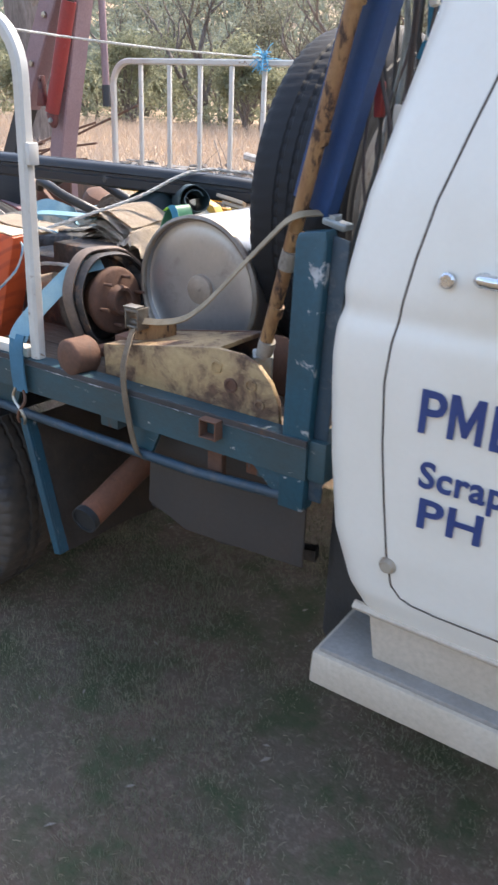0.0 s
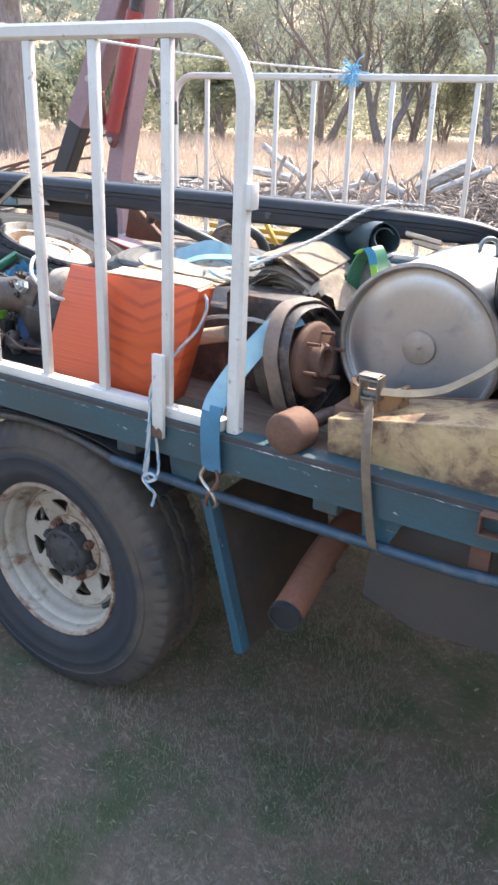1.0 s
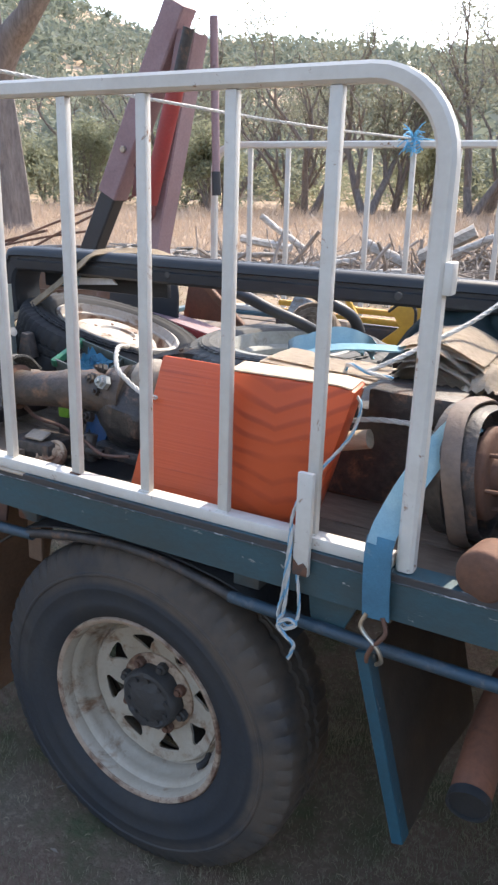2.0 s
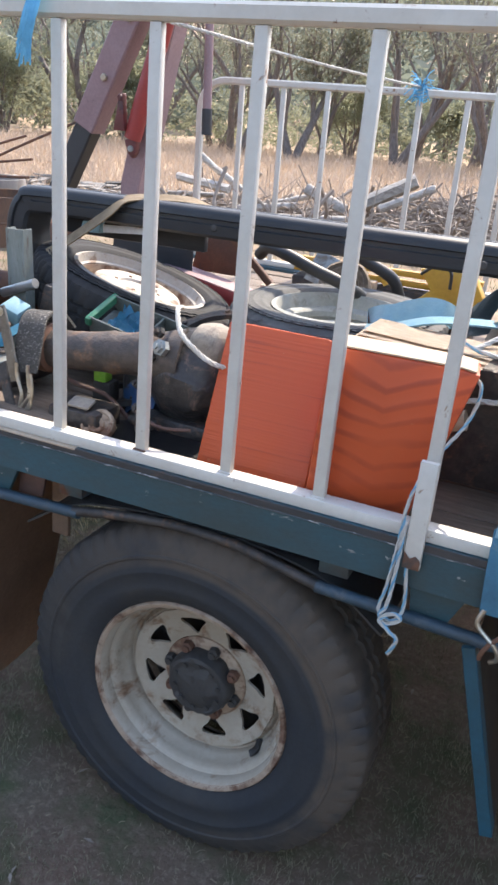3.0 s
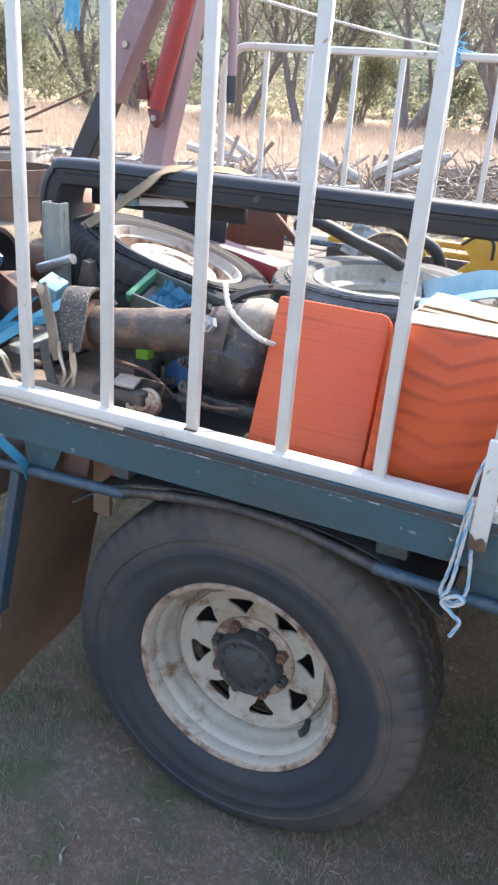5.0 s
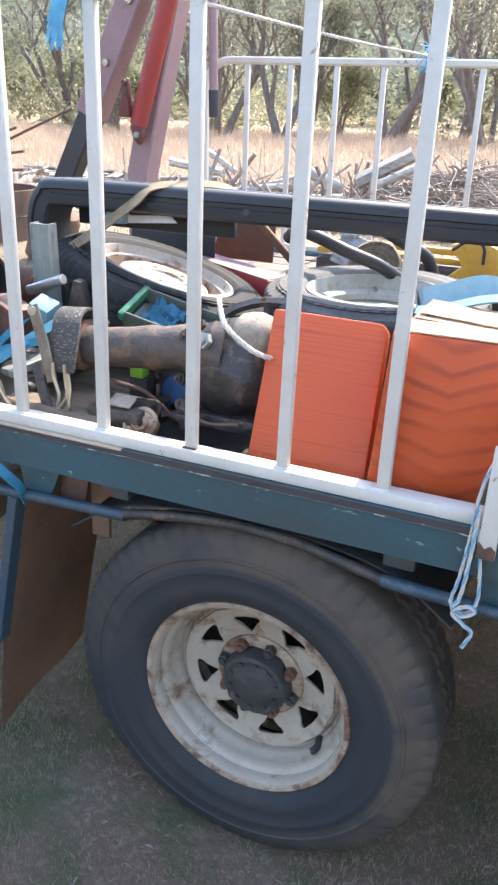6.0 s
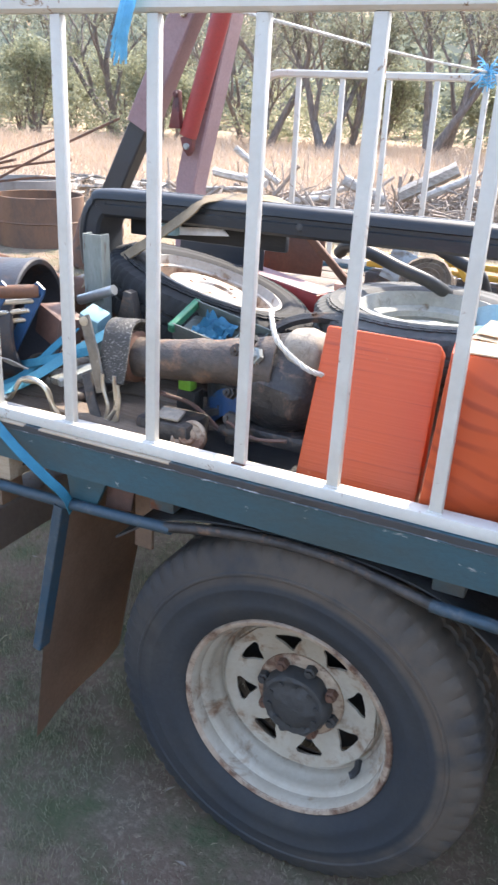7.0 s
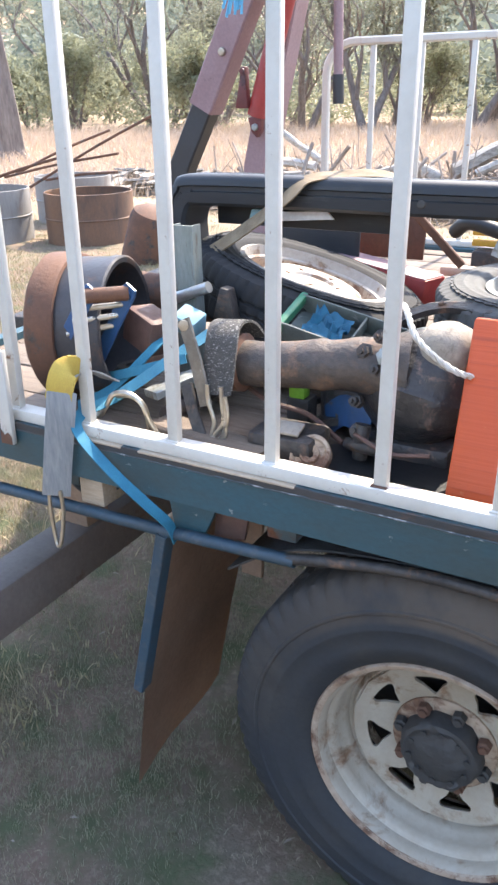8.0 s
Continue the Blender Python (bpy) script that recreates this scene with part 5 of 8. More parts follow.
def orange_block():
    g = root("orange_block", pose(-1.79, 1.5, D), "thick orange painted timber block with a raw sawn top", "timber block", "orange planks", world_coords=True)
    t = Matrix.Translation((-1.915, 1.452, 0)) @ Matrix.Rotation(radians(9), 4, "Z") @ Matrix.Translation((1.915, 0, 0))
    bm = B()
    prism(bm, [(-1.925, 0.940), (-1.735, 0.940), (-1.655, 1.222), (-1.69, 1.228), (-1.905, 1.236)], 0.085, t, 0.005)
    part("block", bm, "orangeblock", g)
    bm = B()
    prism(bm, [(-1.898, 1.2365), (-1.69, 1.2290), (-1.662, 1.2240), (-1.662, 1.2270), (-1.69, 1.2320), (-1.898, 1.2395)], 0.078, t @ Matrix.Translation((0, 0.0035, 0)), 0.0006)
    part("sawn_top", bm, "endgrain", g, "pale sawn timber top")
    return g


orange_block()


def steel_tank():
    """A galvanised cylinder lying along y, with a dished end and rolled rim."""
    g = root("steel_tank", pose(-1.225, 1.71, D), "grey galvanised steel cylinder tank lying on the deck", "tank", world_coords=True)
    R = 0.187
    m = aim((-1.228, 1.705, D + R + 0.004), (0, -1, 0))
    bm = B()
    lathe(bm, [(0.0, -0.024), (0.05, -0.023), (0.12, -0.019), (0.155, -0.019), (0.168, -0.024), (0.172, -0.022), (0.176, -0.004), (0.181, 0.0), (R, -0.004), (R, -0.02), (R - 0.003, -0.028), (R - 0.004, -0.30), (R, -0.31), (R - 0.004, -0.32), (R - 0.004, -0.62), (0.15, -0.66), (0, -0.68)], 72, m)
    part("shell", bm, "tank", g, angle=50)
    bm = B()
    lathe(bm, [(0.0, -0.014), (0.002, -0.011), (0.004, -0.0115), (0.034, -0.012), (0.0375, -0.014), (0.039, -0.024)], 36, m)
    part("centre_disc", bm, "tandisc", g, "tan stained round centre plate")
    bm = B()
    lathe(bm, [(0.1735, -0.020), (0.1755, -0.002), (0.181, 0.002), (R + 0.0012, -0.003), (R + 0.0012, -0.014)], 72, m)
    part("rim_ring", bm, "tankrim", g, "rolled rim stained brown")
    bm = B()
    tube(bm, curve([(-1.20, 1.99, 1.290), (-1.195, 1.99, 1.318), (-1.18, 2.0, 1.328), (-1.165, 2.01, 1.318), (-1.16, 2.01, 1.29)], 5), 0.006, 8)
    part("lifting_eye", bm, "galv", g)
    return g


steel_tank()


def brake_drum():
    """An old hub standing on edge: two thin bent hoops round a dark drum, and a studded hub plate."""
    g = root("wheel_hub", pose(-1.47, 1.63, D), "rusty brown truck hub with bent hoops, standing on edge", "wheel hub", world_coords=True)
    ax = Vector((0.99, -0.07, 0.08)).normalized()
    m = aim(Vector((-1.468, 1.635, D + 0.143)), ax)

    def hoop(radius, wave, z0, width, start, stop, twist):
        bm = B()
        rings = []
        for k in range(61):
            a = radians(start + (stop - start) * k / 60)
            r = radius + wave * math.sin(3 * a + 0.6) + 0.5 * wave * math.sin(7 * a)
            z = z0 + twist * math.sin(2 * a + 0.9)
            rings.append([bm.verts.new(m @ Vector(((r + d) * math.cos(a), (r + d) * math.sin(a), z + h))) for d, h in ((0.0, 0.0), (0.002, width * 0.5), (-0.004, width))])
        for p, q in zip(rings, rings[1:]):
            for c in range(2):
                bm.faces.new((p[c], p[c + 1], q[c + 1], q[c]))
        bmesh.ops.recalc_face_normals(bm, faces=bm.faces[:])
        bmesh.ops.solidify(bm, geom=bm.faces[:] + bm.edges[:] + bm.verts[:], thickness=0.004)
        return bm

    part("outer_hoop", hoop(0.141, 0.0035, -0.018, 0.034, 0, 360, 0.009), "hoop", g, "bent brown sheet hoop")
    part("inner_hoop", hoop(0.126, 0.0025, 0.006, 0.030, 15, 345, 0.006), "rustdark", g, "grey-brown inner hoop")
    bm = B()
    lathe(bm, [(0.124, -0.05), (0.126, -0.02), (0.112, -0.018), (0.108, -0.03), (0.060, -0.034), (0.0, -0.034), (0.0, -0.05), (0.124, -0.05)], 48, m)
    lumpy(bm, 0.002, 30)
    part("drum", bm, "rustdark", g, "dark drum inside the hoops")
    bm = B()
    lathe(bm, [(0.0, 0.040), (0.078, 0.040), (0.085, 0.037), (0.088, 0.032), (0.088, 0.022), (0.070, 0.018), (0.060, -0.03), (0.0, -0.03)], 40, m)
    plate = part("hub_plate", bm, "rust", g, "rust-red hub plate")
    bm = B()
    lathe(bm, [(0.042, 0.038), (0.040, 0.056), (0.035, 0.062), (0.028, 0.062), (0.026, 0.045), (0.0, 0.045)], 32, m)
    part("boss", bm, "rust", plate, "open hub boss")
    for i in range(6):
        a = 2 * math.pi * (i + 0.2) / 6
        bm = B()
        tube(bm, [m @ Vector((0.064 * math.cos(a), 0.064 * math.sin(a), h)) for h in (0.035, 0.072)], 0.0045, 8)
        part("stud", bm, "rust", plate)
    return g


brake_drum()


def axle_arm():
    """The worn yellow steel arm with a round drilled end."""
    g = root("drilled_lever", pose(-1.05, 1.5, D), "worn yellow steel arm with a rounded drilled end", "lever", world_coords=True)
    out = [(-1.302, 0.945), (-1.306, 1.018), (-0.97, 1.076), (-0.90, 1.074), (-0.856, 1.058), (-0.822, 1.025), (-0.802, 0.985), (-0.797, 0.935), (-0.90, 0.932)]
    bm = B()
    prism(bm, out, 0.014, Matrix.Translation((0, 1.447, 0)), 0.002)
    part("side_plate", bm, "yellow_rust", g, "mottled yellow and rust side plate")
    bm = B()
    prism(bm, [(-1.300, 1.005), (-0.97, 1.062), (-0.97, 1.074), (-1.304, 1.017)], 0.17, Matrix.Translation((0, 1.461, 0)), 0.002)
    part("top_plate", bm, "yellow_rust", g)
    bm = B()
    prism(bm, out[1:8] + [(-0.90, 0.932), (-1.30, 0.945)], 0.012, Matrix.Translation((0, 1.62, 0)), 0.002)
    part("side_plate", bm, "rust", g)
    for x, z, r in ((-0.965, 1.035, 0.015), (-0.925, 1.000, 0.017), (-0.872, 1.012, 0.015), (-0.848, 0.972, 0.013)):
        bm = B()
        lathe(bm, [(r, 0), (r, 0.004), (r * 0.7, 0.005), (r * 0.62, 0.001), (0, 0.001)], 20, aim((x, 1.4475, z), (0, -1, 0)))
        part("boss", bm, "rust" if r > 0.016 else "yellow_rust", g)
    return g


axle_arm()


def roller():
    g = root("roller", pose(-1.37, 1.44, D), "short rusty red steel roller", "roller", world_coords=True)
    m = aim((-1.385, 1.400, D + 0.050), (-0.15, -0.99, 0.0)) @ Matrix.Scale(0.93, 4)
    bm = B()
    lathe(bm, [(0, 0.004), (0.018, 0.006), (0.042, 0.001), (0.048, -0.003), (0.050, -0.009), (0.050, -0.070), (0.045, -0.077), (0, -0.077)], 40, m)
    part("barrel", bm, "rust", g)
    bm = B()
    tube(bm, [m @ Vector((0, 0, -0.10)), m @ Vector((0.0, 0, -0.20))], 0.016, 12)
    part("shaft", bm, "rust", g)


roller()


def bearing_ring():
    g = root("bearing_shell", pose(-1.26, 1.53, D), "half-round brass-coloured bearing shell", "bearing shell", world_coords=True)
    bm = B()
    lathe(bm, [(0.062, 0), (0.062, 0.05), (0.052, 0.05), (0.052, 0)], 30, Matrix.Translation((-1.245, 1.565, 1.028)) @ Matrix.Rotation(radians(150), 4, "Z"), radians(220))
    bmesh.ops.recalc_face_normals(bm, faces=bm.faces[:])
    part("shell", bm, "pole", g)
    bm = B()
    span(bm, -1.32, -1.18, 1.50, 1.63, D, 1.028, 0.004)
    part("block", bm, "rust", g)


bearing_ring()


def spare_tyre():
    t = tyre_mesh(0.415, 0.235, 0.236, 80, groove=0.0035)
    t.transform(Matrix.Rotation(radians(90), 4, "Y"))
    g = root("spare_tyre", pose(-0.972, 2.105, D + 0.410), "large black truck tyre standing against the headboard", "tyre")
    part("tyre", t, "rubber_black", g)
    bm = B()
    lathe(bm, [(0.236, 0.09), (0.22, 0.10), (0.21, 0.04), (0.16, 0.03), (0.06, 0.05), (0.0, 0.05), (0, 0.03), (0.16, 0.0), (0.21, 0.0), (0.22, -0.09), (0.236, -0.09)], 48, Matrix.Rotation(radians(90), 4, "Y"))
    part("rim", bm, "rimwhite", g)


spare_tyre()


def long_bumper():
    """A black plastic bumper lying along the load, ribbed on top, turned down at one end."""
    g = root("car_bumper", pose(-2.1, 2.0, 1.30), "long black plastic car bumper lying across the load", "bumper", world_coords=True)
    pts = curve([(-2.985, 1.985, 1.18), (-2.99, 1.985, 1.27), (-2.965, 1.99, 1.328), (-2.90, 1.99, 1.343), (-2.4, 1.985, 1.345), (-1.9, 2.0, 1.345), (-1.55, 2.06, 1.338), (-1.30, 2.13, 1.326), (-1.20, 2.17, 1.308)], 6)
    prof = [(-0.055, -0.036), (-0.062, 0.0), (-0.05, 0.026), (-0.036, 0.031), (-0.033, 0.026), (-0.022, 0.026), (-0.019, 0.032), (-0.004, 0.032), (-0.001, 0.027), (0.012, 0.027), (0.015, 0.032), (0.040, 0.031), (0.051, 0.026), (0.056, 0.018), (0.058, 0.007), (0.052, 0.004), (0.052, -0.005), (0.058, -0.008), (0.056, -0.031), (0.048, -0.038), (-0.045, -0.038)]
    sc = [1.0] * len(pts)
    for i in range(len(pts)):
        if i > len(pts) - 10:
            sc[i] = 1.0 - 0.045 * (i - (len(pts) - 10))
    bm = B()
    sweep(bm, pts, prof, up=(-1, 0, 0.2), scale=sc)
    part("bumper_skin", bm, "bumper", g)
    for x in (-2.384, -1.75):
        bm = B()
        lathe(bm, [(0, 0.003), (0.008, 0.002), (0.010, 0)], 12, aim((x, 1.928, 1.335), (0, -1, 0.1)))
        part("rivet", bm, "hub", g)
    bm = B()
    span(bm, -2.92, -2.46, 2.03, 2.05, 1.255, 1.30, 0.003)
    part("bracket", bm, "bumper", g)
    bm = B()
    prism(bm, [(-2.728, 1.278), (-2.588, 1.289), (-2.606, 1.306), (-2.728, 1.298)], 0.006, Matrix.Translation((0, 1.968, 0)), 0.001)
    part("trim_strip", bm, "whitetrim", g, "bright white trim strip")
    bm = B()
    prism(bm, [(-2.80, 1.272), (-2.736, 1.275), (-2.734, 1.302), (-2.79, 1.302)], 0.02, Matrix.Translation((0, 1.966, 0)), 0.002)
    part("trim_block", bm, "webpale", g)


long_bumper()


def lying_wheel(c, tilt, R, w, bead, mats, label, lugs, bare=False):
    m = Matrix.Translation(c) @ tilt
    g = root("discarded_wheel", m, label, "wheel", "scrap wheels")
    part("tyre", tyre_mesh(R, w, bead, lugs, 0.006, 0.036), mats[0], g)
    bm = B()
    h = w / 2
    lip = [(bead + 0.002, h * 0.72), (bead + 0.004, h * 0.86), (bead - 0.006, h * 0.9), (bead - 0.014, h * 0.6)]
    if bare:
        lathe(bm, lip + [(bead - 0.018, h * 0.34), (bead - 0.030, h * 0.26), (bead - 0.036, h * 0.18), (bead - 0.038, -h * 0.05), (bead - 0.030, -h * 0.12), (bead - 0.028, -h * 0.5), (bead - 0.01, -h * 0.8), (bead, -h * 0.8)], 56)
        part("rim", bm, mats[1], g, "chalky open steel rim")
        bm = B()
        lathe(bm, [(bead - 0.03, -h * 0.45), (bead * 0.6, -h * 0.3), (bead * 0.5, 0.0), (bead * 0.3, 0.0), (bead * 0.28, -h * 0.6), (bead - 0.03, -h * 0.6)], 48)
        part("rim_centre", bm, "rimgrey", g)
        return g
    lathe(bm, lip + [(bead - 0.020, h * 0.55), (bead - 0.022, h * 0.3), (bead + 0.0, -h * 0.8), (bead + 0.002, h * 0.72)], 56)
    part("rim", bm, mats[1], g, "chalky white rim lip")
    bm = B()
    lathe(bm, [(bead - 0.021, h * 0.50), (bead - 0.030, h * 0.12), (bead * 0.76, h * 0.02), (bead * 0.70, h * 0.04), (bead * 0.68, -h * 0.4), (bead - 0.021, -h * 0.4)], 56)
    part("rim_well", bm, "flange", g, "rust-stained rim well")
    bm = B()
    lathe(bm, [(bead * 0.72, h * 0.02), (bead * 0.71, h * 0.30), (bead * 0.66, h * 0.52), (bead * 0.56, h * 0.62), (bead * 0.42, h * 0.64), (bead * 0.30, h * 0.60), (bead * 0.27, h * 0.50), (bead * 0.20, h * 0.49), (0, h * 0.49)], 56)
    part("rim_centre", bm, mats[1], g)
    for i in range(5):
        a = 2 * math.pi * i / 5
        bm = B()
        lathe(bm, [(0.006, h * 0.60), (0.006, h * 0.645), (0, h * 0.65)], 6, Matrix.Translation((bead * 0.36 * math.cos(a), bead * 0.36 * math.sin(a), 0)))
        part("nut", bm, "rust", g)
    return g


lying_wheel((-2.70, 2.08, 1.085), Matrix.Rotation(radians(16), 4, "Y") @ Matrix.Rotation(radians(-6), 4, "X"), 0.290, 0.15, 0.185, ("rubber", "rimwhite"), "black car tyre on a chalky white steel rim, lying tilted", 60)
lying_wheel((-2.105, 2.10, 1.105), Matrix.Rotation(radians(0), 4, "Y") @ Matrix.Rotation(radians(1), 4, "X"), 0.275, 0.125, 0.168, ("rubber_grey", "rimgrey"), "dusty old tyre with rim lying flat", 56, True)


def rear_axle():
    """An axle: oily tube with a flange, and a lumpy round differential housing with a bolted ring and a pale cap."""
    g = root("scrap_axle", pose(-2.4, 1.65, D), "oily dark truck axle with a differential housing", "axle", world_coords=True)
    bm = B()
    tube(bm, curve([(-2.66, 1.60, 1.066), (-2.55, 1.605, 1.074), (-2.45, 1.615, 1.085), (-2.37, 1.63, 1.09), (-2.30, 1.65, 1.085)], 6), 0.043, 24, scale=[1.0] * 10 + [1.03, 1.05, 1.12, 1.06, 1.08, 1.1, 1.14, 1.18, 1.22, 1.26, 1.32, 1.4, 1.5, 1.6, 1.7][:15])
    lumpy(bm, 0.0022, 30)
    part("axle_tube", bm, "axle", g)
    bm = B()
    m = aim((-2.613, 1.602, 1.070), (1, 0.03, 0.07))
    lathe(bm, [(0.03, -0.018), (0.054, -0.018), (0.056, -0.014), (0.056, 0.006), (0.050, 0.010), (0.03, 0.012)], 28, m)
    lumpy(bm, 0.002, 40)
    part("tube_collar", bm, "rust", g, "rusty collar on the axle tube")
    bm = B()
    m = aim((-2.285, 1.69, 1.045), (0.15, 0.35, 0.92))
    prof = [(0.108 * math.cos(a) * (1.08 if a < 0 else 1.0), 0.108 * math.sin(a)) for a in [radians(-88 + 8 * k) for k in range(23)]]
    lathe(bm, prof, 48, m)
    lumpy(bm, 0.008, 14)
    part("housing", bm, "housing", g, "round oily housing")
    # bolted ring leaning behind it
    bm = B()
    m2 = aim((-2.295, 1.80, 1.112), (-0.10, -0.30, 0.94))
    lathe(bm, [(0.092, -0.006), (0.122, -0.006), (0.124, 0), (0.122, 0.005), (0.092, 0.006), (0.092, -0.006)], 44, m2)
    lumpy(bm, 0.0015, 40)
    fl = part("flange", bm, "rustdark", g, "dark bolted ring")
    for i in range(6):
        a = 2 * math.pi * i / 6
        bm = B()
        lathe(bm, [(0.007, 0.005), (0.007, 0.011), (0, 0.012)], 6, m2 @ Matrix.Translation((0.108 * math.cos(a), 0.108 * math.sin(a), 0)))
        part("bolt", bm, "rustdark", fl)
    bm = B()
    lathe(bm, [(0, 0.050), (0.022, 0.047), (0.042, 0.034), (0.054, 0.012), (0.058, -0.02), (0.056, -0.06)], 28, aim((-2.238, 1.672, 1.125), (0.25, -0.25, 0.9)))
    lumpy(bm, 0.004, 22)
    part("cover", bm, "dome", g, "pale dusty domed cap")
    # nuts, a bracket and bolts grown over with grime
    for x, y, z, r in ((-2.362, 1.600, 1.125, 0.012), (-2.335, 1.588, 1.100, 0.010), (-2.318, 1.583, 1.128, 0.013), (-2.372, 1.59, 1.035, 0.009), (-2.36, 1.575, 0.985, 0.012), (-2.335, 1.60, 1.155, 0.009)):
        bm = B()
        lathe(bm, [(r * 1.4, -0.01), (r * 1.4, 0.003), (r, 0.004), (r, 0.013), (r * 0.5, 0.014), (r * 0.5, 0.02), (0, 0.02)], 6, aim((x, y, z), (-0.2, -0.9, 0.35)))
        part("bolt", bm, "galv" if r > 0.0125 else "rustdark", g)
    bm = B()
    tube(bm, curve([(-2.355, 1.575, 0.935), (-2.352, 1.57, 0.975), (-2.350, 1.575, 1.0)], 4), 0.014, 12)
    tube(bm, curve([(-2.38, 1.58, 0.955), (-2.35, 1.565, 0.962), (-2.32, 1.575, 0.955)], 4), 0.012, 12)
    lumpy(bm, 0.002, 60)
    part("grease_fitting", bm, "rustdark", g, "grimy pipe fitting")
    bm = B()
    span(bm, -2.38, -2.20, 1.60, 1.78, D, 0.965, 0.012)
    lumpy(bm, 0.004, 20)
    part("foot", bm, "housing", g)


rear_axle()
rope("rope", [(-2.335, 1.70, 1.19), (-2.30, 1.62, 1.203), (-2.267, 1.575, 1.172), (-2.23, 1.57, 1.143), (-2.191, 1.575, 1.12), (-2.16, 1.62, 1.10)], 0.0056, a="rope", b="rope", turns=150)["category"] = "rope"
bpy.data.objects["rope"]["label"] = "short thick white rope draped over the axle"

# ---- straps, ropes and small scrap ----
def strap(name, pts, w, mt, label, up=(0, -1, 0.2), t=0.003, n=6, hook=None, fixed_up=False):
    g = root(name, Matrix.Translation(pts[0]), label, "strap", "tie-down straps", world_coords=True)
    bm = B()
    ribbon(bm, pts, w, t, up, n, fixed_up)
    part("webbing", bm, mt, g)
    if hook:
        bm = B()
        tube(bm, curve(hook, 6), 0.0042, 8)
        part("wire_hook", bm, "zinc", g, "bent zinc wire hook")
    return g


def wire_hook(x, y, z, h, w=0.045):
    """A double wire hook hanging from a strap end at z."""
    return [(x - w / 2, y, z + 0.01), (x - w / 2 + 0.002, y - 0.004, z - h * 0.35), (x - 0.006, y - 0.008, z - h), (x + 0.008, y - 0.014, z - h * 1.04), (x + 0.014, y - 0.01, z - h * 0.8), (x + w / 2, y - 0.002, z - h * 0.3), (x + w / 2 - 0.004, y, z + 0.012)]


# grey strap with a yellow sleeve over the tray edge
g = strap("ratchet_strap", [(-2.868, 1.52, 1.02), (-2.872, 1.45, 1.062), (-2.878, 1.400, 1.060), (-2.885, 1.388, 1.035)], 0.044, "webgrey", "grey ratchet strap with yellow sleeve and wire hook over the rail",
          hook=wire_hook(-2.918, 1.378, 0.815, 0.105, 0.034), up=(0, 0.3, 1))
bm = B()
ribbon(bm, [(-2.862, 1.420, 1.070), (-2.866, 1.398, 1.080), (-2.869, 1.385, 1.072), (-2.873, 1.380, 1.052), (-2.879, 1.378, 1.024)], 0.049, 0.014, (0.5, -0.8, 0.2), 6, True)
lumpy(bm, 0.003, 45)
part("sleeve", bm, "webyellow", g, "yellow webbing sleeve")
bm = B()
ribbon(bm, [(-2.868, 1.376, 1.040), (-2.873, 1.372, 1.0), (-2.888, 1.372, 0.93), (-2.902, 1.374, 0.87), (-2.914, 1.376, 0.815)], 0.055, 0.004, (0.6, -0.8, 0.1), 6, True)
part("webbing_tail", bm, "webgrey", g, "grey webbing hanging to its hook")

strap("blue_strap", [(-2.72, 1.68, 1.10), (-2.76, 1.60, 1.065), (-2.835, 1.50, 1.0), (-2.862, 1.42, 0.985), (-2.850, 1.388, 0.962), (-2.78, 1.380, 0.905), (-2.70, 1.385, 0.845), (-2.665, 1.405, 0.80), (-2.668, 1.43, 0.752)], 0.022, "webblue", "bright blue strap tied from load to rail", n=8)
strap("blue_strap", [(-2.82, 1.66, 1.09), (-2.83, 1.60, 1.06), (-2.90, 1.56, 0.985), (-2.99, 1.55, 0.935)], 0.021, "webblue", "bright blue strap lying over the scrap")
strap("blue_strap", [(-2.99, 1.62, 0.99), (-2.93, 1.58, 1.0), (-2.84, 1.56, 1.03), (-2.74, 1.60, 1.06)], 0.019, "webblue", "bright blue strap lying over the scrap")
bm = B()
tube(bm, curve([(-2.893, 1.475, 0.972), (-2.865, 1.47, 0.962), (-2.845, 1.47, 0.985), (-2.825, 1.47, 1.012), (-2.795, 1.475, 1.018), (-2.768, 1.48, 1.002), (-2.752, 1.485, 0.962), (-2.735, 1.49, 0.935)], 6), 0.0055, 8)
tube(bm, curve([(-2.835, 1.49, 1.002), (-2.80, 1.495, 1.004), (-2.775, 1.50, 0.985), (-2.765, 1.50, 0.935)], 6), 0.0055, 8)
solo("steel_hook", bm, "zinc", None, "bent zinc steel hook lying on the deck", "hook")

g = root("wide_strap", pose(-2.63, 1.60, 1.12), "wide frayed dark webbing strap round the axle", "strap", "tie-down straps", world_coords=True)
bm = band(B(), [(-2.627, 1.668, 1.105), (-2.634, 1.640, 1.138), (-2.637, 1.605, 1.150), (-2.632, 1.570, 1.143), (-2.625, 1.546, 1.115), (-2.622, 1.530, 1.075), (-2.622, 1.516, 1.030)], (1, 0.12, 0.06), 0.064, 0.006, 8)
part("webbing", bm, "webfleck", g)
for k in range(2):
    bm = B()
    x = -2.632 + 0.030 * k
    tube(bm, curve([(x, 1.506, 1.052), (x + 0.002, 1.504, 1.022), (x + 0.016 - 0.010 * k, 1.500, 0.985), (-2.620 + 0.006 * k, 1.497, 0.956), (-2.606 + 0.004 * k, 1.496, 0.950), (-2.594 + 0.004 * k, 1.497, 0.965), (-2.586 - 0.006 * k, 1.499, 1.0), (-2.592, 1.502, 1.035)], 6), 0.0042, 8)
    part("wire_hook", bm, "zinc", g, "bent zinc wire hook")
g = root("ratchet_lever", pose(-2.68, 1.53, 1.0), "dull steel ratchet lever on a strap", "ratchet", world_coords=True)
bm = B()
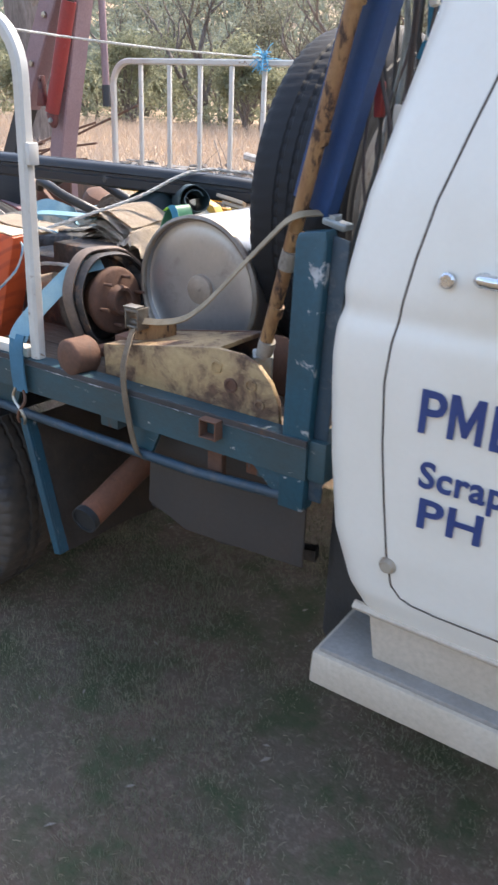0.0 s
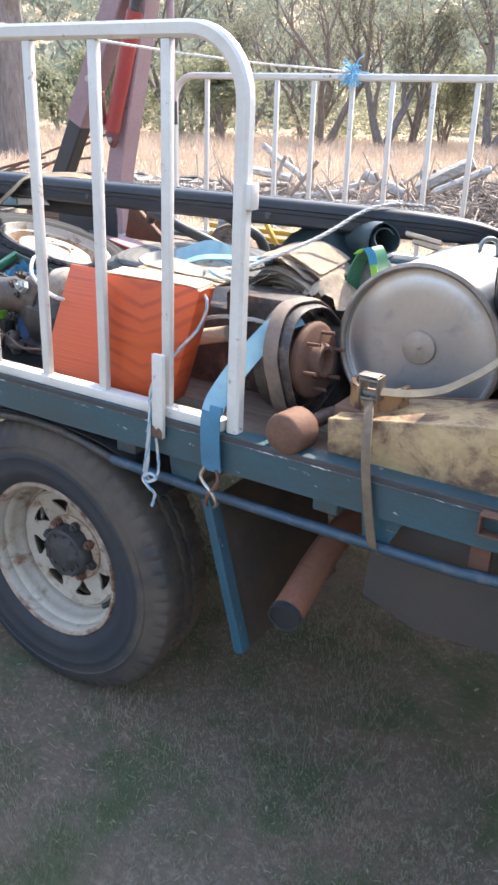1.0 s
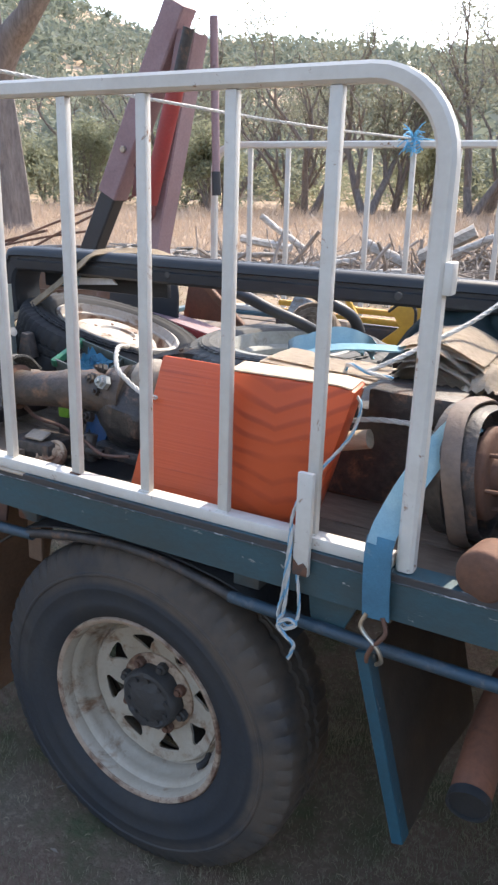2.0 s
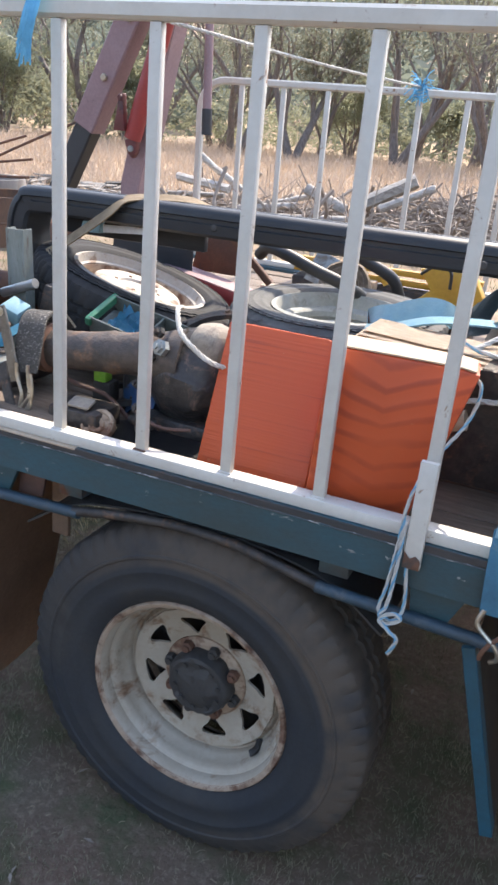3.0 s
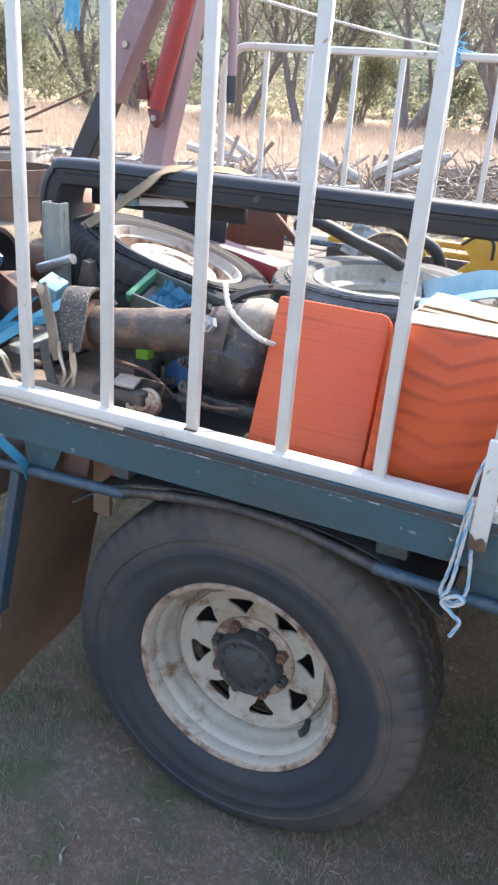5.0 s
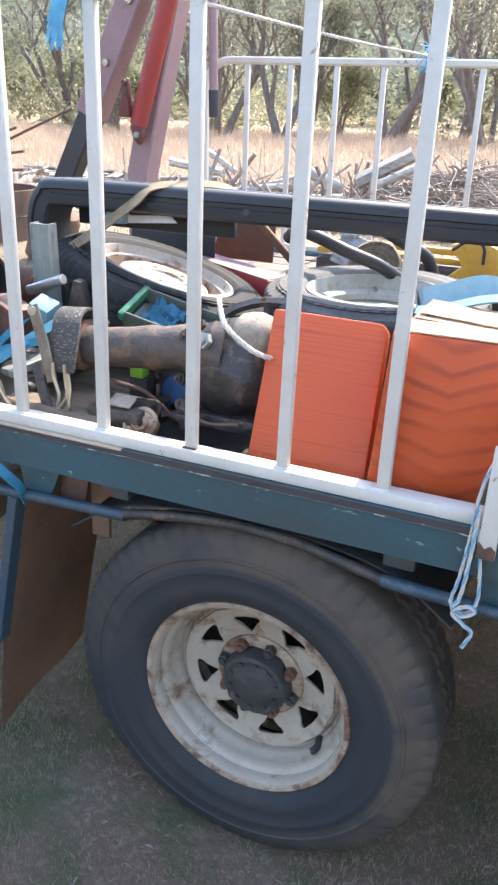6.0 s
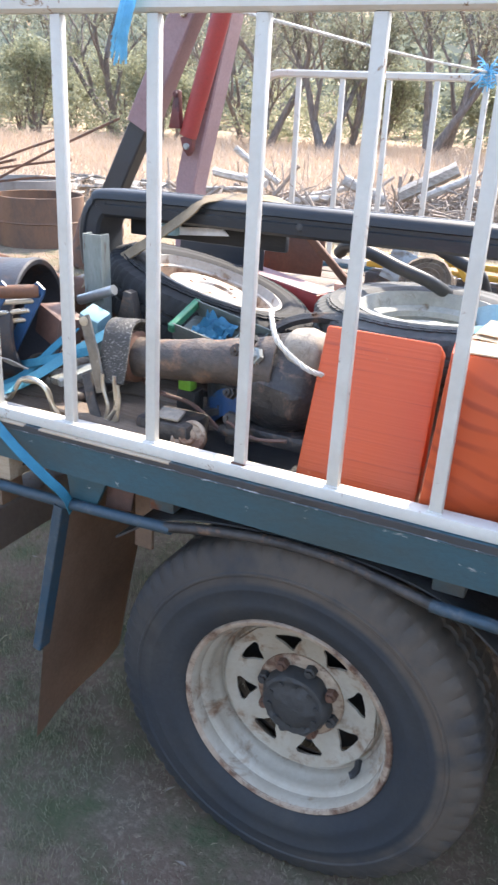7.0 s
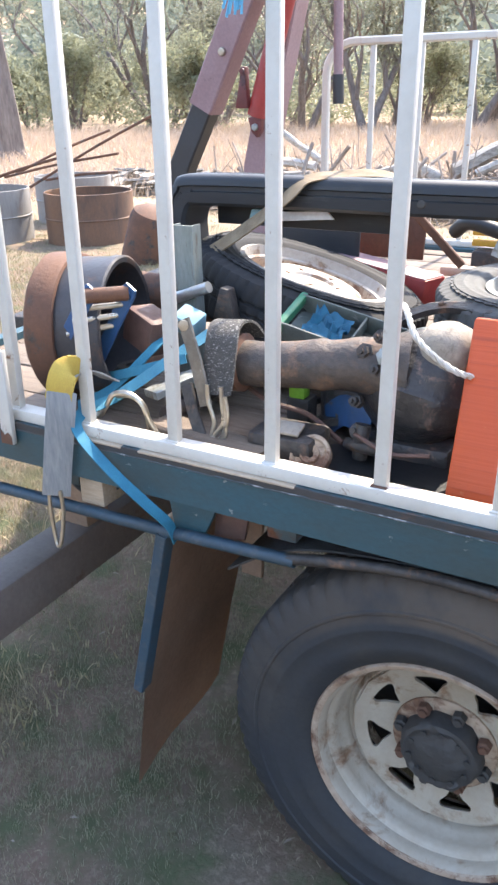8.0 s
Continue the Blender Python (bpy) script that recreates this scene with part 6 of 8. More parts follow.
sweep(bm, [(-2.693, 1.53, 1.162), (-2.660, 1.515, 1.09), (-2.635, 1.505, 1.01)], rect(0.006, 0.028, 0.002), up=(1, 0, 0.4))
part("lever", bm, "buckle", g)
bm = B()
lathe(bm, [(0, 0.006), (0.010, 0.005), (0.011, -0.005)], 14, aim((-2.690, 1.526, 1.152), (0.2, -1, 0.1)))
part("pin", bm, "zinc", g)
bm = B()
sweep(bm, [(-2.70, 1.54, 1.03), (-2.67, 1.515, 0.98), (-2.645, 1.50, 0.945)], rect(0.008, 0.026, 0.002), up=(1, 0, 0.4))
part("frame", bm, "rustdark", g)

# open steel tray with a green handle
g = root("tool_tray", pose(-2.49, 1.76, 1.06), "open steel tray with a green handle", "tray", world_coords=True)
m = Matrix.Translation((-2.495, 1.765, 1.105)) @ Matrix.Rotation(radians(12), 4, "Y") @ Matrix.Rotation(radians(22), 4, "X")
bm = B()
for c, s in (((0.03, -0.05, 0), (0.25, 0.004, 0.044)), ((0.03, 0.05, 0), (0.25, 0.004, 0.044)), ((0.153, 0, 0), (0.004, 0.10, 0.044)), ((0.03, 0, -0.021), (0.25, 0.10, 0.003)), ((0.05, 0, 0.004), (0.005, 0.10, 0.03)), ((0.10, 0, 0.0), (0.004, 0.10, 0.026))):
    box(bm, c, s, 0.001, m)
part("pan", bm, "toolpan", g)
for x, y in ((0.075, -0.02), (0.088, 0.015), (0.128, 0.0)):
    bm = B()
    box(bm, (x, y, -0.008), (0.012, 0.045, 0.012), 0.003, m @ Matrix.Rotation(0.3 * y * 20, 4, "Z"))
    part("divider_block", bm, "dome", g, "small pale block in the tray")
bm = B()
box(bm, (-0.095, 0, 0.010), (0.016, 0.118, 0.022), 0.004, m)
part("handle", bm, "green", g, "green handle edge")
bm = B()
rows = []
for i in range(12):
    rows.append([bm.verts.new(m @ Vector((-0.055 + 0.085 * i / 11, -0.035 + 0.07 * j / 9, 0.004 + 0.028 * abs(noise.noise((i * 0.33, j * 0.4, 3))) + 0.022 * noise.noise((i * 0.8, j * 0.7, 8))))) for j in range(10)])
for ra, rb in zip(rows, rows[1:]):
    for j in range(9):
        bm.faces.new((ra[j], ra[j + 1], rb[j + 1], rb[j]))
bmesh.ops.solidify(bm, geom=bm.faces[:] + bm.edges[:] + bm.verts[:], thickness=0.003)
solo("blue_rag", bm, "blueplastic", None, "crumpled bright blue plastic rag in the tray", "rag")
bm = B()
sweep(bm, curve([(-2.47, 1.69, 0.945), (-2.42, 1.66, 0.985), (-2.36, 1.64, 0.975)], 5), rect(0.06, 0.004), up=(0, -1, 0.6))
solo("blue_sheet", bm, "jack", None, "scrap of bright blue plastic under the axle", "plastic scrap")

# galvanised channel standing up
g = root("steel_channel", pose(-2.853, 1.785, D), "short galvanised steel channel standing upright", "steel channel", world_coords=True)
bm = B()
sweep(bm, [(-2.846, 1.785, D), (-2.853, 1.785, 1.288)], [(-0.027, -0.013), (0.027, -0.013), (0.027, 0.02), (0.023, 0.02), (0.023, -0.009), (0.004, -0.009), (0.004, -0.006), (-0.004, -0.006), (-0.004, -0.009), (-0.023, -0.009), (-0.023, 0.02), (-0.027, 0.02)], up=(0, 1, 0))
part("channel", bm, "galvpale", g)
bm = B()
tube(bm, [(-2.885, 1.76, 1.128), (-2.778, 1.755, 1.168)], 0.0125, 14)
solo("steel_rod", bm, "tank", None, "bright steel rod end among the scrap", "steel rod")
bm = B()
prism(bm, [(-2.775, 1.10), (-2.755, 1.168), (-2.735, 1.165), (-2.72, 1.10)], 0.03, Matrix.Translation((0, 1.76, 0)), 0.003)
solo("bracket", bm, "rustdark", None, "dark steel bracket in the scrap", "bracket")
bm = B()
prism(bm, [(-2.70, 1.06), (-2.71, 1.135), (-2.69, 1.14), (-2.56, 1.09), (-2.56, 1.05)], 0.02, Matrix.Translation((0, 1.86, 0)), 0.003)
solo("bent_plate", bm, "black", None, "bent dark steel plate in the scrap", "steel plate")
bm = B()
box(bm, (0, 0, 0), (0.055, 0.05, 0.04), 0.004, Matrix.Translation((-2.795, 1.70, 1.105)) @ Matrix.Rotation(radians(18), 4, "Y") @ Matrix.Rotation(radians(20), 4, "X"))
solo("blue_block", bm, "webpale", None, "pale blue plastic block in the scrap", "block")
bm = B()
box(bm, (0, 0, 0), (0.034, 0.03, 0.028), 0.004, Matrix.Translation((-2.53, 1.685, 1.0)))
bm2 = root("small_motor", pose(-2.53, 1.69, 0.93), "small black motor with a lime green cap", "motor", world_coords=True)
part("cap", bm, "lime", bm2, "lime green cap")
bm = B()
span(bm, -2.555, -2.505, 1.675, 1.72, D, 0.985, 0.006)
part("body", bm, "hub", bm2)
bm = B()
tube(bm, curve([(-2.62, 1.62, 1.02), (-2.55, 1.60, 1.0), (-2.48, 1.62, 0.98), (-2.40, 1.60, 0.945)], 6), 0.005, 8)
solo("brake_pipe", bm, "rustred", None, "thin rust-red steel pipe under the axle", "pipe")
bm = B()
tube(bm, curve([(-2.36, 1.56, 0.985), (-2.29, 1.54, 0.97), (-2.22, 1.55, 0.975)], 6), 0.004, 8)
solo("brake_pipe", bm, "rustred", None, "thin rust-red steel pipe under the axle", "pipe")

# flat castings on the deck
g = root("casting", pose(-2.47, 1.52, D), "grimy flat casting with a round boss", "casting", world_coords=True)
bm = B()
box(bm, (0, 0, 0), (0.055, 0.035, 0.006), 0.002, Matrix.Translation((-2.475, 1.525, 0.988)) @ Matrix.Rotation(radians(18), 4, "X"))
part("plate", bm, "dome", g, "pale worn plate")
bm = B()
lathe(bm, [(0.010, -0.012), (0.010, 0.010), (0.022, 0.012), (0.026, 0.006), (0.038, 0.006), (0.042, 0.012), (0.050, 0.010), (0.053, 0.0), (0.051, -0.012), (0.010, -0.012)], 32, aim((-2.424, 1.512, 0.950), (0.10, -0.70, 0.7)) @ Matrix.Scale(0.74, 4))
lumpy(bm, 0.0025, 50)
part("boss", bm, "flange", g, "grimy round plate with a centre hole")
bm = B()
span(bm, -2.55, -2.42, 1.50, 1.60, D, 0.978, 0.012)
part("body", bm, "rustdark", g)
bm = B()
sweep(bm, [(-2.76, 1.53, 0.945), (-2.50, 1.48, 0.945)], rect(0.07, 0.02, 0.004))
solo("flat_bar", bm, "deck", None, "brown weathered flat timber on the deck", "timber")

# dark shapes added to stand for the shadow under the axle
g = root("gearbox_case", pose(-2.42, 1.77, D), "added oily black casing that darkens the space under the axle", "gearbox", world_coords=True)
bm = B()
lathe(bm, [(0, 0.115), (0.045, 0.112), (0.075, 0.09), (0.088, 0.05), (0.092, 0.0), (0.11, -0.004), (0.112, -0.02), (0, -0.02)], 36, aim((-2.42, 1.77, 0.95), (-0.25, 0.2, 0.9)))
lumpy(bm, 0.006, 18)
part("case", bm, "housing", g)
for i in range(6):
    a = radians(60 * i + 20)
    bm = B()
    lathe(bm, [(0.008, 0), (0.008, 0.012), (0, 0.013)], 6, Matrix.Translation((-2.42 + 0.1 * math.cos(a), 1.77 + 0.1 * math.sin(a), 0.958)))
    part("bolt", bm, "rustdark", g)
# black sheet laid on the boards where shade covers the deck
bm = B()
rows = []
for i in range(14):
    rows.append([bm.verts.new((-2.46 + 0.30 * i / 13, 1.462 + 0.15 * j / 7 + 0.012 * noise.noise((i * 0.5, j * 0.6, 1)), D + 0.006 + 0.006 * abs(noise.noise((i * 0.6, j * 0.8, 5))))) for j in range(8)])
for ra, rb in zip(rows, rows[1:]):
    for j in range(7):
        bm.faces.new((ra[j], ra[j + 1], rb[j + 1], rb[j]))
bmesh.ops.solidify(bm, geom=bm.faces[:] + bm.edges[:] + bm.verts[:], thickness=0.004)
solo("rubber_sheet", bm, "hose", None, "creased black sheet added for the shade on the deck", "rubber sheet")

# scrap under and behind the axle: many small steel offcuts, each on its own
rnd = random.Random(31)
SCRAP = ("rustdark", "rust", "galv", "hub", "rustred", "clutter", "rustdark")
for i in range(70):
    x, y = rnd.uniform(-3.05, -1.62), rnd.uniform(1.62, 2.3)
    if -2.48 < x < -1.60 and y < 1.92:
        continue
    bm = B()
    kind = rnd.random()
    rot = Matrix.Rotation(rnd.uniform(0, 3.14), 4, "Z") @ Matrix.Rotation(rnd.uniform(-0.5, 0.5), 4, "X")
    z = D + rnd.uniform(0.02, 0.09)
    if kind < 0.4:
        ln = rnd.uniform(0.08, 0.26)
        sweep(bm, curve([(-ln / 2, 0, 0), (0, rnd.uniform(-0.01, 0.01), rnd.uniform(-0.01, 0.02)), (ln / 2, 0, 0)], 3), rect(rnd.uniform(0.015, 0.05), rnd.uniform(0.004, 0.02), 0.002))
        name, cat = "steel_offcut", "offcut"
    elif kind < 0.7:
        ln = rnd.uniform(0.1, 0.3)
        tube(bm, [(-ln / 2, 0, 0), (ln / 2, 0, 0.0)], rnd.uniform(0.008, 0.022), 12)
        name, cat = "pipe_offcut", "pipe"
    else:
        r = rnd.uniform(0.025, 0.055)
        lathe(bm, [(r * 0.4, 0.0), (r * 0.4, r * 0.5), (r * 0.8, r * 0.5), (r, r * 0.3), (r, 0), (r * 0.4, 0)], 20)
        name, cat = "gear_ring", "gear"
    solo(name, bm, rnd.choice(SCRAP), Matrix.Translation((x, y, z)) @ rot, "small grimy piece of scrap steel on the deck", cat, "scrap pieces")

# blue jack, big brake drum and brown plate at the tail
g = root("scissor_jack", pose(-2.97, 1.62, 0.95), "blue painted steel jack frame with bare rungs", "jack", world_coords=True)
for p0, p1 in (((-3.047, 1.52, 1.0), (-2.896, 1.52, 1.203)), ((-2.95, 1.58, 1.03), (-2.832, 1.56, 1.203))):
    bm = B()
    p0, p1 = Vector(p0), Vector(p1)
    sweep(bm, [p0, p0.lerp(p1, 0.45), p0.lerp(p1, 0.55), p1.lerp(p0, 0.06), p1], rect(0.006, 0.028, 0.001), up=(-0.8, 0, 0.6), scale=[1, 1.05, 1.05, 1.2, 0.9])
    lathe(bm, [(0, 0.004), (0.011, 0.003), (0.013, -0.004)], 14, aim(p1.lerp(p0, 0.1) + Vector((0, -0.004, 0)), (0, -1, 0)))
    part("side_plate", bm, "jack", g)
for f, r, mt in ((0.03, 0.0075, "zinc"), (0.5, 0.006, "zinc"), (0.64, 0.006, "zinc"), (0.78, 0.006, "zinc"), (0.92, 0.015, "rust")):
    bm = B()
    tube(bm, [Vector((-3.047, 1.512 if f < 0.1 else 1.524, 1.0)).lerp(Vector((-2.896, 1.512, 1.203)), f), Vector((-2.95, 1.582, 1.03)).lerp(Vector((-2.832, 1.562, 1.203)), f)], r, 12)
    part("rung", bm, mt, g)
bm = B()
box(bm, (0, 0, 0), (0.10, 0.07, 0.075), 0.006, Matrix.Translation((-2.868, 1.66, 1.088)) @ Matrix.Rotation(radians(14), 4, "Y") @ Matrix.Rotation(radians(-20), 4, "Z"))
solo("steel_box", bm, "rustred", None, "brown rusty steel box section", "steel box")
g = root("big_drum", pose(-3.08, 1.73, D), "large rusty brake drum lying on its edge", "brake drum", world_coords=True)
m = aim((-3.010, 1.655, D + 0.157), (0.965, 0.26, 0.03)) @ Matrix.Scale(0.86, 4)
bm = B()
lathe(bm, [(0.150, -0.105), (0.176, -0.105), (0.182, -0.098), (0.182, -0.040), (0.178, -0.032), (0.170, -0.030), (0.168, -0.035), (0.150, -0.035)], 64, m)
lumpy(bm, 0.0015, 30)
part("flange", bm, "rust", g, "orange-brown rusty flange")
bm = B()
lathe(bm, [(0.150, -0.036), (0.167, -0.034), (0.170, -0.026), (0.170, 0.055), (0.173, 0.062), (0.173, 0.082), (0.168, 0.086), (0.156, 0.084), (0.152, 0.070), (0.150, -0.06), (0.06, -0.07), (0.05, -0.05), (0.0, -0.05)], 64, m)
lumpy(bm, 0.0012, 30)
part("drum", bm, "drumdark", g, "dark scuffed drum barrel")
bm = B()
tube(bm, [(-3.10, 1.84, 1.12), (-2.80, 2.02, 1.06), (-2.72, 2.08, 1.04)], 0.045, 20, scale=[1.0, 1.2, 1.5])
solo("drive_shaft", bm, "rust", None, "rusty brown drive shaft behind the drum", "drive shaft")

# red painted beam, timber round, hoses, yellow frame in the middle of the load
g = root("red_beam", pose(-2.65, 2.42, D), "faded red painted steel box beam among wheels", "steel beam", world_coords=True)
m = Matrix.Translation((-2.66, 2.42, 1.072)) @ Matrix.Rotation(radians(6), 4, "Y") @ Matrix.Rotation(radians(-14), 4, "Z")
bm = B()
box(bm, (0, 0, 0), (0.38, 0.10, 0.082), 0.005, m)
part("beam", bm, "red", g)
bm = B()
box(bm, (0, 0, 0.0425), (0.372, 0.094, 0.002), 0.0005, m)
part("faded_top", bm, "crane", g, "pale purple top of the beam")
bm = B()
span(bm, -2.50, -1.75, 2.50, 2.54, 1.075, 1.10, 0.004)
solo("timber_rail", bm, "endgrain", None, "yellowed timber rail across the load", "timber")
g = root("timber_round", pose(-2.19, 2.42, 1.1), "sawn timber round with a cracked face", "log", world_coords=True)
m = aim((-2.20, 2.42, 1.155), (0.15, -0.8, 0.45))
bm = B()
lathe(bm, [(0, 0.004), (0.012, 0.006), (0.016, 0.0), (0.026, 0.005), (0.030, -0.001), (0.040, 0.004), (0.044, -0.002), (0.056, 0.003), (0.060, -0.003), (0.070, 0.002), (0.078, -0.006), (0.080, -0.12), (0, -0.12)], 36, m)
lumpy(bm, 0.006, 26)
part("round", bm, "ringwood", g)
for pts in ([(-2.40, 2.25, 1.235), (-2.36, 2.22, 1.262), (-2.29, 2.2, 1.25), (-2.22, 2.2, 1.225), (-2.14, 2.22, 1.195), (-2.10, 2.3, 1.15)],
            [(-2.37, 2.30, 1.255), (-2.30, 2.32, 1.288), (-2.20, 2.34, 1.277), (-2.11, 2.36, 1.235), (-2.05, 2.38, 1.20), (-2.03, 2.4, 1.15)]):
    bm = B()
    tube(bm, curve(pts, 6), 0.017, 12)
    solo("black_hose", bm, "hose", None, "looped thick black rubber hose", "hose", "hoses")
g = root("yellow_frame", pose(-2.15, 2.72, D), "yellow painted steel machine frame", "machine frame", world_coords=True)
for z in (1.135, 1.165, 1.205):
    bm = B()
    span(bm, -2.47, -1.85, 2.70, 2.73, z - 0.009, z + 0.009, 0.003)
    part("bar", bm, "yellow", g)
bm = B()
prism(bm, [(-2.06, 1.08), (-1.90, 1.05), (-1.82, 1.12), (-1.86, 1.19), (-1.96, 1.225), (-2.03, 1.20), (-1.99, 1.14)], 0.05, Matrix.Translation((0, 2.62, 0)), 0.006)
part("arm", bm, "yellow", g)
bm = B()
sweep(bm, [(-2.205, 2.655, 1.232), (-2.135, 2.655, 1.13)], rect(0.016, 0.016, 0.002), up=(0, 1, 0))
part("brace", bm, "yellow", g)
bm = B()
span(bm, -2.212, -2.160, 2.60, 2.64, 1.105, 1.143, 0.003)
part("block", bm, "endgrain", g, "cream timber block")
bm = B()
span(bm, -2.46, -1.86, 2.66, 2.78, D, 1.12, 0.01)
part("base", bm, "rustdark", g)
bm = B()
tube(bm, curve([(-2.02, 2.60, 1.19), (-1.97, 2.58, 1.225), (-1.93, 2.58, 1.21), (-1.925, 2.58, 1.16)], 5), 0.005, 8)
part("cable", bm, "hose", g)
bm = B()
box(bm, (0, 0, 0), (0.13, 0.006, 0.10), 0.001, Matrix.Translation((-2.31, 2.60, 1.15)) @ Matrix.Rotation(radians(18), 4, "Y") @ Matrix.Rotation(radians(-20), 4, "X"))
solo("sheet_offcut", bm, "galv", None, "pale grey sheet steel offcut", "sheet offcut")
bm = B()
sweep(bm, [(-2.52, 2.30, 1.27), (-2.40, 2.34, 1.14)], rect(0.03, 0.02, 0.003))
solo("angle_bar", bm, "rust", None, "rusty angle bar leaning in the load", "steel bar")
bm = B()
prism(bm, [(-2.78, 1.10), (-2.74, 1.29), (-2.56, 1.28), (-2.57, 1.10)], 0.01, Matrix.Translation((0, 2.56, 0)), 0.002)
solo("brown_sheet", bm, "rust", None, "rusty brown sheet standing in the load", "steel sheet")

bm = B()
prism(bm, [(-3.02, D), (-2.72, D), (-2.71, 1.20), (-2.725, 1.30), (-3.0, 1.305)], 0.012, Matrix.Translation((0, 2.43, 0)), 0.003)
solo("dark_panel", bm, "bumper", None, "dark plastic panel standing behind the wheel", "panel")

# the tan strap over the bumper
strap("tan_strap", [(-3.02, 1.86, 1.10), (-2.955, 1.90, 1.155), (-2.80, 1.905, 1.25), (-2.675, 1.91, 1.336), (-2.64, 1.935, 1.372), (-2.58, 1.975, 1.381), (-2.50, 2.025, 1.380), (-2.46, 2.07, 1.36)], 0.044, "webtan", "faded tan webbing strap over the black bumper", up=(-0.3, -0.6, 0.6), n=8)
# folded pale blue hose webbing
strap("flat_hose", [(-1.90, 1.80, 1.20), (-1.925, 1.765, 1.222), (-1.905, 1.745, 1.236), (-1.877, 1.74, 1.243), (-1.845, 1.74, 1.256), (-1.811, 1.742, 1.266), (-1.782, 1.755, 1.262), (-1.765, 1.79, 1.245), (-1.77, 1.82, 1.225)], 0.044, "webpale", "folded pale blue flat hose on the load", up=(0.1, -0.8, 0.45), t=0.004, n=8, fixed_up=True)
strap("flat_hose", [(-1.925, 1.715, 1.212), (-1.885, 1.705, 1.222), (-1.845, 1.70, 1.236), (-1.81, 1.70, 1.248), (-1.776, 1.71, 1.254), (-1.72, 1.75, 1.252), (-1.66, 1.80, 1.245)], 0.022, "webpale", "folded pale blue flat hose on the load", up=(0, -0.5, 0.8), t=0.004, n=8)


def sheets():
    """A bundle of weathered cardboard sheets, bent over one another."""
    rnd = random.Random(77)
    for k in range(17):
        bm = B()
        x0, w = -1.690 + rnd.uniform(-0.012, 0.02), rnd.uniform(0.13, 0.19)
        y0, lean = 1.770 + rnd.uniform(-0.014, 0.014), rnd.uniform(-0.02, 0.02)
        rows = []
        for i in range(13):
            u = i / 12
            row = []
            for j in range(6):
                v = j / 5
                z = 1.168 + 0.0048 * k + 0.030 * math.sin(u * 2.6 + 0.2) - 0.020 * u * u + 0.006 * noise.noise((u * 4, v * 3, k * 0.35)) + lean * (v - 0.5) * 0.3 + 0.012 * v
                row.append(bm.verts.new((x0 + w * u, y0 + 0.16 * v + 0.010 * noise.noise((u * 5, k, 2)), z)))
            rows.append(row)
        for a, b in zip(rows, rows[1:]):
            for j in range(5):
                bm.faces.new((a[j], a[j + 1], b[j + 1], b[j]))
        bmesh.ops.solidify(bm, geom=bm.faces[:] + bm.edges[:] + bm.verts[:], thickness=0.0028)
        solo("cardboard_sheet", bm, "paper", None, "weathered beige cardboard sheet in a bent bundle", "cardboard", "cardboard bundle")
    # crumpled pale cloth beside the bundle
    bm = B()
    rows = []
    for i in range(15):
        u = i / 14
        row = []
        for j in range(9):
            v = j / 8
            z = 1.165 + 0.070 * math.sin(math.pi * min(1.0, u * 0.9 + 0.1)) * math.sin(math.pi * (0.15 + 0.7 * v)) + 0.022 * noise.noise((u * 5, v * 4, 3)) + 0.010 * noise.noise((u * 11, v * 9, 6))
            row.append(bm.verts.new((-1.545 + 0.115 * u, 1.745 + 0.13 * v, z)))
        rows.append(row)
    for a, b in zip(rows, rows[1:]):
        for j in range(8):
            bm.faces.new((a[j], a[j + 1], b[j + 1], b[j]))
    bmesh.ops.solidify(bm, geom=bm.faces[:] + bm.edges[:] + bm.verts[:], thickness=0.004)
    solo("cloth_rag", bm, "paper", None, "crumpled pale beige cloth beside the cardboard", "rag")


sheets()
for k in range(3):
    bm = B()
    rows = []
    for i in range(9):
        rows.append([bm.verts.new((-1.90 + 0.235 * i / 8 + 0.004 * k, 1.545 + 0.02 * k + 0.115 * j / 4, 1.2325 + 0.0040 * k + 0.0016 * noise.noise((i * 0.6, j * 0.7, k)) - 0.014 * (i / 8))) for j in range(5)])
    for a, b in zip(rows, rows[1:]):
        for j in range(4):
            bm.faces.new((a[j], a[j + 1], b[j + 1], b[j]))
    bmesh.ops.solidify(bm, geom=bm.faces[:] + bm.edges[:] + bm.verts[:], thickness=0.003)
    solo("cardboard_sheet", bm, "paper", None, "weathered beige cardboard sheet behind the orange block", "cardboard", "cardboard bundle")
bm = B()
span(bm, -1.70, -1.52, 1.66, 1.95, 1.132, 1.188, 0.006)
solo("steel_case", bm, "rustdark", None, "grey flat steel case under the cardboard", "steel case")
bm = B()
span(bm, -1.92, -1.42, 1.72, 2.0, D, 1.13, 0.01)
solo("machine_block", bm, "rustdark", None, "dark grimy machine block on the deck", "machine")
bm = B()
tube(bm, [(-1.80, 1.66, 1.055), (-1.69, 1.66, 1.085)], 0.020, 16)
solo("pipe_stub", bm, "endgrain", None, "short beige pipe stub", "pipe")


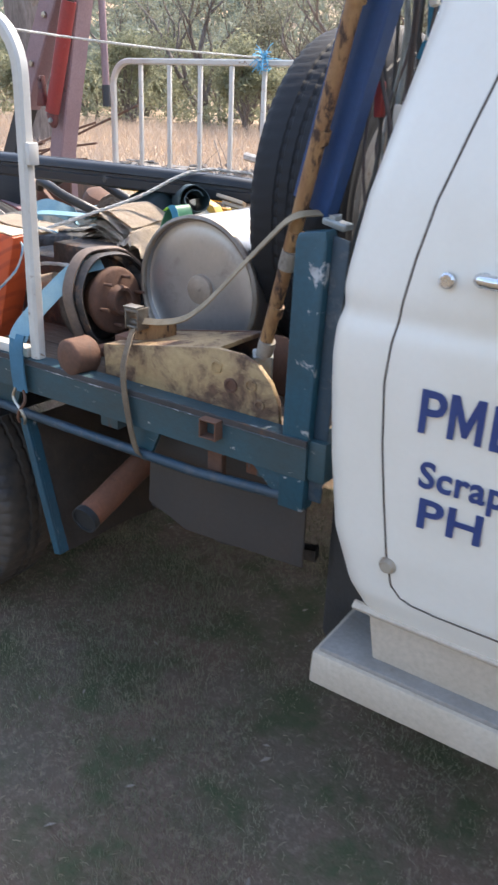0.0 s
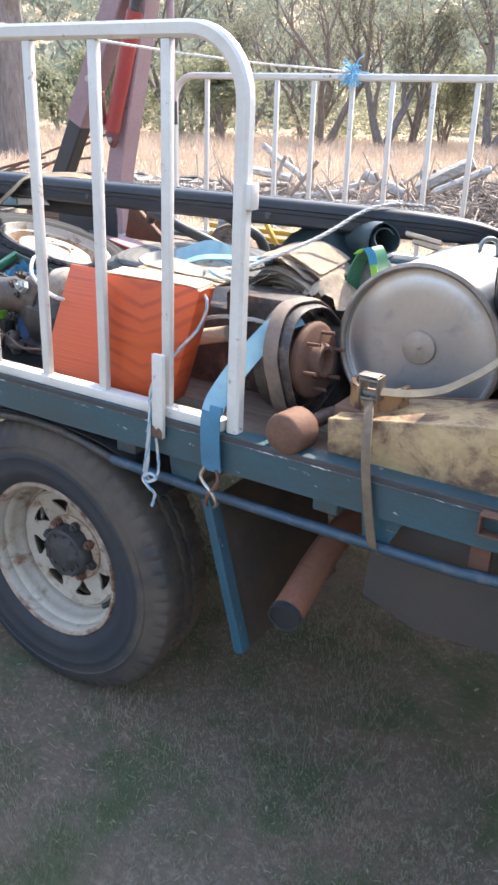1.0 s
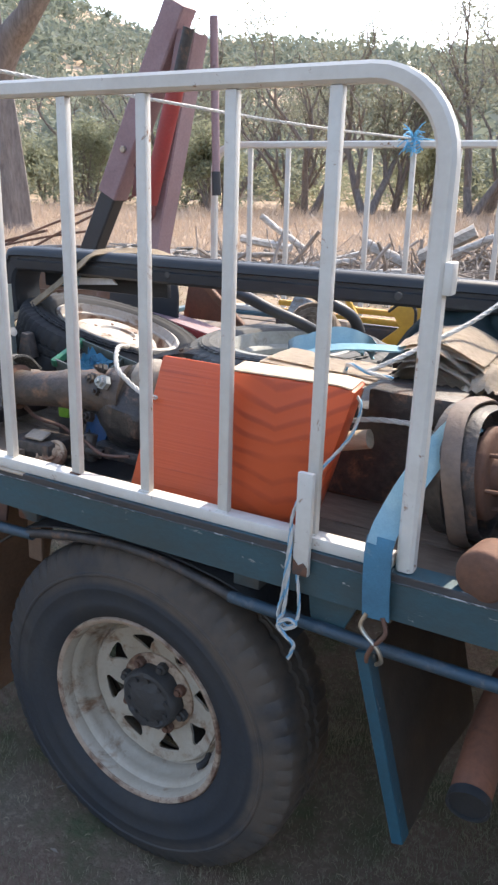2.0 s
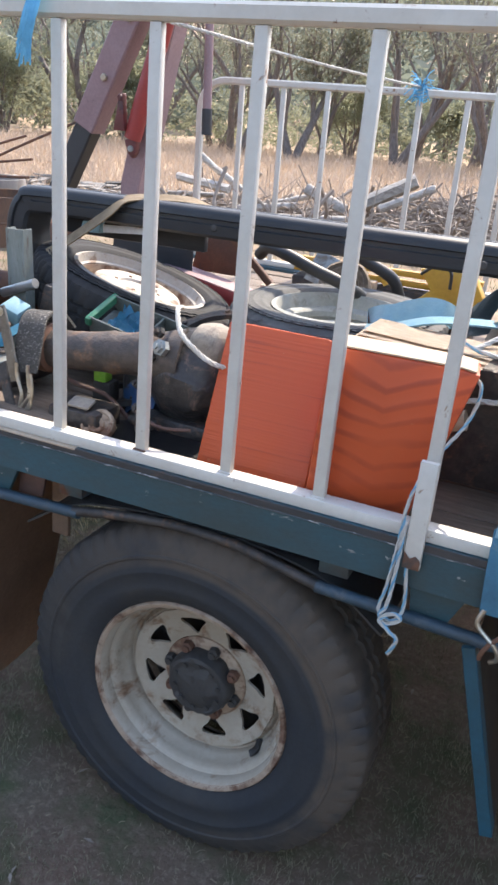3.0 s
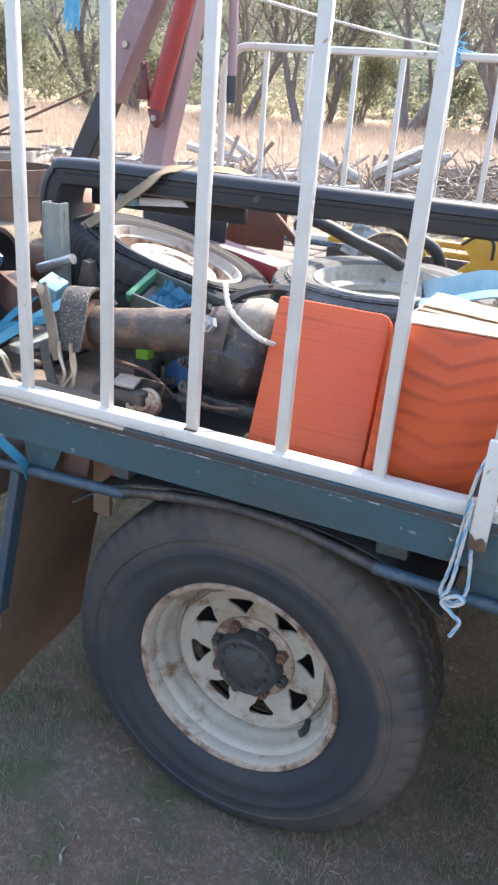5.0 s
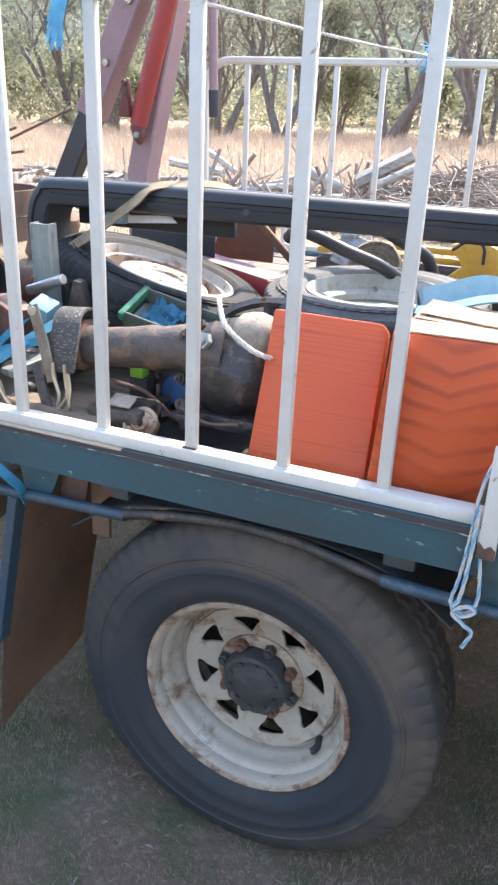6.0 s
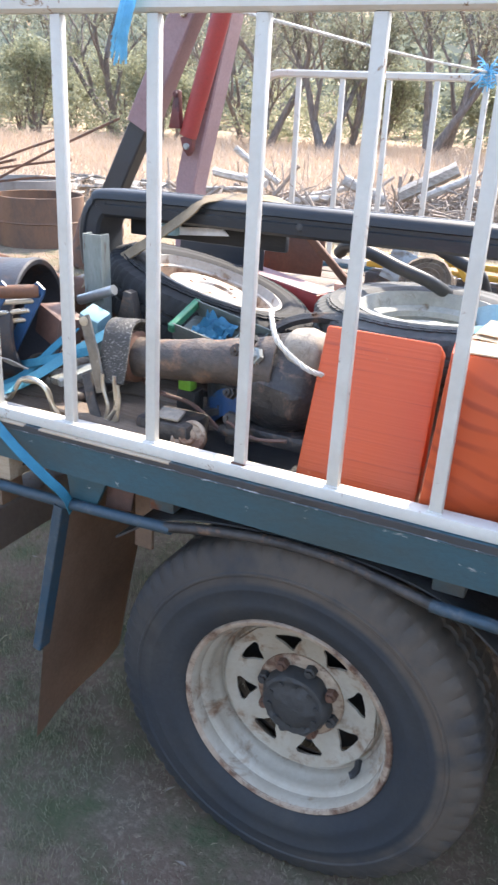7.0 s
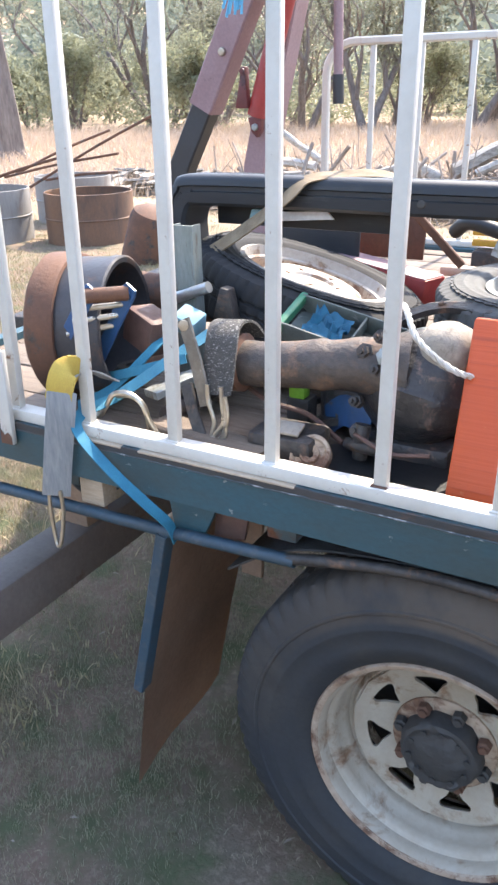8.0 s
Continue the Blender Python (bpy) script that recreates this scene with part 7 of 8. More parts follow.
def tarpaulin():
    g = root("tarpaulin", pose(-1.55, 2.05, 1.1), "rolled dark green tarpaulin on top of scrap", "tarpaulin", world_coords=True)
    bm = B()
    axis = Vector((-0.75, 0.63, -0.18)).normalized()
    side = axis.cross(Vector((0, 0, 1))).normalized()
    top = side.cross(axis)
    rings = []
    for k in range(6):
        c = Vector((-1.425, 1.955, 1.304)) + axis * (0.042 * k)
        ring = []
        for i in range(70):
            a = 0.5 + 1.75 * 2 * math.pi * i / 69
            r = (0.027 + 0.024 * i / 69) * (1.0 + 0.22 * noise.noise((a * 0.55, k * 0.6, 2)) + 0.05 * noise.noise((a * 2.1, k * 1.1, 7)))
            ring.append(bm.verts.new(c + side * r * math.cos(a) + top * r * math.sin(a) + axis * 0.045 * noise.noise((a * 0.35, 4, k * 0.2))))
        rings.append(ring)
    for p, q in zip(rings, rings[1:]):
        for c in range(69):
            bm.faces.new((p[c], p[c + 1], q[c + 1], q[c]))
    bmesh.ops.recalc_face_normals(bm, faces=bm.faces[:])
    bmesh.ops.solidify(bm, geom=bm.faces[:] + bm.edges[:] + bm.verts[:], thickness=0.003)
    part("roll", bm, "tarp", g)
    bm = B()
    rows = []
    for i in range(22):
        u = i / 21
        row = []
        for j in range(12):
            v = j / 11
            h = 0.16 * math.sin(math.pi * min(1, u * 1.05)) ** 0.7 * math.sin(math.pi * (0.12 + 0.85 * v)) + 0.03 * noise.noise((u * 6, v * 5, 1)) + 0.015 * noise.noise((u * 14, v * 14, 3))
            row.append(bm.verts.new((-1.80 + 0.36 * u, 1.90 + 0.36 * v, 1.155 + max(h, -0.02))))
        rows.append(row)
    for a, b in zip(rows, rows[1:]):
        for j in range(11):
            bm.faces.new((a[j], a[j + 1], b[j + 1], b[j]))
    bmesh.ops.solidify(bm, geom=bm.faces[:] + bm.edges[:] + bm.verts[:], thickness=0.004)
    part("fold", bm, "tarp", g)


tarpaulin()
g = root("green_strap", pose(-1.43, 1.88, 1.2), "dark green strap looped up on the load, lime along its edge", "strap", "tie-down straps", world_coords=True)
LOOP = [(-1.476, 1.885, 1.175), (-1.468, 1.885, 1.235), (-1.447, 1.885, 1.282), (-1.425, 1.884, 1.296), (-1.408, 1.882, 1.280), (-1.396, 1.880, 1.240), (-1.392, 1.880, 1.205)]
part("webbing", band(B(), LOOP, (0.25, 0.95, 0.05), 0.055, 0.003, 8), "green", g)
part("lime_edge", band(B(), [(x - 0.007, y - 0.030, z) for x, y, z in LOOP[2:]], (0.9, 0.2, 0.25), 0.016, 0.003, 8), "lime", g, "lime green edge")
part("cyan_tab", band(B(), [(-1.424, 1.846, 1.298), (-1.410, 1.843, 1.284), (-1.402, 1.842, 1.262)], (0.9, 0.2, 0.25), 0.020, 0.003, 6), "webblue", g, "faded cyan tab")
for dz, dx in ((0.0, 0.0), (-0.018, 0.02)):
    bm = B()
    sweep(bm, [(-1.400 + dx, 2.030, 1.314 + dz), (-1.305 + dx, 2.025, 1.300 + dz)], rect(0.020, 0.010, 0.001), up=(0, 0.4, 1))
    solo("timber_strip", bm, "endgrain", None, "short pale split timber strip on the load", "timber strip", "timber strips")

# front strap over the rail, pale above and darker blue below
g = strap("ratchet_strap", [(-1.475, 1.62, 1.17), (-1.50, 1.56, 1.155), (-1.535, 1.48, 1.085), (-1.553, 1.415, 1.022), (-1.556, 1.394, 0.99)], 0.047, "webpale", "faded blue ratchet strap over the tray edge with wire hooks", n=8)
bm = B()
ribbon(bm, [(-1.556, 1.398, 1.005), (-1.556, 1.390, 0.985), (-1.555, 1.386, 0.955), (-1.553, 1.385, 0.90), (-1.551, 1.388, 0.855)], 0.049, 0.004, (0, -1, 0.2), 6, False)
part("webbing_fold", bm, "webmid", g, "darker blue fold")
for dx in (-0.016, 0.014):
    bm = B()
    tube(bm, curve([(-1.552 + dx, 1.386, 0.862), (-1.550 + dx * 1.5, 1.380, 0.835), (-1.545 - dx * 0.3, 1.376, 0.805), (-1.546 - dx * 0.9, 1.378, 0.782), (-1.552 - dx * 0.6, 1.384, 0.768)], 6), 0.0042, 8)
    part("wire_hook", bm, "rust" if dx > 0 else "zinc", g, "bent steel wire hook")
# tan strap with ratchet across the tank
g = strap("ratchet_strap", [(-1.223, 1.49, 1.082), (-1.16, 1.49, 1.090), (-1.098, 1.49, 1.108), (-1.055, 1.488, 1.135), (-1.004, 1.48, 1.177), (-0.924, 1.478, 1.259), (-0.827, 1.448, 1.343), (-0.795, 1.438, 1.367), (-0.764, 1.440, 1.381), (-0.74, 1.50, 1.381)], 0.017, "webcream", "tan ratchet strap pulled across the tank to the headboard", up=(0, -0.7, 0.7), n=8)
bm = B()
for dx in (-0.020, 0.017):
    box(bm, (-1.232 + dx, 1.488, 1.088), (0.004, 0.040, 0.052), 0.001)
for dy, z, r in ((0.0, 1.075, 0.009), (-0.016, 1.108, 0.005), (0.016, 1.104, 0.005), (-0.014, 1.068, 0.004)):
    tube(bm, [(-1.254, 1.488 + dy, z), (-1.214, 1.488 + dy, z)], r, 10)
box(bm, (-1.234, 1.478, 1.117), (0.040, 0.030, 0.004), 0.001)
part("ratchet", bm, "buckle", g, "grimy steel ratchet buckle")
bm = B()
ribbon(bm, [(-1.235, 1.48, 1.068), (-1.215, 1.44, 1.045), (-1.198, 1.400, 1.0), (-1.188, 1.390, 0.94), (-1.176, 1.392, 0.86), (-1.168, 1.405, 0.79), (-1.168, 1.43, 0.757)], 0.021, 0.003, (0, -1, 0.2), 6, False)
part("webbing_tail", bm, "webbrown", g, "darker brown strap tail")

# ropes
def loose_rope(pts, r, label, a="rope", b="ropeblue", turns=95):
    ob = rope("rope", pts, r, None, a, b, label, turns)
    ob["category"], ob["group"] = "rope", "ropes"


loose_rope([(-1.765, 1.60, 1.195), (-1.68, 1.66, 1.235), (-1.57, 1.86, 1.302), (-1.505, 1.985, 1.362), (-1.46, 2.055, 1.379), (-1.42, 2.11, 1.375), (-1.385, 2.17, 1.366), (-1.365, 2.215, 1.33)], 0.0050, "white rope stretched over the load", "rope", "rope")
loose_rope([(-1.79, 1.60, 1.205), (-1.75, 1.56, 1.225), (-1.715, 1.53, 1.22), (-1.66, 1.52, 1.20), (-1.665, 1.50, 1.14), (-1.70, 1.455, 1.08), (-1.722, 1.40, 1.02), (-1.728, 1.392, 0.93), (-1.735, 1.388, 0.85), (-1.742, 1.388, 0.80), (-1.715, 1.383, 0.79), (-1.70, 1.388, 0.82), (-1.708, 1.39, 0.90), (-1.722, 1.392, 0.97)], 0.0034, "blue and white rope hanging from the gate")
loose_rope([(-1.72, 1.386, 0.985), (-1.722, 1.383, 0.90), (-1.728, 1.382, 0.82), (-1.738, 1.38, 0.795), (-1.722, 1.376, 0.785), (-1.70, 1.378, 0.80), (-1.715, 1.372, 0.81), (-1.735, 1.374, 0.79), (-1.715, 1.37, 0.775), (-1.70, 1.372, 0.76), (-1.712, 1.376, 0.725)], 0.0038, "knotted end of blue and white rope")
loose_rope([(-1.80, 1.64, 1.215), (-1.74, 1.62, 1.22), (-1.72, 1.60, 1.245), (-1.68, 1.60, 1.235), (-1.64, 1.62, 1.225), (-1.69, 1.66, 1.222)], 0.004, "tangled white and blue rope on cardboard")
loose_rope([(-1.745, 1.62, 1.122), (-1.68, 1.63, 1.135), (-1.60, 1.66, 1.13), (-1.56, 1.70, 1.10)], 0.0055, "short white rope across the load", "rope", "rope")
loose_rope([(-2.95, 1.50, 1.86), (-2.68, 1.88, 1.80), (-2.47, 2.80, 1.755), (-2.376, 3.69, 1.752)], 0.005, "thin white rope tied across to the far gate", "rope", "rope")

# packing strips between gate and rail, timber block and underrun bar beneath
for x0, x1 in ((-2.85, -2.76), (-2.72, -2.40)):
    bm = B()
    span(bm, x0, x1, 1.397, 1.43, 0.9395, 0.9435, 0.001)
    solo("packing_strip", bm, "endgrain", None, "thin pale timber packing strip on the rail", "timber strip", "packing strips")
bm = B()
span(bm, -2.905, -2.845, 1.435, 1.52, 0.775, 0.852, 0.004)
part("timber_block", bm, "endgrain", truck, "pale timber packing block")
bm = B()
span(bm, -3.26, -3.15, 1.20, 3.92, 0.37, 0.50, 0.008)
part("underrun_bar", bm, "barsteel", truck, "grey-brown steel underrun bar at the tail")
for y in (1.72, 3.30):
    bm = B()
    span(bm, -3.25, -3.16, y, y + 0.09, 0.50, 0.80, 0.004)
    part("underrun_hanger", bm, "brown", truck)
bm = B()
tube(bm, curve([(-3.10, 1.60, 0.90), (-3.0, 1.50, 0.82), (-2.93, 1.47, 0.78), (-2.85, 1.48, 0.80), (-2.80, 1.55, 0.86)], 6), 0.006, 8)
part("cable", bm, "hose", truck)

# ---- crane on the tray's tail ----
def crane():
    g = root("loading_crane", pose(-3.65, 3.5, 0.77), "faded maroon loading crane with a red hydraulic ram", "crane", world_coords=True)
    y = 3.0
    # drawn at 1 : 1.18 about its foot
    pivot = Vector((-1.60, 0.19, 1.57))
    grow = Matrix.Translation(pivot) @ Matrix.Scale(1.18, 4) @ Matrix.Translation(-pivot)

    def piece(name, bm, material, parent, label=""):
        bm.transform(grow)
        return part(name, bm, material, parent, label)

    bm = B()
    sweep(bm, [(-3.30, y, 0.93), (-3.30, y, 1.30), (-3.11, y, 2.1)], rect(0.085, 0.10, 0.006), up=(0, 1, 0))
    piece("mast", bm, "crane", g, "faded maroon steel mast")
    bm = B()
    sweep(bm, [(-3.51, y - 0.02, 1.50), (-3.15, y - 0.02, 2.2)], rect(0.10, 0.09, 0.006), up=(0, 1, 0))
    boom = piece("boom", bm, "crane", g, "faded maroon boom arm")
    bm = B()
    sweep(bm, [(-3.70, y - 0.02, 1.15), (-3.51, y - 0.02, 1.50)], rect(0.085, 0.07, 0.006), up=(0, 1, 0))
    piece("boom_tip", bm, "black", g, "black inner boom")
    bm = B()
    tube(bm, [(-3.262, y - 0.09, 1.475), (-3.117, y - 0.09, 1.93)], 0.033, 20)
    piece("ram", bm, "red", g, "red hydraulic ram")
    bm = B()
    tube(bm, [(-3.117, y - 0.09, 1.93), (-3.065, y - 0.09, 2.1)], 0.022, 12)
    piece("ram_rod", bm, "rustdark", g)
    # clevis plate at the ram's foot, with its pin
    bm = B()
    prism(bm, [(-3.290, 1.470), (-3.236, 1.486), (-3.238, 1.432), (-3.256, 1.405), (-3.276, 1.425)], 0.030, Matrix.Translation((0, y - 0.105, 0)), 0.004)
    clevis = piece("ram_bracket", bm, "maroon", g, "dark maroon clevis that carries the ram")
    bm = B()
    lathe(bm, [(0, 0.010), (0.010, 0.009), (0.012, 0.004), (0.012, 0)], 16, aim((-3.260, y - 0.105, 1.440), (0, -1, 0)))
    piece("bracket_pin", bm, "galv", clevis)
    bm = B()
    prism(bm, [(-3.325, 1.50), (-3.312, 1.56), (-3.300, 1.63), (-3.284, 1.63), (-3.280, 1.56), (-3.275, 1.50)], 0.03, Matrix.Translation((0, y - 0.13, 0)), 0.005)
    lathe(bm, [(0, 0.006), (0.010, 0.005), (0.011, 0)], 12, aim((-3.293, y - 0.13, 1.615), (0, -1, 0)))
    piece("valve_block", bm, "maroon", g, "dark maroon valve block beside the ram")
    for x, z in ((-3.30, 1.88), (-3.405, 1.68)):
        bm = B()
        lathe(bm, [(0, 0.010), (0.012, 0.009), (0.014, 0.004), (0.014, 0)], 12, aim((x, y - 0.07, z), (0, -1, 0)))
        piece("pivot_pin", bm, "zinc", boom)
    bm = B()
    sweep(bm, [(-3.0, y, 1.60), (-3.015, y, 2.15)], circle(0.016, 10))
    st = piece("stay", bm, "crane", g)
    bm = B()
    sweep(bm, [(-2.997, y, 1.51), (-3.0, y, 1.60)], circle(0.019, 10))
    piece("stay_end", bm, "black", st)
    bm = B()
    span(bm, -3.80, -3.545, 2.15, 3.62, 0.77, 0.90, 0.008)
    part("base_beam", bm, "rustdark", g, "dark steel cross beam under the crane")


crane()


# ---- trees ----
def leaves(bm, c, r, n, rnd, size, flat=0.75):
    """A loose clump: thin leaf blades scattered in an uneven ball."""
    for _ in range(n):
        d = Vector((rnd.gauss(0, 1), rnd.gauss(0, 1), rnd.gauss(0, 1))).normalized() * r * rnd.uniform(0.25, 1.0) ** 0.6
        p = Vector(c) + Vector((d.x, d.y, d.z * flat))
        a = Vector((rnd.uniform(-1, 1), rnd.uniform(-1, 1), rnd.uniform(-1.1, 0.4))).normalized()
        b = a.orthogonal().normalized()
        b.rotate(Matrix.Rotation(rnd.uniform(0, 6.28), 3, a))
        s = size * rnd.uniform(0.6, 1.4)
        w = s * 0.34
        vs = [bm.verts.new(p - a * s), bm.verts.new(p + b * w), bm.verts.new(p + a * s), bm.verts.new(p - b * w)]
        bm.faces.new(vs)


def branch(bm, p0, d, length, r, rnd, depth, tips, lean=0.25):
    p, d = Vector(p0), Vector(d).normalized()
    pts, k = [p.copy()], 5
    for i in range(k):
        d = (d + Vector((rnd.uniform(-1, 1), rnd.uniform(-1, 1), rnd.uniform(-0.2, 0.7))) * lean).normalized()
        p = p + d * length / k
        pts.append(p.copy())
    tube(bm, pts, r, 7 if depth > 1 else 5, scale=[1.0 - 0.5 * i / k for i in range(k + 1)])
    if depth == 0:
        tips.append((p, length))
        tips.append((pts[3], length * 0.8))
        return
    for j in range(rnd.choice((2, 3))):
        a = rnd.uniform(0, 6.28)
        nd = (d + Vector((math.cos(a), math.sin(a), rnd.uniform(0.0, 0.6))) * rnd.uniform(0.5, 0.95)).normalized()
        branch(bm, pts[-1] if j == 0 else pts[rnd.choice((2, 3, 4))], nd, length * rnd.uniform(0.6, 0.82), r * 0.55, rnd, depth - 1, tips, lean)


def tree(name, p, height, seed, leaf, label, trunk_r=0.16, stems=1, density=46, clump=0.9, bare=0.35, size=0.085):
    rnd = random.Random(seed)
    g = root(name, Matrix.Translation(p), label, "tree", "trees behind the paddock")
    bm, tips = B(), []
    for s in range(stems):
        a = rnd.uniform(0, 6.28)
        d = Vector((math.cos(a) * 0.35 * (stems > 1), math.sin(a) * 0.35 * (stems > 1), 1))
        branch(bm, (0.2 * math.cos(a) * (stems > 1), 0.2 * math.sin(a) * (stems > 1), -0.1), d, height * bare, trunk_r, rnd, 3, tips, 0.16)
    part("trunk", bm, "bark", g, "dark forked trunk", 60)
    bm = B()
    for q, ln in tips:
        if rnd.random() < 0.9:
            leaves(bm, q + Vector((0, 0, rnd.uniform(-0.2, 0.1))), clump * rnd.uniform(0.55, 1.15), int(density * rnd.uniform(0.6, 1.3)), rnd, size)
    part("crown", bm, leaf, g, "", 180)
    return g


def at_ground(x, y, dz=0.0):
    return (x, y, ground_z(x, y) + dz)


def tree_line():
    rnd = random.Random(21)
    base = []
    base.append(tree("gum_tree", at_ground(-18, 34), 9.5, 1, "leaf", "tall grey-green gum tree with dark forked trunks", 0.19, 2, 58, 1.30, 0.36, 0.085))
    base.append(tree("gum_tree", at_ground(-25, 36), 7.5, 2, "leaf", "bushy olive gum tree with low branches", 0.14, 3, 66, 0.95, 0.31, 0.09))
    base.append(tree("wattle_tree", at_ground(-30, 33), 6.0, 3, "leaf2", "low yellow-green wattle bush behind dry grass", 0.10, 4, 75, 0.72, 0.30, 0.09))
    base.append(tree("gum_tree", at_ground(-11, 35), 10.5, 4, "leaf", "tall grey-green gum tree with dark forked trunks", 0.22, 2, 54, 1.30, 0.36, 0.085))
    base.append(tree("wattle_tree", at_ground(-21, 31), 5.0, 5, "leaf2", "low yellow-green wattle bush behind dry grass", 0.08, 4, 75, 0.66, 0.31, 0.09))
    spots = [(-6, 37), (-2, 40), (-14, 39), (-34, 38), (-38, 34), (-43, 38), (-23, 42), (-29, 44), (-9, 44), (-17, 46), (-40, 45), (-48, 40), (-35, 50), (-26, 52), (-13, 54),
             (2, 44), (-52, 34), (-46, 30), (-54, 26), (-60, 30), (-44, 22), (-50, 17), (-58, 12), (-4, 52), (-20, 60), (-33, 60), (-45, 55), (-7, 33.5), (-16, 33), (-33, 30), (-38, 26), (6, 38), (12, 42), (-60, 44), (-66, 22), (-20, 37), (-26, 39), (-31, 41), (-12, 42), (-36, 43), (-8, 40), (-43, 33), (-48, 25), (-28, 36), (-34, 34), (-15, 36.5), (-4, 45)]
    for i, (x, y) in enumerate(spots):
        o = base[i % 5] if i % 3 else base[(i * 2 + 1) % 5]
        s = rnd.uniform(0.8, 1.2)
        c = copy_thing(o, Matrix.Translation(at_ground(x + rnd.uniform(-1, 1), y + rnd.uniform(-1, 1))) @ Matrix.Rotation(rnd.uniform(0, 6.28), 4, "Z") @ Matrix.Diagonal((s, s, s * rnd.uniform(0.9, 1.1), 1)))


tree_line()


def far_woods():
    """Wooded slopes far behind, one sheet of leafy clumps."""
    rnd = random.Random(5)
    bm = B()
    for i in range(2600):
        a = radians(rnd.uniform(70, 175))
        r = rnd.uniform(58, 330)
        x, y = -2 + r * math.cos(a), 2 + r * math.sin(a)
        if noise.noise((x * 0.02, y * 0.02, 9)) < -0.12 and r < 150:
            continue
        h = rnd.uniform(3, 6.5)
        leaves(bm, (x, y, ground_z(x, y) + h * 0.55), h * 0.66, 46, rnd, 0.55 + r / 500, 0.85)
    return solo("far_woods", bm, "leaffar", None, "grey-green bush on the far hillside", "woods", kind="stuff", angle=180)


far_woods()


def scrub():
    """Understorey bushes that fill the foot of the tree line."""
    rnd = random.Random(6)
    bm = B()
    for i in range(620):
        a, r = radians(rnd.uniform(66, 168)), rnd.uniform(37, 62)
        x, y = -2 + r * math.cos(a), 2 + r * math.sin(a)
        if noise.noise((x * 0.12, y * 0.12, 1)) < -0.25:
            continue
        h = rnd.uniform(0.8, 3.2) * (1.0 + (r - 37) / 22)
        for k in range(6):
            q = (x + rnd.gauss(0, 0.45) * h, y + rnd.gauss(0, 0.45) * h, ground_z(x, y) + h * rnd.uniform(0.12, 0.95))
            leaves(bm, q, h * rnd.uniform(0.14, 0.36), 16, rnd, 0.12, rnd.uniform(0.6, 1.2))
    return solo("scrub", bm, "leaf2", None, "olive scrub at the foot of the trees", "scrub", kind="stuff", angle=180)


scrub()


def near_trunk():
    g = root("tree_stem", Matrix.Translation(at_ground(-18.75, 16.9)), "big grey weathered tree trunk", "tree")
    bm = B()
    pts = [(0.0, 0, -0.2), (0.0, 0, 0.15), (-0.04, 0, 0.6), (-0.12, 0, 1.6), (-0.26, 0, 3.0), (-0.50, 0, 5.0), (-0.8, 0, 8.0), (-1.1, 0.2, 12.0)]
    sweep(bm, curve(pts, 4), [((0.60 + 0.050 * math.sin(5 * a) + 0.035 * math.sin(9 * a)) * math.cos(a), (0.60 + 0.050 * math.sin(5 * a)) * math.sin(a)) for a in [2 * math.pi * i / 28 for i in range(28)]],
          up=(0, 1, 0), scale=[1.35, 1.3, 1.2, 1.12, 1.05, 1.0, 1.0, 1.0, 1.0, 1.0, 1.0] + [0.98 - 0.015 * i for i in range(18)])
    part("trunk", bm, "bark", g, "", 60)
    bm = B()
    tube(bm, curve([(-0.30, 0, 3.7), (-0.05, 0, 4.3), (0.45, 0.02, 4.95), (1.25, 0.05, 5.65), (2.1, 0.1, 6.9), (2.6, 0.2, 8.6)], 4), 0.46, 20, scale=[1.0 - 0.028 * i for i in range(24)])
    lumpy(bm, 0.04, 2.5)
    part("limb", bm, "bark", g, "thick side limb of the forked trunk", 60)


near_trunk()


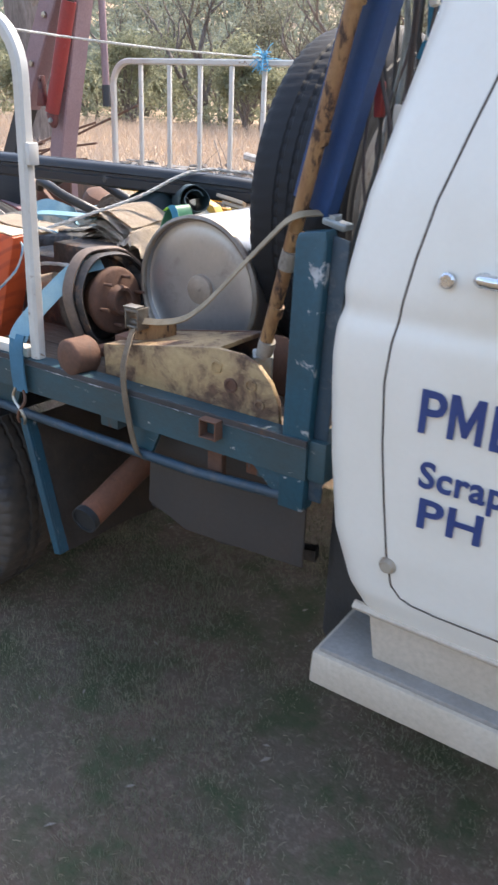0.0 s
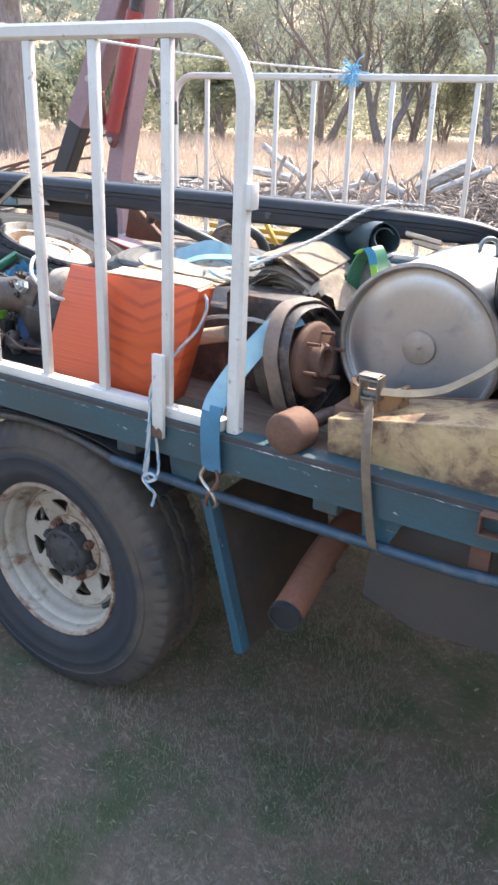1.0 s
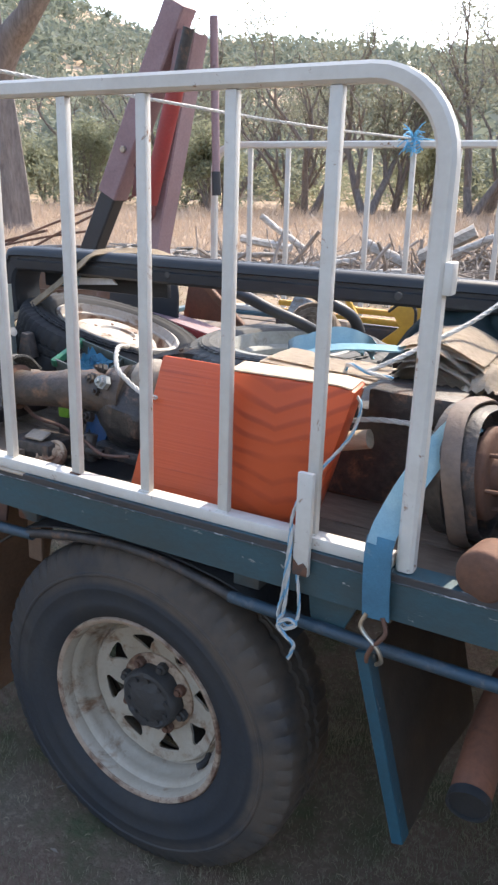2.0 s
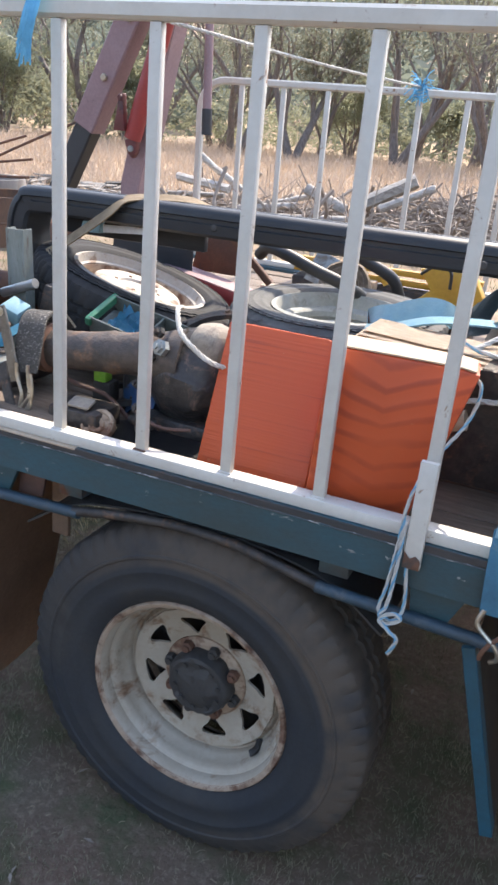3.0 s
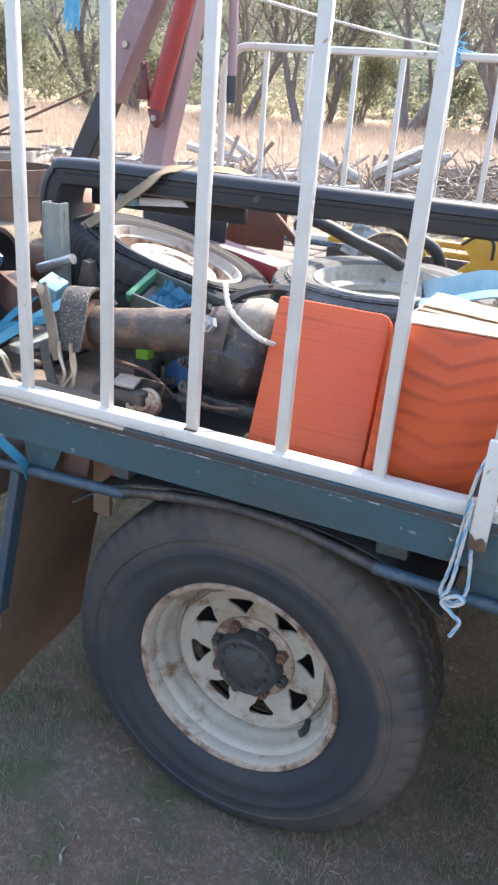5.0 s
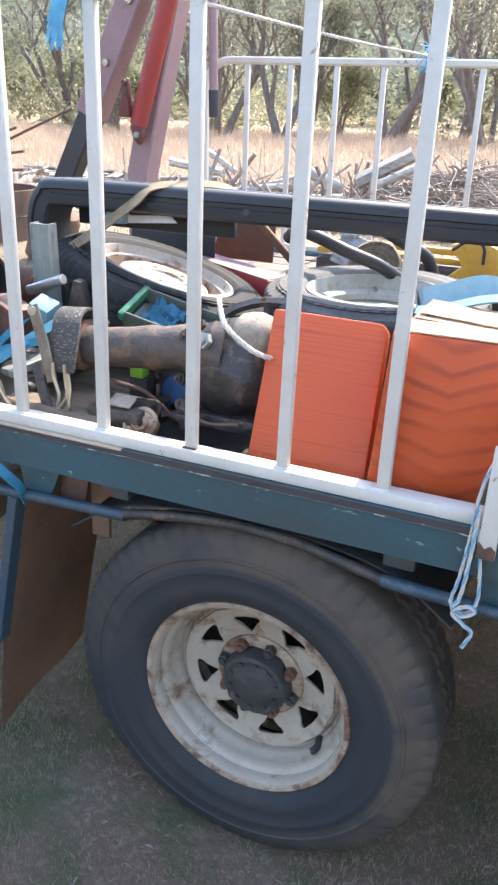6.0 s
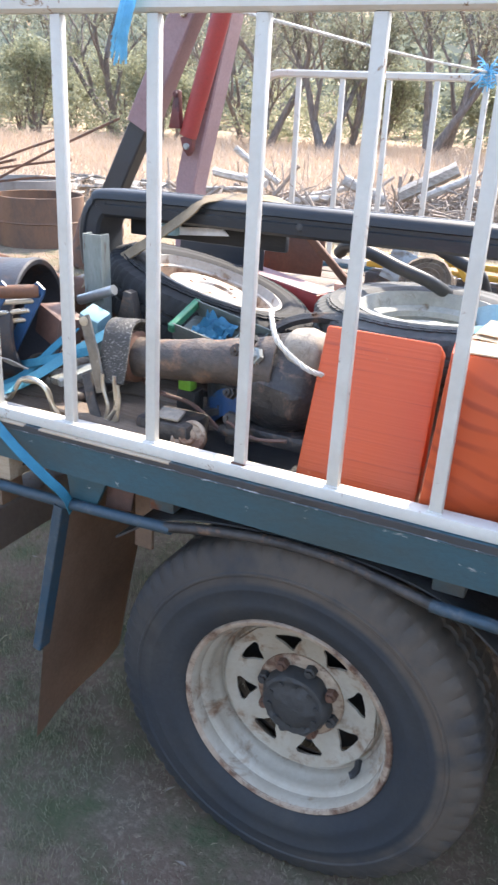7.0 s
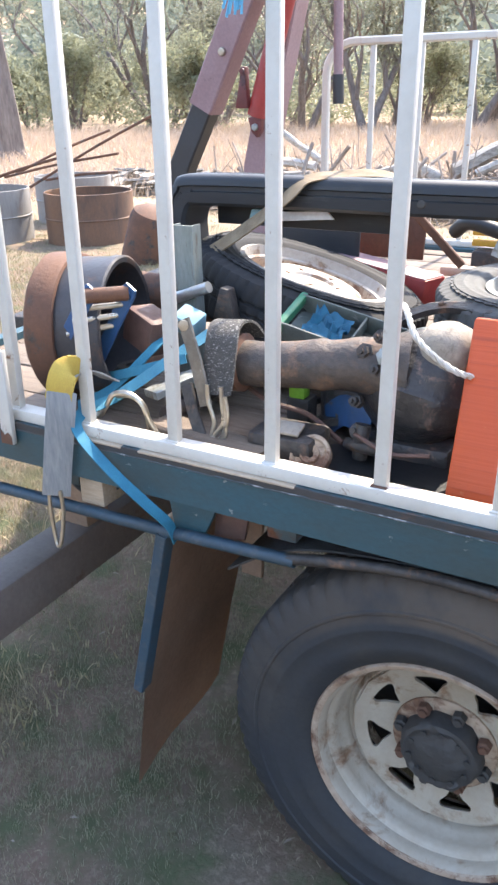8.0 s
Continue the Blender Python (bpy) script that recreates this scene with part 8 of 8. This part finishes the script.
# ---- wood pile, rusty tanks and sticks behind the truck ----
def wood_pile():
    rnd = random.Random(14)
    logs = [((-7.83, 12.0, 1.0), (-7.10, 12.1, 0.52), 0.075), ((-8.20, 12.0, 0.62), (-7.22, 11.9, 0.52), 0.095), ((-5.98, 12.0, 0.66), (-5.35, 12.1, 0.40), 0.12), ((-5.10, 12.0, 0.50), (-4.35, 12.2, 0.92), 0.17), ((-4.75, 11.8, 0.50), (-4.0, 11.9, 0.86), 0.08),
            ((-7.0, 11.6, 0.28), (-6.1, 12.0, 0.40), 0.07), ((-6.7, 12.5, 0.34), (-5.9, 12.2, 0.55), 0.06), ((-3.5, 12.4, 0.45), (-2.3, 12.9, 0.75), 0.11), ((-6.4, 11.5, 0.22), (-5.2, 11.7, 0.30), 0.09), ((-2.9, 12.0, 0.35), (-1.9, 12.3, 0.60), 0.10), ((-8.6, 12.4, 0.30), (-7.6, 12.5, 0.36), 0.07)]
    for p, q, r in logs:
        r *= 0.68
        bm = B()
        c, p, q = (Vector(p) + Vector(q)) / 2, Vector(p), Vector(q)
        side = Vector((0, 1, 0)) * rnd.uniform(-0.05, 0.05)
        pts = [p - c, (p - c).lerp(q - c, 0.35) + side, (p - c).lerp(q - c, 0.7), q - c]
        sweep(bm, curve(pts, 3), [(rnd.uniform(0.85, 1.12) * r * math.cos(2 * math.pi * i / 12), rnd.uniform(0.85, 1.12) * r * math.sin(2 * math.pi * i / 12)) for i in range(12)])
        lumpy(bm, 0.012, 9)
        solo("log", bm, "timber", Matrix.Translation(c), "bleached grey log on the wood pile", "log", "wood pile logs")
    bm = B()
    for i in range(2900):
        left = rnd.random() < 0.34
        x = rnd.uniform(-8.8, -5.0) if left else rnd.gauss(-3.5, 1.35)
        y = rnd.uniform(10.8, 14.0)
        h = 0.10 if left else 0.72 * math.exp(-((x + 3.4) / 1.7) ** 2) * math.exp(-((y - 12.4) / 1.6) ** 2)
        z = ground_z(x, y) + rnd.uniform(0.0, 0.10 + h)
        ln, r = rnd.uniform(0.3, 1.2), rnd.choice((0.005, 0.006, 0.008, 0.012, 0.03 if left else 0.015))
        d = Vector((rnd.gauss(0, 1), rnd.gauss(0, 1), rnd.gauss(0, 0.40))).normalized() * ln / 2
        b = Vector((rnd.uniform(-0.12, 0.12), rnd.uniform(-0.12, 0.12), rnd.uniform(-0.04, 0.12)))
        c = Vector((x, y, max(z, ground_z(x, y) + abs(d.z))))
        tube(bm, curve([c - d, c + b, c + d], 2), r, 5)
    solo("brushwood", bm, "twig", None, "heap of dry sticks and brushwood", "brushwood", kind="stuff")


wood_pile()


def rusty_tanks():
    def ring(name, p, R, H, label, mt):
        g = root(name, Matrix.Translation(p), label, "tank", "cut steel tanks")
        bm = B()
        lathe(bm, [(R, 0), (R, H * 0.48), (R + 0.012, H * 0.5), (R, H * 0.52), (R, H), (R - 0.012, H + 0.004), (R - 0.02, H), (R - 0.02, 0.02), (R, 0)], 56)
        part("shell", bm, mt, g)
        return g
    ring("steel_ring", at_ground(-8.34, 7.95), 0.52, 0.57, "rusty cut-down steel tank standing on the ground", "tankrust")
    ring("steel_ring", at_ground(-9.55, 7.45), 0.55, 0.60, "grey cut-down steel tank standing on the ground", "tankgrey")
    ring("steel_ring", at_ground(-9.65, 9.2), 0.52, 0.60, "grey cut-down steel tank standing behind another", "tankgrey")
    g = root("gas_cylinder", Matrix.Translation(at_ground(-6.92, 7.05)) @ Matrix.Scale(1.25, 4), "rusty steel drum lying tilted on the ground", "drum")
    bm = B()
    lathe(bm, [(0, 0), (0.17, 0), (0.19, 0.02), (0.19, 0.36), (0.17, 0.42), (0.10, 0.46), (0, 0.47)], 36, Matrix.Rotation(radians(20), 4, "Y"))
    part("drum", bm, "rust", g)
    rnd = random.Random(2)
    for i in range(5):
        bm = B()
        ln = rnd.uniform(0.9, 1.9)
        sweep(bm, curve([(0, 0, 0), (ln * 0.5, 0.05, 0.02), (ln, 0, 0)], 3), rect(0.05, 0.03, 0.006))
        x, y = -9.6 + rnd.uniform(-0.6, 0.7), 8.0 + rnd.uniform(-0.4, 0.4)
        solo("scrap_bar", bm, "rust", Matrix.Translation((x, y, 0.56 + rnd.uniform(0, 0.10))) @ Matrix.Rotation(rnd.uniform(-0.5, 0.9), 4, "Z") @ Matrix.Rotation(-rnd.uniform(0.10, 0.60), 4, "Y"), "rusty steel bar lying on a tank", "steel bar", "scrap bars")
    bm = B()
    for i in range(160):
        x, y = rnd.uniform(-12.5, -9.0), rnd.uniform(12.0, 14.0)
        box(bm, (0, 0, 0), (rnd.uniform(0.2, 0.5), rnd.uniform(0.1, 0.25), 0.03), 0, Matrix.Translation((x, y, ground_z(x, y) + rnd.uniform(0.03, 0.28))) @ Matrix.Rotation(rnd.uniform(0, 3), 4, "Z") @ Matrix.Rotation(rnd.uniform(-0.5, 0.5), 4, "X"))
    solo("rubble", bm, "timber", None, "pile of pale broken sheets and rubble", "rubble", kind="stuff")


rusty_tanks()


# ---- grass ----
def blades(name, n, place, h, w, mat_, label, seed):
    rnd = np.random.default_rng(seed)
    verts, faces = [], []
    for i in range(n):
        x, y, k = place(rnd)
        z = ground_z(x, y) if k > 0 else 0
        hh = h * rnd.uniform(0.4, 1.3) * abs(k)
        a = rnd.uniform(0, 6.283)
        lx, ly = rnd.normal(0, 0.55) * hh, rnd.normal(0, 0.55) * hh
        dx, dy = math.cos(a) * w * 0.5, math.sin(a) * w * 0.5
        b = len(verts)
        verts += [(x - dx, y - dy, z - 0.004), (x + dx, y + dy, z - 0.004), (x + lx * 0.4 + dx * 0.6, y + ly * 0.4 + dy * 0.6, z + hh * 0.6), (x + lx * 0.4 - dx * 0.6, y + ly * 0.4 - dy * 0.6, z + hh * 0.6), (x + lx, y + ly, z + hh)]
        faces += [(b, b + 1, b + 2, b + 3), (b + 3, b + 2, b + 4)]
    me = bpy.data.meshes.new(name)
    me.from_pydata(verts, [], faces)
    me.materials.append(M[mat_])
    ob = new(name, me)
    return tagged(ob, label, "grass", kind="stuff")


def lawn_place(rnd):
    while True:
        x, y = rnd.uniform(-4.6, 0.6), rnd.uniform(0.5, 3.2)
        d = noise.noise((x * 1.7, y * 1.7, 2)) + 0.6 * noise.noise((x * 6, y * 6, 5))
        if d > rnd.uniform(-0.30, 0.55):
            return x, y, 0.65 + 1.1 * max(0.0, noise.noise((x * 2.6, y * 2.6, 7)) + (0.35 if x < -2.5 else 0.0))


def yard_place(rnd):
    x, y = rnd.uniform(-14, -1), rnd.uniform(4.0, 12)
    return x, y, 0.6 + 0.5 * max(0, noise.noise((x, y, 0)))


def field_place(rnd):
    a, r = rnd.uniform(math.radians(68), math.radians(165)), rnd.uniform(13, 42)
    x, y = -2 + r * math.cos(a), 2 + r * math.sin(a)
    return x, y, 0.5 + 0.5 * abs(noise.noise((x * 0.3, y * 0.3, 4))) + (0.2 if r > 25 else 0)


def tuft_place(rnd):
    """Pale dry blades in loose clumps."""
    while True:
        x, y = rnd.uniform(-4.6, 0.6), rnd.uniform(0.5, 3.4)
        d = noise.noise((x * 3.1, y * 3.1, 21)) + 0.5 * noise.noise((x * 11, y * 11, 5))
        if d > rnd.uniform(0.05, 0.75):
            return x, y, 0.7 + 0.8 * max(0.0, d)


def tail_place(rnd):
    while True:
        x, y = rnd.uniform(-9.5, -3.2), rnd.uniform(1.2, 7.0)
        if noise.noise((x * 1.2, y * 1.2, 15)) > rnd.uniform(-0.5, 0.4):
            return x, y, 0.6 + 0.9 * max(0.0, noise.noise((x * 2.2, y * 2.2, 4)))


blades("short_grass", 105000, lawn_place, 0.022, 0.0018, "lawn", "short sparse grass on trodden soil", 1)
blades("dry_tufts", 42000, tuft_place, 0.022, 0.0012, "drytuft", "pale dry grass blades in clumps on the soil", 5)
blades("tail_grass", 38000, tail_place, 0.065, 0.0055, "yardgrass", "tussocky yellow-green grass behind the truck", 6)
blades("yard_grass", 26000, yard_place, 0.06, 0.008, "yardgrass", "short dry yellow grass", 2)
blades("tall_dry_grass", 60000, field_place, 0.55, 0.03, "drygrass", "tall dry straw-coloured grass", 3)


def dead_leaves():
    """Fallen leaves and wood chips lying about on the soil."""
    rnd = random.Random(41)
    bm = B()
    for i in range(170):
        x, y = rnd.uniform(-4.2, 0.5), rnd.uniform(0.7, 3.0)
        s = rnd.uniform(0.004, 0.012)
        m = Matrix.Translation((x, y, ground_z(x, y) + 0.006 + s * 0.2)) @ Matrix.Rotation(rnd.uniform(0, 6.28), 4, "Z") @ Matrix.Rotation(rnd.uniform(-0.5, 0.5), 4, "X")
        add(bm, [(-s * 1.6, 0, 0), (-s * 0.4, s * 0.5, s * 0.25), (s * 1.5, 0, 0), (-s * 0.2, -s * 0.5, s * 0.2)], [(0, 3, 2), (0, 2, 1)], m)
    return solo("fallen_leaves", bm, "twig", None, "scattered dry leaves and chips on the soil", "leaves", kind="stuff", angle=180)


dead_leaves()


def loose_straw():
    """Dry straws and twigs lying flat on the soil."""
    rnd = np.random.default_rng(9)
    verts, faces = [], []
    for i in range(16000):
        x, y = rnd.uniform(-4.6, 0.6), rnd.uniform(0.5, 3.2)
        if noise.noise((x * 1.3, y * 1.3, 12)) < rnd.uniform(-0.5, 0.4):
            continue
        a, ln, w = rnd.uniform(0, 6.283), rnd.uniform(0.006, 0.022), rnd.uniform(0.0004, 0.0008)
        z = ground_z(x, y) + rnd.uniform(0.004, 0.014)
        dx, dy, bend = math.cos(a) * ln / 2, math.sin(a) * ln / 2, rnd.normal(0, 0.06) * ln
        nx, ny = -math.sin(a), math.cos(a)
        b = len(verts)
        for t, k in ((-1, 0.0), (0, 1.0), (1, 0.0)):
            cx, cy = x + dx * t + nx * bend * k, y + dy * t + ny * bend * k
            verts += [(cx - nx * w, cy - ny * w, z + 0.003 * k), (cx + nx * w, cy + ny * w, z + 0.003 * k + 0.001)]
        faces += [(b, b + 1, b + 3, b + 2), (b + 2, b + 3, b + 5, b + 4)]
    me = bpy.data.meshes.new("loose_straw")
    me.from_pydata(verts, [], faces)
    me.materials.append(M["straw"])
    return tagged(new("loose_straw", me), "dry straws lying on the trodden soil", "straw", kind="stuff")


loose_straw()
